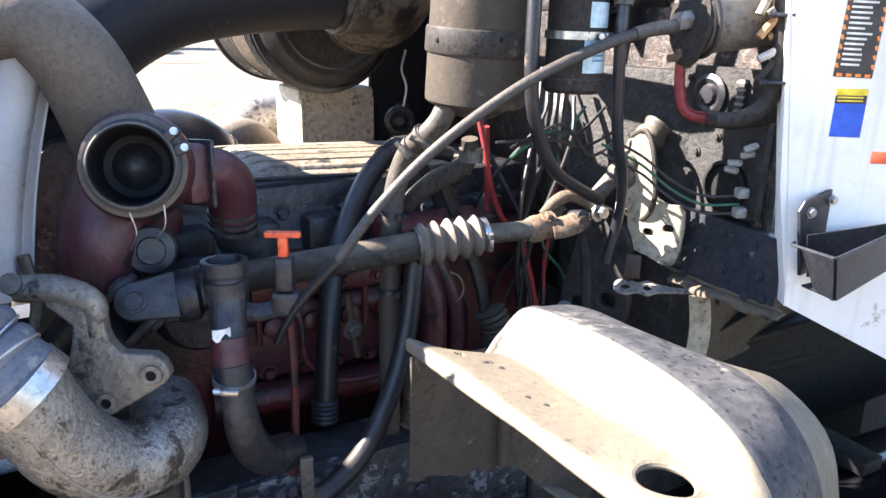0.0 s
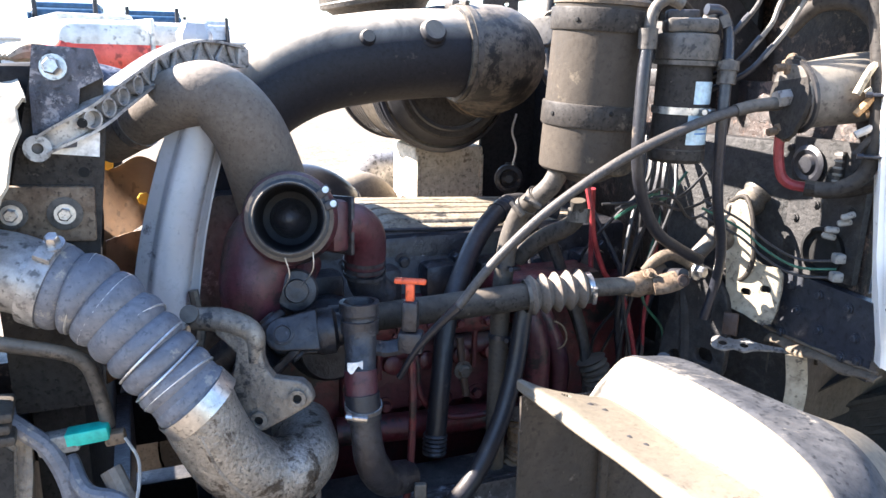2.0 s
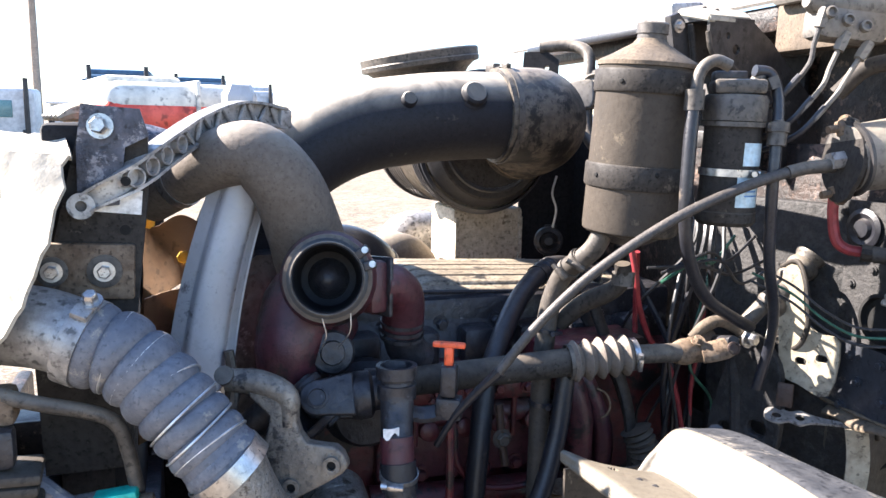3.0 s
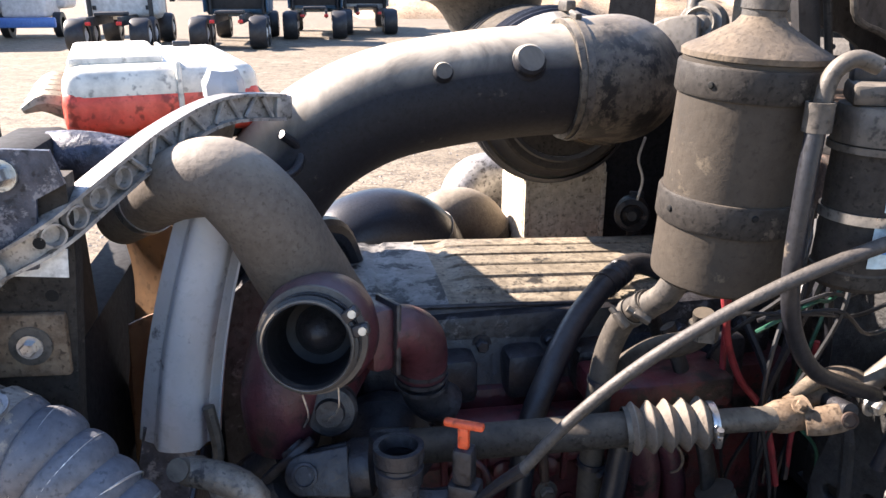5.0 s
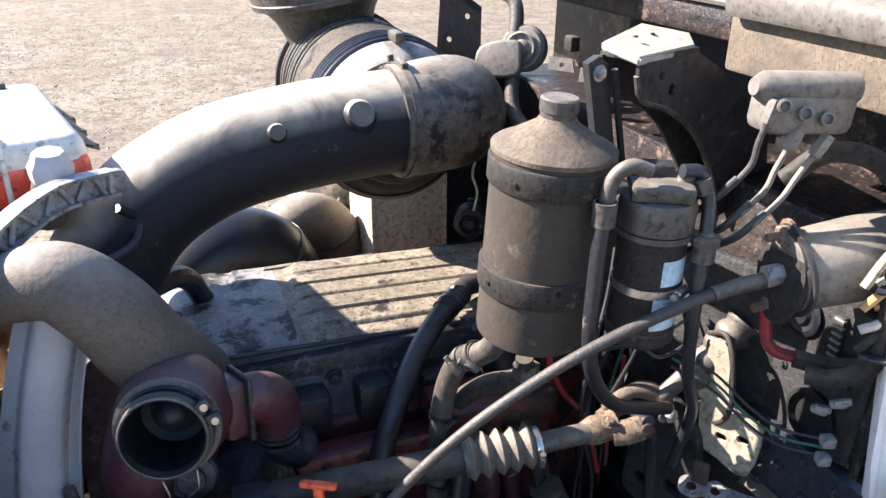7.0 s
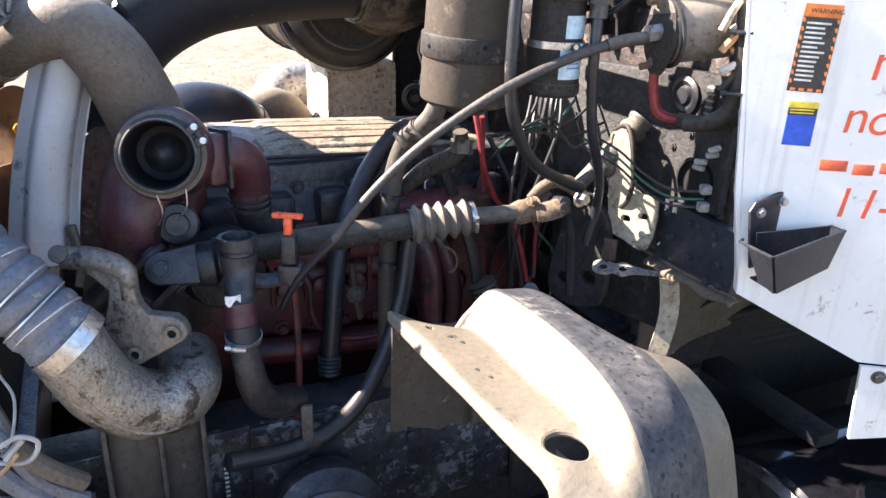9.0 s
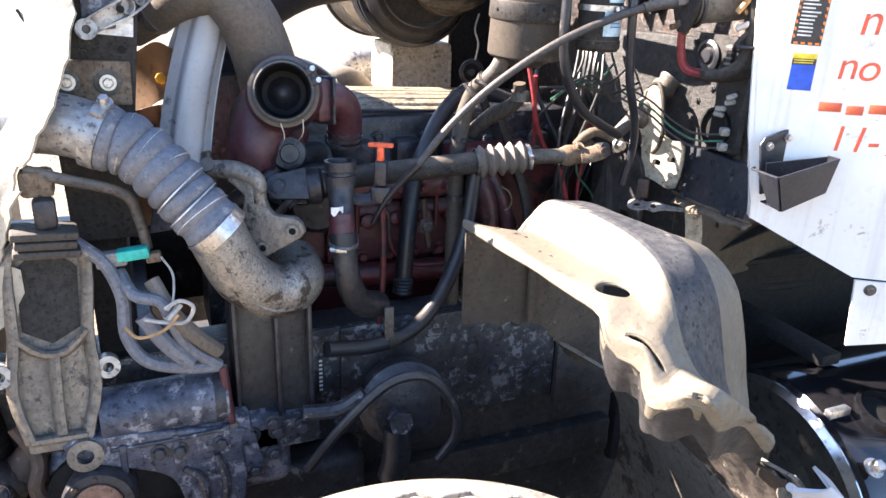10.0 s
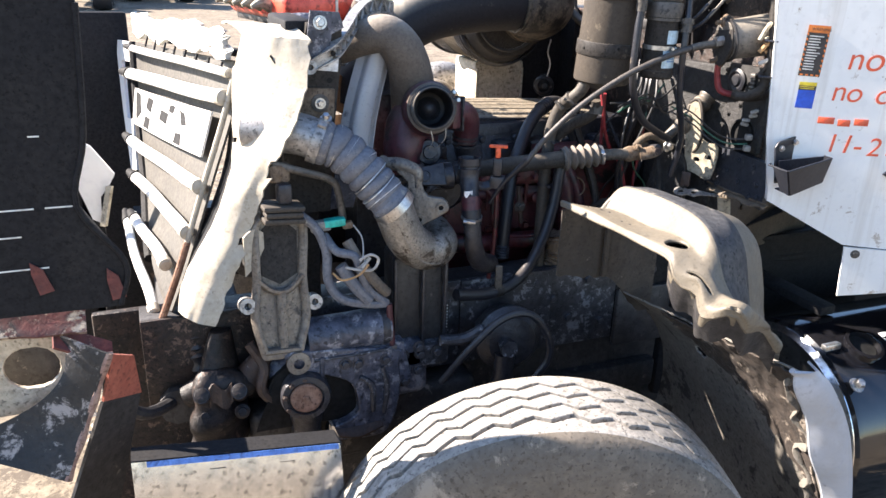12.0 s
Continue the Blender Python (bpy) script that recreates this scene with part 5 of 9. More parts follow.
part("rusty_stud", tube([(0.648, 1.11, 1.325), (0.652, 1.105, 1.27), (0.66, 1.1, 1.21)], 0.0075, 10, 3), "rust_grime", engine, "rusty stud")
part("stud_nut", bolt_mesh((0.652, 1.1, 1.262), (0, -1, 0), 0.012, 0.012), "grey_dust", engine)
part("gallery", block((0.34, 0.05, 0.05), basis((0.66, 1.17, 1.34), (1, 0.02, -0.03), (0, 0, 1)), 0.012), "red_dark", engine)
for k in range(5):
    part("gallery_bolt", bolt_mesh((0.54 + 0.06 * k, 1.143, 1.345 - 0.0018 * k), (0, -1, 0), 0.009, 0.01), "red_dark", engine)
    part("boss", revolve([(0, 0), (0, 0.02), (0.03, 0.018), (0.034, 0.012), (0.034, 0)], (0.53 + 0.07 * k, 1.18, 1.265), (0, -1, 0.1), 16), "red_dark", engine)
part("feed_line", tube([(0.52, 1.12, 1.34), (0.56, 1.11, 1.3), (0.57, 1.11, 1.22), (0.62, 1.11, 1.17), (0.7, 1.1, 1.165), (0.76, 1.1, 1.18)], 0.006, 10, 6), "red_dark", engine)
part("ribbed_loom", tube([(0.9, 1.05, 1.27), (0.915, 1.04, 1.23), (0.92, 1.04, 1.18), (0.9, 1.05, 1.13)], lambda f: 0.026 + 0.004 * math.cos(f * 80), 16, 14), "dusty_black", engine, "dusty ribbed sleeve")
part("filter_base", block((0.22, 0.1, 0.05), Matrix.Translation((0.83, 1.14, 1.41)), 0.01), "red_dark", engine)
part("ribbed_adapter", tube([(0.74, 1.03, 1.19), (0.745, 1.03, 1.12), (0.72, 1.03, 1.07)], lambda f: 0.028 + 0.003 * math.cos(f * 60), 16, 12), "rust_yoke", engine, "dusty threaded adapter")

cover = thing("valve_cover", "grimy ribbed grey valve cover", "valve cover", (0.69, 1.45, 1.48))


def cover_at(u, v):
    x = 0.315 + 0.715 * u
    y = 1.235 + 0.39 * v
    if v < 0.16:
        z = 1.44 + 0.075 * math.sin(v / 0.16 * math.pi / 2)
    elif v > 0.93:
        z = 1.515 - 0.05 * ((v - 0.93) / 0.07) ** 2
    else:
        z = 1.515 + 0.006 * math.sin((v - 0.16) / 0.77 * math.pi)
    if u < 0.06:
        z -= 0.04 * (1 - u / 0.06) ** 2
    if 0.16 < u < 0.2:
        z -= 0.004
    z -= 0.03 * u
    if u > 0.34 and 0.2 < v < 0.92:
        w = (v - 0.2) / 0.72 * 5 % 1
        z += 0.007 * max(0.0, min(1.0, (0.47 - abs(w - 0.5)) * 12)) * min(1.0, (u - 0.34) * 30)
    return (x, y, z)


part("lid", sheet(lambda u, v: cover_at(0.31 + 0.69 * u, 0.12 + 0.88 * v), 60, 150, 0.006), "cover", cover, smooth=50)
part("front_lid", sheet(lambda u, v: cover_at(0.31 * u, 0.12 + 0.88 * v), 30, 60, 0.006), "peeled", cover, "front end with peeling pale paint", smooth=50)
# front slope split off in black: its shade painted in along with grime
part("front_skirt", sheet(lambda u, v: Vector(cover_at(u, 0.125 * v)) + vec(0, 0, -0.05 * (1 - v)), 40, 8, 0.006), "oily", cover, "front skirt blackened for shade and grime")
part("skirt_edge", tube([Vector(cover_at(k / 20, 0.12)) + vec(0, -0.002, 0.001) for k in range(21)], 0.004, 8, 2), "oily", cover)
part("base", block((0.66, 0.36, 0.05), Matrix.Translation((0.70, 1.44, 1.37)), 0.006), "oily", cover)
for u in (0.35, 0.55, 0.78):
    p = Vector(cover_at(u, 0.93))
    part("pad", block((0.09, 0.012, 0.007), Matrix.Translation(p + vec(0, -0.012, 0.003)), 0.002), "cover", cover)

# turbo inlet casting
turbo = thing("intake_elbow", "dark red cast intake elbow with an open black mouth", "intake elbow", (0.3, 1.05, 1.4))
TN = vec(-0.2, -0.95, 0.2).normalized()
TC = vec(0.314, 0.983, 1.598)
part("neck", revolve([(-0.17, 0.03), (-0.14, 0.056), (-0.105, 0.0695), (-0.07, 0.0745), (-0.045, 0.0725), (-0.026, 0.065), (-0.018, 0.058), (-0.018, 0.052)], TC, TN, 48), "red_iron", turbo)
part("body", tube([vec(0.33, 1.15, 1.57), vec(0.298, 1.125, 1.53), vec(0.276, 1.1, 1.47), vec(0.272, 1.095, 1.40)], [0.05, 0.063, 0.058, 0.046], 32, 8), "red_iron", turbo)
part("mouth_ring", revolve([(-0.035, 0.05), (-0.03, 0.0555), (-0.005, 0.0565), (0.0, 0.0585), (0.004, 0.0585), (0.005, 0.0545), (0.006, 0.054), (0.01, 0.0538), (0.011, 0.0505), (0.0, 0.049), (-0.02, 0.0482)], TC, TN, 48), "black_rubber", turbo, "machined dark mouth ring")
part("mouth_lip", revolve([(0.0, 0.0535), (0.0, 0.0548), (0.0115, 0.0545), (0.0125, 0.0525), (0.0115, 0.0515)], TC, TN, 48), "grey_dust", turbo, "thin worn lip")
# pale ring paints the sunlight caught on the flange edge
part("neck_lip", revolve([(-0.03, 0.063), (-0.024, 0.0665), (-0.018, 0.066), (-0.016, 0.0585)], TC, TN, 48), "coolant_hose", turbo, "pale flange edge painted for its sunlit rim")
# near-black colour paints in the shade inside the mouth
part("bore", revolve([(0.0, 0.0488), (-0.05, 0.047), (-0.066, 0.042), (-0.074, 0.03), (-0.077, 0.0)], TC, TN, 40), "bore_shade", turbo, "bore painted near-black for shade")
band = part("v_band", clamp_mesh(TC - TN * 0.011, TN, 0.058, 0.009), "oily", turbo, "thin black band clamp")
side = TN.cross(vec(0, 0, 1)).normalized()
for a in (38, 18):
    d = (side * -math.cos(radians(a)) + vec(0, 0, 1) * math.sin(radians(a)))
    part("clamp_bolt", revolve([(-0.012, 0), (-0.012, 0.005), (0.014, 0.005), (0.014, 0)], TC + d * 0.068, TN, 12), "steel", band)
    part("clamp_ear", block((0.022, 0.014, 0.012), basis(TC + d * 0.064, d, TN), 0.003), "oily", band)
part("side_flange", block((0.034, 0.055, 0.085), basis((0.397, 1.06, 1.566), (0.93, 0.36, -0.08), (0.0, 0.1, 1)), 0.01), "red_iron", turbo)
part("flange_face", block((0.008, 0.062, 0.095), basis((0.414, 1.064, 1.565), (0.93, 0.36, -0.08), (0.0, 0.1, 1)), 0.003), "oily", turbo)
part("oil_hub", revolve([(-0.03, 0), (-0.03, 0.034), (0.0, 0.036), (0.006, 0.032), (0.008, 0.02), (0.016, 0.018), (0.016, 0)], (0.335, 1.06, 1.462), (-0.1, -0.96, 0.2), 28), "oily", turbo, "oily black round hub")
part("hub_neck", tube([(0.335, 1.08, 1.46), (0.35, 1.12, 1.47), (0.37, 1.16, 1.48)], 0.03, 18, 4), "red_dark", turbo)
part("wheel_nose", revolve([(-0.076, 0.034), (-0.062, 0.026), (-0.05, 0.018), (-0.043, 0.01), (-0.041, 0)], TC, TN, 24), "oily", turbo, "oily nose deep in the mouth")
part("outlet", tube([(0.41, 1.064, 1.567), (0.435, 1.075, 1.562), (0.455, 1.088, 1.543), (0.463, 1.1, 1.512), (0.463, 1.108, 1.475)], [0.034, 0.036, 0.037, 0.036, 0.034], 24, 7), "red_iron", turbo, "short dark red outlet elbow")
for k in range(3):
    part("sleeve_rib", clamp_mesh(vec(0.463, 1.106, 1.492 - k * 0.012), vec(0, 0.15, -1), 0.0355, 0.006), "oily", turbo)
part("outlet_end", tube([(0.463, 1.108, 1.47), (0.474, 1.115, 1.44), (0.5, 1.125, 1.415)], 0.033, 20, 4), "oily", turbo)
for k, (a, b) in enumerate((((0.303, 0.966, 1.543), (0.302, 0.982, 1.49)), ((0.345, 0.967, 1.548), (0.33, 0.985, 1.493)))):
    p, q = Vector(a), Vector(b)
    part("loose_wire", tube([p, (p + q) / 2 + vec(0.006, -0.01, 0.0), q], 0.0012, 6, 5), "steel", turbo)

# charge pipe elbow, dusty grey
t = thing("coolant_pipe", "dusty brown grey moulded coolant hose with a sharp bend", "hose", (0.22, 1.1, 1.5))
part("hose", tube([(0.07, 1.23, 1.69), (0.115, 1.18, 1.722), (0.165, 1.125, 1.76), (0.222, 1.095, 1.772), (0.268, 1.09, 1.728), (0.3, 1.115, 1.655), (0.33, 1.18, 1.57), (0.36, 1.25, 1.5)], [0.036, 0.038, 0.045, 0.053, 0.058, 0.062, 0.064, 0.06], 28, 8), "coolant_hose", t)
part("end_clamp", clamp_mesh((0.115, 1.18, 1.722), (0.6, -0.7, 0.45), 0.038, 0.014, (0, 0, 1)), "steel", t)

# big intake pipe and air cleaner
t = thing("air_intake_pipe", "thick dusty black plastic intake pipe with two round bosses", "intake pipe", (0.5, 1.4, 1.55))
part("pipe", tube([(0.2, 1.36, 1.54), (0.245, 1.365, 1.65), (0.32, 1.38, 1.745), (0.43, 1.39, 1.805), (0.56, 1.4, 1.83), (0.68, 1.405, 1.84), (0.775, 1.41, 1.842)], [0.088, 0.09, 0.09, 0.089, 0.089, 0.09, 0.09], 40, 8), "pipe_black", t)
for x, z, r in ((0.533, 1.868, 0.0155), (0.668, 1.882, 0.026)):
    d = vec(0.0, -0.88, 0.42 if r < 0.02 else 0.5).normalized()
    o = vec(x, 1.4, 1.827 + (x - 0.53) * 0.07) + d * 0.084
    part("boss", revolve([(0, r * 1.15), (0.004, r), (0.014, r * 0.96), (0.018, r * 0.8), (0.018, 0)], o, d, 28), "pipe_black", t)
t = thing("intake_cuff", "flaking rubber cuff elbow on the intake pipe", "rubber elbow", (0.87, 1.48, 1.7))
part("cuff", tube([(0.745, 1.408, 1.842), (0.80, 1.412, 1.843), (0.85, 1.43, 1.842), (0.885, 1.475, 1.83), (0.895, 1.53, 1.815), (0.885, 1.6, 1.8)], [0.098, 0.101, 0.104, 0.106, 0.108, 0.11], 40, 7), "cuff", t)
for k in range(2):
    part("end_lip", clamp_mesh((0.889 - 0.004 * k, 1.575 + 0.018 * k, 1.806 - 0.004 * k), (-0.1, 0.95, -0.2), 0.1095, 0.009), "cone_dust", t, "tan rubber lip")
part("band", clamp_mesh((0.762, 1.409, 1.8425), (1, 0.05, 0), 0.1, 0.013, (0, -0.2, 1)), "grey_dust", t)

t = thing("air_cleaner", "ribbed round air cleaner with a pale end ring", "air cleaner", (0.82, 1.85, 1.615))
part("can", revolve([(0.048, 0), (0.048, 0.13), (0.052, 0.15)] + [(0.06 + 0.012 * k + d, 0.165 + (0.004 if d in (0.003, 0.006) else 0)) for k in range(32) for d in (0.0, 0.003, 0.006, 0.009)] + [(0.45, 0.165), (0.46, 0.15), (0.46, 0)], (0.815, 1.57, 1.78), (0.02, 1, 0.0), 56), "can_dust", t)
part("end_ring", revolve([(-0.006, 0.11), (-0.008, 0.118), (0.03, 0.156), (0.042, 0.16), (0.05, 0.155), (0.05, 0.11)], (0.815, 1.57, 1.785), (0.02, 1, 0), 56, closed=True), "sun_top_ring", t, "black end ring with its sunlit top painted pale")
part("front_face", revolve([(-0.004, 0.0), (-0.004, 0.13), (0.0, 0.135)], (0.815, 1.57, 1.78), (0.02, 1, 0), 48), "dusty_black", t, "dark end face")
part("black_band", revolve([(0.045, 0.162), (0.05, 0.17)] + [(0.06 + 0.016 * k + d, 0.17 + (0.005 if d > 0.003 and d < 0.011 else 0)) for k in range(4) for d in (0.0, 0.004, 0.008, 0.012)] + [(0.13, 0.17), (0.13, 0.166)], (0.815, 1.57, 1.78), (0.02, 1, 0), 56, closed=True), "black_plastic", t, "black cover band")
part("face_spoke", block((0.012, 0.012, 0.1), basis((0.80, 1.562, 1.88), (1, 0, 0.1), (0, 0, 1)), 0.004), "sun_top_ring", t)
for k in range(6):
    part("dark_stripe", revolve([(0.275 + 0.028 * k, 0.1695), (0.275 + 0.028 * k, 0.171), (0.282 + 0.028 * k, 0.171), (0.282 + 0.028 * k, 0.1695)], (0.815, 1.57, 1.78), (0.02, 1, 0), 56, closed=True), "black_plastic", t, "dark rib line")
part("back_rim", revolve([(0.445, 0.15), (0.445, 0.178), (0.462, 0.178), (0.462, 0.15)], (0.815, 1.57, 1.78), (0.02, 1, 0), 56, closed=True), "black_plastic", t, "dark back rim")
part("latch", block((0.02, 0.05, 0.02), Matrix.Translation((0.82, 1.6, 1.955)), 0.004), "grey_dust", t)
part("snorkel", revolve([(-0.07, 0.1), (0.0, 0.105), (0.03, 0.112), (0.055, 0.122), (0.075, 0.136), (0.088, 0.152), (0.092, 0.168), (0.104, 0.17), (0.107, 0.168), (0.126, 0.17), (0.13, 0.166), (0.115, 0.16), (0.08, 0.125), (0.03, 0.1), (-0.03, 0.092)], (0.79, 2.03, 1.892), (-0.16, 0.0, 1), 56), "grey_dust", t, "flared black inlet")
# black disc paints the shade down inside the inlet
part("snorkel_well", revolve([(0.03, 0), (0.03, 0.09)], (0.79, 2.03, 1.892), (-0.16, 0.0, 1), 32), "shade_seam_black", t)

t = thing("cream_steel_box", "rust specked cream steel box behind the engine", "steel box", (0.925, 1.95, 1.095))
part("body", block((0.21, 0.2, 0.5), Matrix.Translation((0.925, 1.95, 1.345)), 0.012), "cream_box", t)
for x in (0.83, 1.02):
    part("rib", block((0.012, 0.01, 0.46), Matrix.Translation((x, 1.847, 1.34)), 0.003), "cream_box", t)

for k, (pts, r, mat, lab) in enumerate([
    ([(0.33, 1.74, 1.2), (0.36, 1.75, 1.4), (0.45, 1.77, 1.47), (0.56, 1.8, 1.43), (0.62, 1.83, 1.25)], 0.1, "black_plastic", "fat black hose elbow behind the valve cover"),
    ([(0.58, 1.93, 1.2), (0.6, 1.94, 1.39), (0.67, 1.95, 1.45), (0.75, 1.97, 1.4), (0.78, 2.0, 1.2)], 0.07, "coolant_hose", "dusty tan hose elbow behind the valve cover"),
    ([(0.72, 2.18, 1.0), (0.74, 2.18, 1.4), (0.82, 2.2, 1.48), (0.9, 2.2, 1.4), (0.93, 2.2, 1.0)], 0.07, "alu", "streaked grey pipe elbow on the far side"),
]):
    t = thing("elbow_hose", lab, "hose", pts[0])
    part("hose", tube(pts, r, 24, 8), mat, t)
    for i in (1, 3):
        part("clamp", clamp_mesh(pts[i], Vector(pts[i + 1]) - Vector(pts[i - 1]), r * 1.0, 0.012), "grey_dust", t)
single("thin_hose", tube([(0.86, 2.05, 1.3), (0.85, 2.04, 1.5), (0.87, 2.02, 1.62), (0.9, 2.0, 1.72)], 0.016, 10, 6), "black_rubber", "upright black hose by the cream box", "hose")
single("thin_hose", tube([(0.2, 1.25, 1.7), (0.26, 1.3, 1.63), (0.36, 1.42, 1.6), (0.4, 1.5, 1.5)], 0.02, 10, 6), "black_rubber", "black hose dipping behind the coolant hose", "hose")

# canister
can = thing("oil_separator", "dusty black steel canister with a cone top and two bands", "canister", (0.772, 0.913, 1.66))
A0, A1 = vec(0.806, 0.968, 1.655), vec(0.817, 0.957, 1.918)
CA = (A1 - A0).normalized()
H = (A1 - A0).length
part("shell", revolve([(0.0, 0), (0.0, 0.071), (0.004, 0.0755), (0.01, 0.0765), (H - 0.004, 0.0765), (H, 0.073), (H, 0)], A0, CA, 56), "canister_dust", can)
part("cone", revolve([(H - 0.002, 0.079), (H + 0.004, 0.0795), (H + 0.007, 0.076), (H + 0.015, 0.06), (H + 0.034, 0.028), (H + 0.042, 0.022), (H + 0.043, 0)], A0, CA, 56), "cone_dust", can, "sand covered cone top")
part("neck", revolve([(H + 0.035, 0.0), (H + 0.035, 0.0225), (H + 0.048, 0.0225), (H + 0.049, 0.0245), (H + 0.064, 0.0245), (H + 0.066, 0.022), (H + 0.066, 0)], A0, CA, 24), "grey_dust", can, "dusty neck cap")
for f0, f1 in ((0.84, 0.97), (0.28, 0.42)):
    b = part("band", revolve([(f0 * H, 0.0765), (f0 * H, 0.0795), (f0 * H + 0.003, 0.081), (f1 * H - 0.003, 0.081), (f1 * H, 0.0795), (f1 * H, 0.0765)], A0, CA, 56, closed=True), "dusty_black", can)
for a, f in ((-150, 0.9), (-100, 0.37), (-170, 0.36), (-45, 0.9)):
    d = vec(math.cos(radians(a)), math.sin(radians(a)), 0)
    part("rivet", revolve([(0, 0.004), (0.002, 0.003), (0.0025, 0)], A0 + CA * H * f + d * 0.081, d, 10), "shade_seam_black", can)
part("bottom_neck", tube([A0 + vec(-0.045, 0.0, 0.005), A0 + vec(-0.055, 0.01, -0.025), A0 + vec(-0.064, 0.032, -0.048)], 0.017, 14, 4), "grey_dust", can)
part("bottom_dish", revolve([(-0.02, 0), (-0.018, 0.03), (0.0, 0.06), (0.002, 0)], A0, CA, 32), "frame_black", can)

# fuel filter
fil = thing("fuel_filter", "dusty black fuel filter with a pale blue label", "filter", (0.896, 0.84, 1.69))
B0, B1 = vec(0.914, 0.872, 1.678), vec(0.917, 0.87, 1.866)
BA = (B1 - B0).normalized()
HB = (B1 - B0).length
part("shell", revolve([(0, 0), (0.0, 0.04), (0.006, 0.0445), (0.02, 0.0445), (0.022, 0.0425), (HB, 0.0425), (HB, 0)], B0, BA, 40), "dusty_black", fil)
part("rim", revolve([(HB - 0.03, 0.0425), (HB - 0.03, 0.0465), (HB, 0.0475), (HB + 0.008, 0.044), (HB + 0.01, 0.03), (HB + 0.01, 0)], B0, BA, 40), "grey_dust", fil)
part("head", block((0.075, 0.07, 0.022), basis(B1 + BA * 0.02, (0.87, -0.49, 0), BA), 0.006), "grey_dust", fil)
part("head_cap", block((0.05, 0.03, 0.018), basis(B1 + BA * 0.036 + vec(0, 0.02, 0), (0.87, -0.49, 0), BA), 0.004), "frame_black", fil)
part("knob", tube([B1 + vec(0.02, -0.015, 0.02), B1 + vec(0.026, -0.02, 0.046)], [0.012, 0.009], 12, 1), "grey_dust", fil)
part("clamp", clamp_mesh(B0 + BA * HB * 0.43, BA, 0.0435, 0.011, (0.45, -0.9, 0)), "steel", fil)
part("upper_clamp", clamp_mesh(B0 + BA * (HB - 0.035), BA, 0.047, 0.007, (0.75, -0.65, 0)), "grey_dust", fil)


def round_label(o, ax, r, h0, h1, a0, a1):
    x = ax.orthogonal().normalized()
    x = (vec(1, 0, 0) - ax * ax.x).normalized()
    y = ax.cross(x)
    return sheet(lambda u, v: o + ax * (h0 + (h1 - h0) * v) + (x * math.cos(radians(a0 + (a1 - a0) * u)) + y * math.sin(radians(a0 + (a1 - a0) * u))) * r, 12, 1, 0.0004)


lab = part("label", round_label(B0, BA, 0.0431, 0.03, 0.078, -112, -44), "label_pale", fil, "pale blue label with unreadable print")
part("label", round_label(B0, BA, 0.0431, 0.092, 0.126, -104, -38), "label_pale", fil, "pale blue label with unreadable print")
for k in range(4):
    part("print_bar", round_label(B0, BA, 0.0434, 0.046 + k * 0.007, 0.0485 + k * 0.007, -95, -56 - 6 * (k % 2)), "ink_blue", lab)

# fuel hoses around the filter
single("fuel_hose", tube([(0.885, 0.85, 1.915), (0.862, 0.856, 1.922), (0.843, 0.862, 1.905), (0.836, 0.862, 1.86)], 0.009, 12, 6), "grey_dust", "dusty pipe elbow into the fuel filter", "pipe")
t = thing("fuel_hose", "dusty fuel hose hanging from the filter", "hose", (0.83, 0.86, 1.7))
part("crimp", revolve([(0, 0.012), (0, 0.0145), (0.03, 0.0145), (0.03, 0.012)], (0.836, 0.862, 1.85), (0, 0, 1), 16, closed=True), "grey_dust", t)
part("hose", tube([(0.836, 0.862, 1.87), (0.828, 0.855, 1.79), (0.828, 0.853, 1.69), (0.852, 0.865, 1.62), (0.9, 0.885, 1.56), (0.961, 0.905, 1.523), (1.03, 0.925, 1.49)], 0.0102, 12, 8), "black_rubber", t)
t = thing("fuel_hose", "glossy black hose beside the fuel filter", "hose", (0.95, 0.82, 1.7))
part("elbow_nut", revolve([(0, 0), (0, 0.015), (0.018, 0.015), (0.018, 0)], (0.953, 0.845, 1.9), (0.3, -0.2, -0.9), 6), "grey_dust", t)
part("hose", tube([(0.93, 0.85, 1.91), (0.955, 0.845, 1.905), (0.964, 0.835, 1.87), (0.956, 0.822, 1.8), (0.955, 0.82, 1.72), (0.98, 0.84, 1.62), (1.03, 0.875, 1.53), (1.055, 0.905, 1.46), (1.05, 0.92, 1.38)], 0.0088, 12, 8), "black_plastic", t)
single("hose_fitting", revolve([(0, 0), (0, 0.014), (0.02, 0.014), (0.02, 0.017), (0.034, 0.017), (0.034, 0.011), (0.045, 0)], (0.956, 0.822, 1.8), (0.1, 0.1, 1), 12), "grey_dust", "dusty crimped hose fitting", "fitting")

# steering shaft
shaft = thing("steering_shaft", "dusty steering shaft with a ribbed boot", "steering shaft", (0.75, 1.0, 1.36))
S = lambda f: vec(0.40 + 0.636 * f, 1.045 - 0.113 * f, 1.405 + 0.06 * f)
part("outer_tube", tube([S(0.02), S(0.52)], 0.0235, 24, 1), "dusty_black", shaft)
part("boot", tube([S(0.5), S(0.58), S(0.67)], lambda f: 0.024 + 0.012 * (1 - abs(2 * (f * 5 % 1) - 1)), 28, 30), "coolant_hose", shaft, "ribbed pale rubber boot")
part("boot_ring", clamp_mesh(S(0.505), S(1) - S(0), 0.0275, 0.01), "grey_dust", shaft)
part("boot_clamp", clamp_mesh(S(0.675), S(1) - S(0), 0.026, 0.009, (0, -1, -0.3)), "steel", shaft)
part("inner_tube", tube([S(0.66), (0.93, 0.97, 1.44)], 0.0165, 20, 1), "grey_dust", shaft)
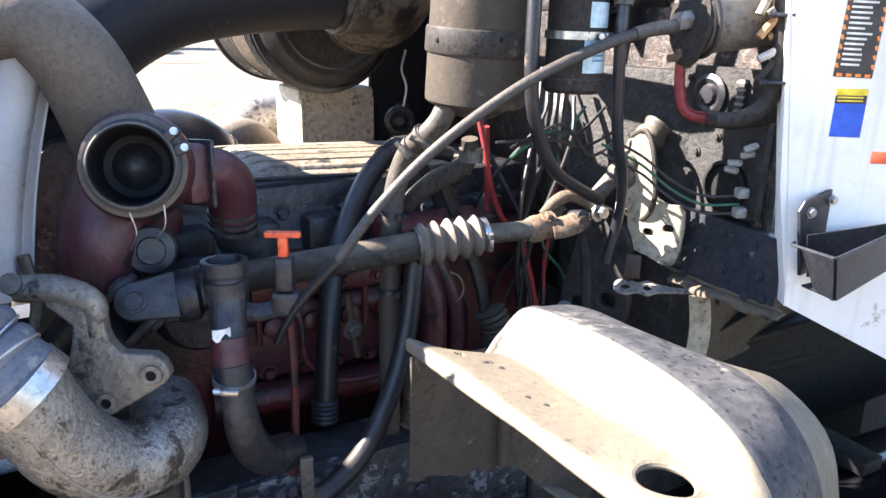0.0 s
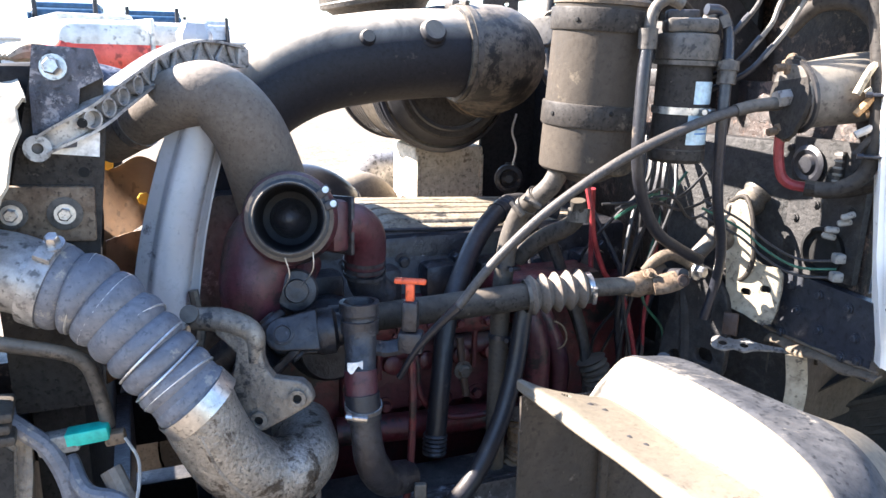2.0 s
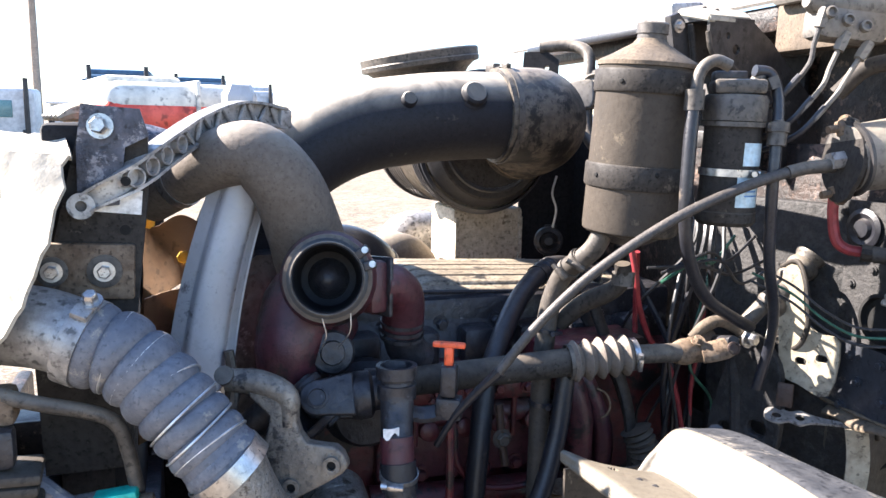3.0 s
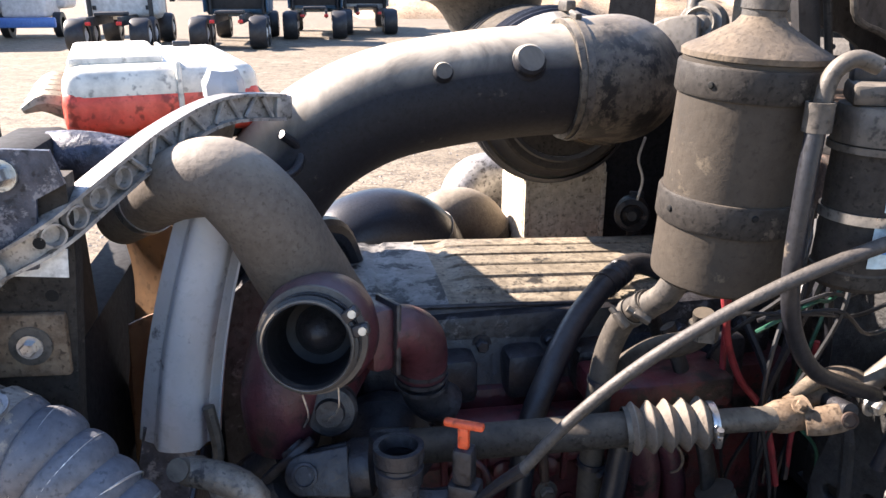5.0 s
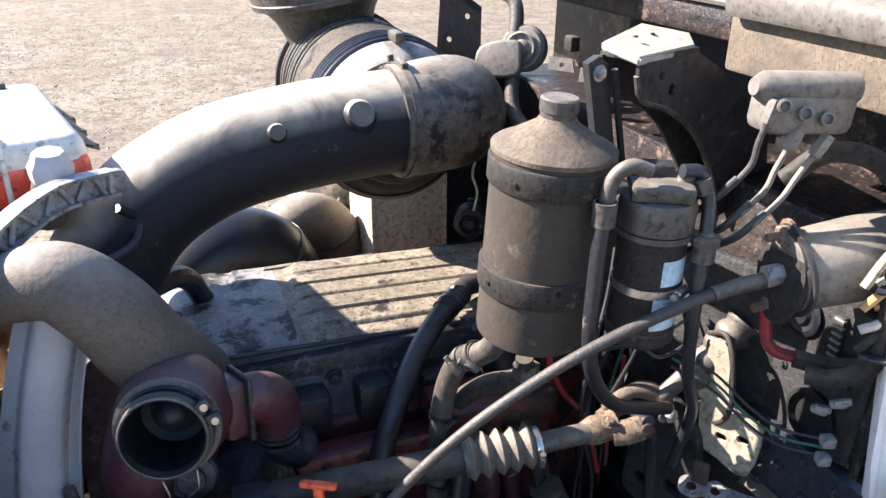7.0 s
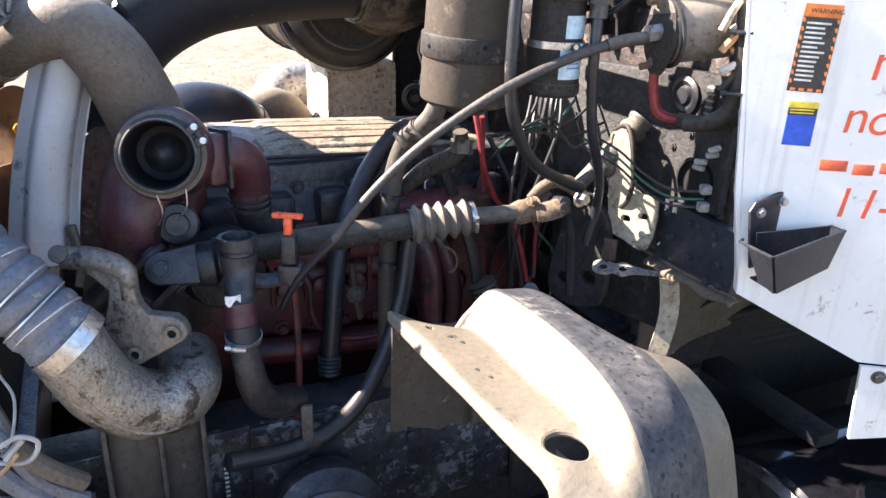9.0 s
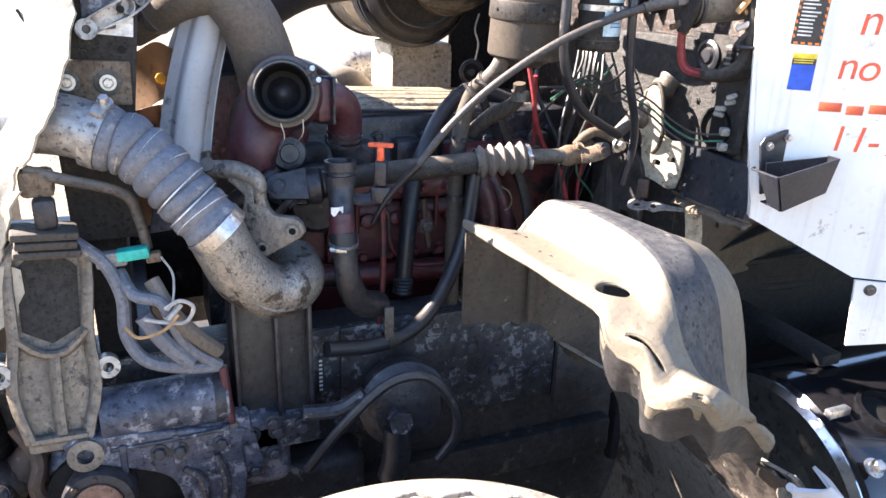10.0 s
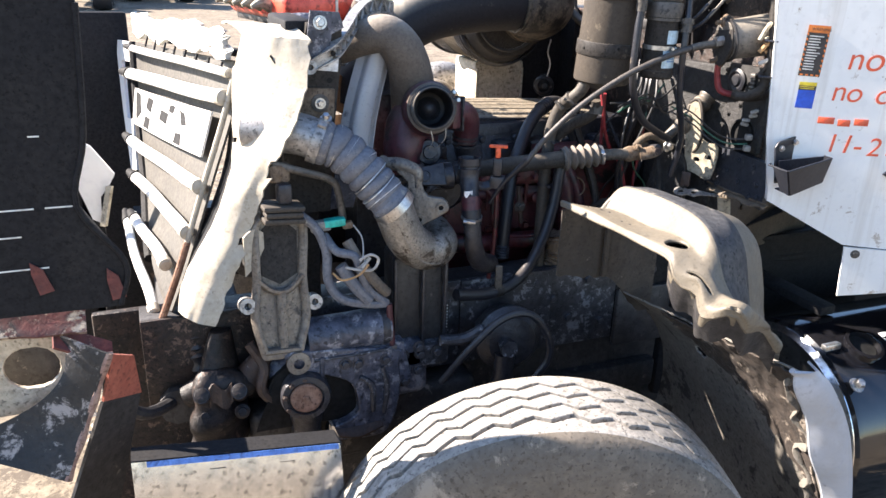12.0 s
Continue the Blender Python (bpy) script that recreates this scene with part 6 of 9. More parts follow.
part("yoke", tube([(0.915, 0.973, 1.438), (0.935, 0.972, 1.44), (0.952, 0.971, 1.442), (0.968, 0.97, 1.444)], [0.018, 0.0235, 0.022, 0.024], 16, 4), "rust_yoke", shaft, "rusty yoke")
part("yoke_arm", tube([(0.955, 0.952, 1.442), (0.975, 0.944, 1.446), (0.995, 0.94, 1.451), (1.014, 0.938, 1.455)], lambda f: 0.0195 - 0.006 * max(0.0, f - 0.7) / 0.3, 16, 5, flat=0.62), "rust_yoke", shaft)
part("yoke_arm", tube([(0.955, 0.988, 1.444), (0.98, 0.994, 1.45), (1.012, 0.994, 1.458)], 0.014, 12, 5, flat=0.6), "rust_yoke", shaft)
part("bearing_cap", revolve([(0, 0), (0.0, 0.0115), (0.004, 0.0115), (0.005, 0.009), (0.003, 0.008), (0.003, 0)], (1.001, 0.9285, 1.4535), (-0.15, -0.96, 0.25), 20), "rust_grime", shaft, "round bearing cap")
part("cross", revolve([(-0.034, 0), (-0.034, 0.011), (0.034, 0.011), (0.034, 0)], (1.008, 0.965, 1.455), (-0.1, -0.96, 0.25), 16), "oily", shaft)
part("pin", bolt_mesh((0.948, 0.957, 1.462), (0, -0.5, 0.9), 0.007, 0.008), "rust_yoke", shaft)
part("upper_yoke", tube([(0.965, 0.995, 1.456), (0.99, 0.99, 1.478), (1.018, 0.985, 1.488), (1.043, 0.975, 1.481), (1.056, 0.962, 1.466), (1.05, 0.955, 1.448)], [0.008, 0.011, 0.012, 0.016, 0.016, 0.01], 14, 6), "cone_dust", shaft, "tan dusty upper yoke")
part("upper_bolt", join(bolt_mesh((1.046, 0.944, 1.463), (0.25, -0.96, 0.0), 0.0115, 0.014), tube([(1.046, 0.96, 1.463), (1.05, 0.928, 1.463)], 0.006, 10, 1)), "steel", shaft)
part("column", tube([(1.05, 0.967, 1.478), (1.071, 0.96, 1.504), (1.095, 0.955, 1.53)], 0.0145, 16, 4), "grey_dust", shaft)
part("column_boot", tube([S(1.07) + vec(0.01, 0.03, 0.04), S(1.12) + vec(0.02, 0.03, 0.09), S(1.16) + vec(0.03, 0.03, 0.13)], lambda f: 0.022 + 0.006 * abs(math.sin(f * 14)), 20, 16), "grey_dust", shaft)
JC, JP = vec(0.306, 1.02, 1.4), vec(-0.1, -0.86, 0.45)
yoke(shaft, JC, S(1) - S(0), JP, 0.055, 0.03, 0.054, "oily")
yoke(shaft, JC, (-0.55, 0.4, -0.72), JP.cross(vec(-0.55, 0.4, -0.72)), 0.046, 0.03, 0.054, "oily")
part("slip_stub", tube([S(-0.02), S(0.06)], [0.03, 0.026], 20, 1), "oily", shaft)
part("input_stub", tube([(0.275, 1.08, 1.39), (0.24, 1.1, 1.36), (0.2, 1.12, 1.32)], 0.026, 16, 3), "oily", shaft)

# long grey cable
t = thing("control_cable", "long dusty grey control cable bowing over the engine", "cable", (0.8, 0.85, 1.45))
part("sheath", tube([(1.036, 0.796, 1.772), (0.985, 0.803, 1.766), (0.9, 0.814, 1.741), (0.79, 0.83, 1.692), (0.68, 0.85, 1.618), (0.6, 0.868, 1.54), (0.545, 0.881, 1.468)], [0.0088, 0.0082, 0.0077, 0.0074, 0.0073, 0.0072, 0.007], 16, 8), "rod", t)
part("ferrule", tube([(1.042, 0.796, 1.7725), (1.0, 0.801, 1.769), (0.965, 0.805, 1.7615)], [0.0106, 0.0101, 0.0098], 16, 4), "grey_dust", t)
part("tail", tube([(0.547, 0.88, 1.47), (0.522, 0.905, 1.432), (0.495, 0.93, 1.385), (0.475, 0.95, 1.335)], [0.0085, 0.007, 0.0055, 0.005], 10, 5), "black_rubber", t)

# hoses beside the engine
t = thing("coolant_hose", "blue black rubber hose running down past the steering shaft", "hose", (0.6, 1.1, 1.1))
part("hose", tube([(0.97, 1.33, 1.5), (0.9, 1.342, 1.526), (0.86, 1.33, 1.531), (0.831, 1.30, 1.53), (0.78, 1.26, 1.517), (0.724, 1.215, 1.482), (0.672, 1.165, 1.43), (0.63, 1.13, 1.355), (0.607, 1.1, 1.25), (0.588, 1.08, 1.11)], 0.0195, 20, 8), "black_rubber", t)
part("sleeve", tube([(0.845, 1.315, 1.53), (0.831, 1.30, 1.53), (0.795, 1.273, 1.521)], lambda f: 0.0205 + 0.003 * abs(math.sin(f * 20)), 20, 8), "black_rubber", t, "ribbed sleeve")
part("spring_end", tube([(0.592, 1.085, 1.15), (0.588, 1.08, 1.11)], lambda f: 0.021 + 0.003 * abs(math.sin(f * 16)), 16, 10), "oily", t)
t = thing("drain_hose", "brown dusty hose clipped to the canister outlet", "hose", (0.7, 1.04, 1.07))
part("hose", tube([(0.742, 1.0, 1.61), (0.73, 1.04, 1.575), (0.715, 1.055, 1.52), (0.704, 1.05, 1.454), (0.7, 1.05, 1.357), (0.694, 1.04, 1.239), (0.684, 1.02, 1.075)], 0.0175, 18, 8), "kick_brown", t)
part("clamp", clamp_mesh((0.74, 1.005, 1.606), (0.2, -0.6, 0.8), 0.018, 0.01, (-0.3, -0.9, 0.2)), "grey_dust", t)
part("clamp", clamp_mesh((0.733, 1.03, 1.585), (0.2, -0.7, 0.7), 0.018, 0.01, (-0.6, -0.8, 0.2)), "grey_dust", t)
part("tie", clamp_mesh((0.706, 1.05, 1.475), (0.15, 0, 1), 0.018, 0.006, (0.6, -0.8, 0)), "black_plastic", t)
part("tie", clamp_mesh((0.7, 1.048, 1.345), (0.05, 0, 1), 0.019, 0.008, (0.6, -0.8, 0)), "black_plastic", t)
for k in range(9):
    part("print_mark", block((0.002, 0.001, 0.006), basis((0.6965 - 0.0006 * k, 1.0307 - 0.0012 * k, 1.31 - 0.018 * k), (1, 0, 0), (0, 0, 1)), 0), "print", t)
t = thing("lower_hose", "black hose sweeping down along the frame", "hose", (0.6, 0.95, 1.08))
part("hose", tube([(0.735, 1.02, 1.42), (0.727, 1.015, 1.379), (0.711, 1.005, 1.295), (0.675, 0.985, 1.205), (0.61, 0.955, 1.12), (0.54, 0.93, 1.085), (0.46, 0.915, 1.078), (0.36, 0.89, 1.1)], 0.0165, 18, 8), "black_rubber", t)
part("tie", clamp_mesh((0.505, 0.923, 1.08), (1, 0.2, 0.05), 0.0175, 0.02), "dusty_black", t)
part("tie_strap", block((0.02, 0.012, 0.09), basis((0.5, 0.915, 1.115), (0.95, -0.3, 0), (0.1, 0, 1)), 0.003), "grey_dust", t)
t = thing("hose_elbow_fitting", "dusty dark hose elbow under the canister", "fitting", (0.81, 0.99, 1.5))
part("elbow", tube([(0.806, 0.98, 1.6), (0.81, 0.985, 1.572), (0.8, 1.0, 1.55), (0.77, 1.04, 1.52), (0.74, 1.07, 1.48)], [0.013, 0.015, 0.017, 0.016, 0.016], 14, 6), "dusty_black", t)
part("hex", revolve([(-0.012, 0), (-0.012, 0.02), (0.012, 0.02), (0.012, 0)], (0.812, 0.985, 1.573), (0.1, 0.1, 1), 6), "grey_dust", t)
for k, (pts, r) in enumerate([([(0.85, 1.15, 1.5), (0.88, 1.12, 1.4), (0.9, 1.08, 1.3), (0.905, 1.05, 1.15)], 0.02), ([(0.83, 1.2, 1.53), (0.87, 1.2, 1.45), (0.92, 1.15, 1.33), (0.94, 1.1, 1.2)], 0.017)]):
    single("ribbon_harness", tube(pts, r, 14, 6, flat=0.5), "dusty_black", "flat dusty wiring sleeve behind the steering shaft", "wiring")

# filler tube and dipstick
t = thing("oil_filler_tube", "dark oil filler tube with a collar and a red band", "filler tube", (0.42, 0.93, 1.12))
part("tube", tube([(0.412, 0.955, 1.44), (0.41, 0.945, 1.4), (0.402, 0.915, 1.345), (0.404, 0.9, 1.29), (0.412, 0.9, 1.23), (0.44, 0.92, 1.18), (0.49, 0.96, 1.15)], [0.026, 0.024, 0.022, 0.023, 0.026, 0.028, 0.028], 24, 8), "oily", t)
part("collar", revolve([(-0.03, 0.024), (-0.03, 0.029), (-0.008, 0.03), (-0.006, 0.026), (0.0, 0.026), (0.002, 0.031), (0.02, 0.031), (0.02, 0.024), (0.004, 0.022)], (0.4125, 0.957, 1.447), (0.0, 0.05, 1), 32), "oily", t)
part("bare_patch", tube([(0.4035, 0.922, 1.37), (0.4025, 0.912, 1.334)], 0.0248, 24, 1), "red_iron", t, "red painted band")
part("white_chip", sheet(lambda u, v: (0.38 + 0.022 * u, 0.9045 + 0.0035 * (2 * u - 1) ** 2, 1.39 - (0.012 + 0.006 * math.sin(u * 7)) * v), 6, 3, 0.002), "label_white", t, "torn white label scrap")
part("clamp", clamp_mesh((0.403, 0.906, 1.318), (0.0, -0.2, 1), 0.027, 0.009, (-0.4, -0.9, 0)), "steel", t)
part("sleeve", tube([(0.4025, 0.911, 1.336), (0.4035, 0.902, 1.296)], 0.0265, 24, 1), "black_rubber", t)
t = thing("dipstick", "dipstick with an orange tee handle", "dipstick", (0.5, 0.95, 1.13))
part("handle", join(block((0.05, 0.011, 0.009), basis((0.49, 0.943, 1.496), (0.88, -0.47, 0), (0, 0, 1)), 0.003), block((0.014, 0.011, 0.03), basis((0.49, 0.943, 1.478), (0.88, -0.47, 0), (0, 0, 1)), 0.003)), "orange", t, "orange tee handle")
part("head", block((0.026, 0.026, 0.05), basis((0.491, 0.944, 1.44), (0.88, -0.47, 0), (0, 0, 1)), 0.006), "oily", t)
part("bracket", block((0.04, 0.03, 0.035), basis((0.493, 0.946, 1.396), (0.88, -0.47, 0), (0, 0, 1)), 0.005), "oily", t)
part("tube", tube([(0.494, 0.948, 1.39), (0.5, 0.955, 1.3), (0.5, 0.96, 1.2), (0.495, 0.97, 1.1)], 0.0065, 10, 4), "red_dark", t)
part("arm", tube([(0.485, 0.95, 1.39), (0.455, 0.955, 1.385), (0.425, 0.95, 1.395)], 0.014, 8, 4, flat=0.6), "oily", t)

# convoluted hose and cast elbow
t = thing("charge_hose", "grey convoluted charge hose with wire rings", "hose", (0.07, 0.88, 1.33))
C0, C1 = vec(-0.004, 0.92, 1.545), vec(0.158, 0.845, 1.395)
CP = [C0, vec(0.045, 0.905, 1.525), vec(0.095, 0.88, 1.475), vec(0.13, 0.86, 1.43), C1]
part("hose", tube(CP, lambda f: 0.048 - 0.003 * f + 0.0075 * (abs(math.sin(f * math.pi * 7.5 + 0.3 * math.sin(f * 9))) ** 0.6), 36, 22), "grey_hose", t)
hp = catmull(CP, 22)
for k, f in enumerate((0.2, 0.33, 0.47, 0.61, 0.74, 0.86)):
    i = int(f * (len(hp) - 1))
    d = (hp[i + 1] - hp[i - 1]).normalized()
    d = (d + vec(0.12 * math.sin(k * 2.3), 0.1 * math.cos(k * 1.7), 0.08)).normalized()
    x = d.orthogonal().normalized()
    y = d.cross(x)
    ring = [hp[i] + (x * math.cos(a) + y * math.sin(a)) * (0.0535 - 0.002 * f) for a in (2 * math.pi * j / 36 for j in range(37))]
    part("wire_ring", tube(ring, 0.0016, 6, 1, caps=False), "wire_steel", t, "bright steel wire ring")
part("upper_clamp", clamp_mesh((-0.006, 0.921, 1.546), (0.75, -0.25, -0.3), 0.055, 0.024, (-0.2, -0.5, 0.9)), "alu", t)
part("clamp_bolt", bolt_mesh((0.01, 0.892, 1.603), (-0.1, -0.5, 0.8), 0.009, 0.012), "steel", t)
part("lower_clamp", clamp_mesh(C1 + vec(0.004, -0.002, -0.006), (0.62, -0.12, -0.75), 0.0525, 0.024, (0.3, 0.9, 0.1)), "steel", t)
HD1 = (C1 - CP[3]).normalized()
part("end_cuff", tube([C1 - HD1 * 0.022, C1 + HD1 * 0.012], [0.0495, 0.0518], 32, 1), "grey_hose", t)
t = thing("cooler_outlet_pipe", "dull aluminium cooler outlet pipe", "pipe", (-0.08, 0.93, 1.5))
part("pipe", tube([(-0.16, 0.99, 1.568), (-0.1, 0.958, 1.566), (-0.05, 0.941, 1.56), (-0.005, 0.921, 1.547)], [0.052, 0.052, 0.051, 0.049], 32, 6), "alu", t)
t = thing("cast_elbow", "pitted cast aluminium charge air elbow", "elbow", (0.26, 0.88, 1.2))
part("casting", tube([(0.158, 0.845, 1.395), (0.173, 0.845, 1.353), (0.2, 0.853, 1.298), (0.245, 0.868, 1.256), (0.289, 0.883, 1.248), (0.317, 0.918, 1.253), (0.322, 0.98, 1.262)], [0.05, 0.05, 0.0515, 0.052, 0.051, 0.048, 0.047], 36, 9), "cast_alu", t)
part("seam", tube([(0.16, 0.797, 1.365), (0.184, 0.802, 1.302), (0.23, 0.817, 1.244), (0.285, 0.834, 1.226), (0.318, 0.872, 1.236)], 0.0035, 8, 7), "cast_alu", t)

# Y bracket
t = thing("forked_bracket", "grey cast fork bracket with two bolt holes", "bracket", (0.25, 0.92, 1.33))
yb = basis((0.248, 0.915, 1.40), (0.93, -0.36, 0.0), (-0.36, -0.92, 0.15))
part("casting", plate(rounded([(-0.05, 0.082), (-0.012, 0.074), (0.012, 0.052), (0.014, 0.018), (0.03, -0.01), (0.068, -0.014), (0.084, -0.034), (0.078, -0.05), (0.03, -0.078), (0.008, -0.088), (-0.014, -0.076), (-0.03, -0.05), (-0.03, -0.015), (-0.022, 0.025), (-0.05, 0.05)], 2), 0.026, yb, [(0.01, -0.07, 0.0065), (0.064, -0.038, 0.0055)], bevel=0.003), "mount_alu", t)
part("arm", tube([yb @ vec(-0.085, 0.07, 0.012), yb @ vec(-0.04, 0.068, 0.014), yb @ vec(0.0, 0.05, 0.016), yb @ vec(0.002, 0.01, 0.018)], [0.016, 0.018, 0.016, 0.01], 16, 5), "mount_alu", t)
for x, y in ((0.01, -0.07), (0.064, -0.038)):
    part("bolt_boss", revolve([(0.02, 0.0065), (0.02, 0.0125), (0.032, 0.012), (0.032, 0.0065)], yb @ vec(x, y, 0), yb.to_3x3() @ vec(0, 0, 1), 20, closed=True), "mount_alu", t)
    part("bore", revolve([(0.026, 0), (0.026, 0.0066)], yb @ vec(x, y, 0), yb.to_3x3() @ vec(0, 0, 1), 16), "shade_seam_black", t)
part("pivot", tube([yb @ vec(-0.085, 0.06, -0.02), yb @ vec(-0.085, 0.08, 0.03)], 0.013, 14, 1), "grey_dust", t)


# ---- radiator, tank and front end ----
rad = thing("radiator", "black radiator with a bolted side channel", "radiator", (0.0, 1.45, 0.95))
part("core", block((0.07, 0.9, 0.94), Matrix.Translation((-0.02, 1.47, 1.07)), 0.004), "panel_black", rad)
# added block above the core: stops a sun streak on the wheel apron
part("end_tank", block((0.07, 0.24, 0.28), Matrix.Translation((-0.02, 1.14, 1.675)), 0.01), "panel_black", rad, "added black block keeping sun off the wheel apron")
part("side_channel", plate([(-0.07, -0.28), (0.04, -0.28), (0.05, -0.1), (0.075, 0.1), (0.078, 0.185), (-0.005, 0.19), (-0.04, 0.05), (-0.075, -0.1)], 0.03, basis((0.0, 1.025, 1.62), (1, 0, 0), (0, -1, 0))), "dusty_black", rad, "dusty black side channel")
part("pad", block((0.13, 0.012, 0.075), basis((-0.01, 0.992, 1.622), (1, 0, -0.05), (0, 0, 1)), 0.004), "rust_yoke", rad, "dusty clamp pad")
for x, z, r in ((0.018, 1.622, 0.017), (-0.045, 1.624, 0.015)):
    part("washer", revolve([(0, 0), (0, r * 1.3), (0.004, r * 1.3), (0.005, r), (0.005, 0)], (x, 0.987, z), (0, -1, 0.05), 24), "grey_dust", rad)
    part("bolt", bolt_mesh((x, 0.982, z), (0, -1, 0.05), 0.009, 0.009), "steel", rad)
part("top_bracket", plate([(-0.03, -0.06), (0.02, -0.055), (0.03, 0.02), (0.06, 0.035), (0.05, 0.07), (-0.02, 0.075), (-0.028, 0.02)], 0.006, basis((0.02, 0.99, 1.765), (1, 0, 0), (0, -1, 0)), [(0.0, -0.035, 0.007, 0.002)]), "blue_iron", rad, "bent blue black bracket")
part("bracket_bolt", bolt_mesh((0.022, 0.982, 1.812), (-0.1, -1, 0.1), 0.011, 0.018), "steel", rad)
part("sticker", block((0.075, 0.002, 0.032), basis((0.03, 0.9935, 1.715), (1, 0, -0.1), (0, 0, 1)), 0), "label_white", rad, "torn pale sticker")
part("hole", revolve([(0, 0), (0, 0.007)], (0.045, 0.9945, 1.675), (0, -1, 0), 14), "shade_seam_black", rad)

arm = thing("fan_guard_arm", "cast aluminium arm with pockets and triangular windows", "arm", (0.14, 1.15, 1.7))
AP = [vec(-0.006, 0.985, 1.709), vec(0.05, 0.985, 1.742), vec(0.098, 1.04, 1.778), vec(0.155, 1.135, 1.815), vec(0.22, 1.22, 1.836), vec(0.302, 1.30, 1.826)]
ap = catmull(AP, 8)


def arm_frame(f):
    i = min(len(ap) - 2, max(1, int(f * (len(ap) - 1))))
    return basis(ap[i], ap[i + 1] - ap[i - 1], (0, 0, 1))


def arm_strip(h0, h1, d0, d1):
    """A bar along the arm between two heights and two depths across it."""
    bm = bmesh.new()
    rows = []
    for k in range(33):
        m = arm_frame(k / 32)
        s = 0.75 + 0.35 * min(1, k / 10)
        rows.append([bm.verts.new(m @ vec(0, d, h * s)) for d, h in ((d0, h0), (d1, h0), (d1, h1), (d0, h1))])
    for a, b in zip(rows, rows[1:]):
        for i in range(4):
            bm.faces.new((a[i], a[(i + 1) % 4], b[(i + 1) % 4], b[i]))
    bm.faces.new(rows[0][::-1])
    bm.faces.new(rows[-1])
    return bm


part("top_flange", arm_strip(0.013, 0.017, -0.013, 0.013), "alu", arm)
part("bottom_flange", arm_strip(-0.017, -0.013, -0.013, 0.013), "alu", arm)
part("web", arm_strip(-0.013, 0.013, -0.001, 0.003), "alu", arm)
for k in range(9):
    f = 0.5 + 0.055 * k
    m = arm_frame(f)
    s = 0.0135 if k % 2 else -0.0135
    part("strut", tube([m @ vec(-0.009, -0.006, -s), m @ vec(0.009, -0.006, s)], 0.0035, 6, 1), "alu", arm)
for f in (0.24, 0.31, 0.38, 0.45):
    m = arm_frame(f)
    part("pocket", revolve([(0.0, 0.0135), (0.012, 0.0135), (0.012, 0.011), (0.001, 0.0095), (0.001, 0)], m @ vec(0, 0.0, 0), m.to_3x3() @ vec(0, -1, 0), 20), "alu", arm)
part("eye", revolve([(-0.012, 0.007), (-0.012, 0.017), (0.012, 0.017), (0.012, 0.007)], AP[0], (0.1, -1, 0.1), 24, closed=True), "alu", arm)
part("eye_bolt", bolt_mesh(AP[0] + vec(0, 0.002, 0), (0.1, -1, 0.1), 0.01, 0.006), "grey_dust", arm)
part("bolt_hole", revolve([(0, 0), (0, 0.0065)], AP[1] + vec(0, -0.0135, 0), (0.0, -1, 0), 14), "shade_seam_black", arm)
part("end_lug", block((0.03, 0.02, 0.034), arm_frame(0.99), 0.004), "alu", arm)
single("tether_loop", tube([(0.29, 1.28, 1.79), (0.315, 1.3, 1.76), (0.3, 1.26, 1.735), (0.23, 1.2, 1.73), (0.17, 1.15, 1.74)], 0.007, 10, 8), "black_rubber", "thin black tether looped under the arm", "cable")

tank = thing("coolant_tank", "milky coolant tank half full of red coolant", "coolant tank", (0.08, 1.55, 1.79))
TM = basis((0.035, 1.56, 1.85), (0.973, 0.23, 0.0), (0, 0, 1))
part("body", block((0.27, 0.42, 0.07), TM @ Matrix.Translation((0.04, -0.04, 0.0)), 0.028, segments=4), "coolant_tank", tank)
part("coolant_band", block((0.274, 0.424, 0.075), TM @ Matrix.Translation((0.04, -0.04, -0.028)), 0.024, segments=4), "coolant", tank, "red coolant showing through")
part("seam", block((0.008, 0.432, 0.1), TM @ Matrix.Translation((0.06, -0.04, -0.01)), 0.003), "coolant_tank", tank)
part("top_step", block((0.13, 0.34, 0.018), TM @ Matrix.Translation((-0.02, -0.03, 0.037)), 0.008), "coolant_tank", tank)
cap = part("cap", revolve([(0, 0), (0.0, 0.028), (0.02, 0.03), (0.03, 0.024), (0.04, 0.02), (0.04, 0)], vec(0.216, 1.28, 1.845), (0.05, -0.15, 1), 8), "shroud", tank, "grey faceted cap")
part("filler_neck", tube([vec(0.19, 1.33, 1.77), vec(0.216, 1.281, 1.85)], 0.024, 16, 1), "coolant_hose", tank)
part("strap", block((0.03, 0.012, 0.012), TM @ Matrix.Translation((0.1, 0.12, 0.038)), 0.002), "black_plastic", tank)
part("bracket", block((0.24, 0.36, 0.02), TM @ Matrix.Translation((0.04, -0.03, -0.072)), 0.004), "frame_black", tank)
part("stay", block((0.05, 0.03, 0.4), TM @ Matrix.Translation((0.02, 0.0, -0.27)), 0.004), "frame_black", tank)
for k in range(3):
    p = TM @ vec(0.17, -0.06 + 0.1 * k, -0.03)
    bm = sheet(lambda u, v: p + vec(0.05 * u, -0.02 + (0.055 * v - 0.02) * (1 - u) + 0.02 * u, 0.03 * (1 - u) * math.sin(v * 3.1) + 0.006 * math.sin(u * 5)), 8, 6, 0.012)
    single("foam_tab", bm, "bracket_cream", "torn yellowed foam tab by the tank", "foam", "torn foam by the tank")
for k in range(5):
    p = TM @ vec(-0.09, -0.15 + 0.07 * k, -0.03)
    single("foam_tab", tube([p, p + vec(-0.03, -0.015, 0.012), p + vec(-0.06, -0.02, 0.0)], [0.02, 0.017, 0.006], 8, 3), "bracket_cream", "torn yellowed foam lump by the tank", "foam", "torn foam by the tank")
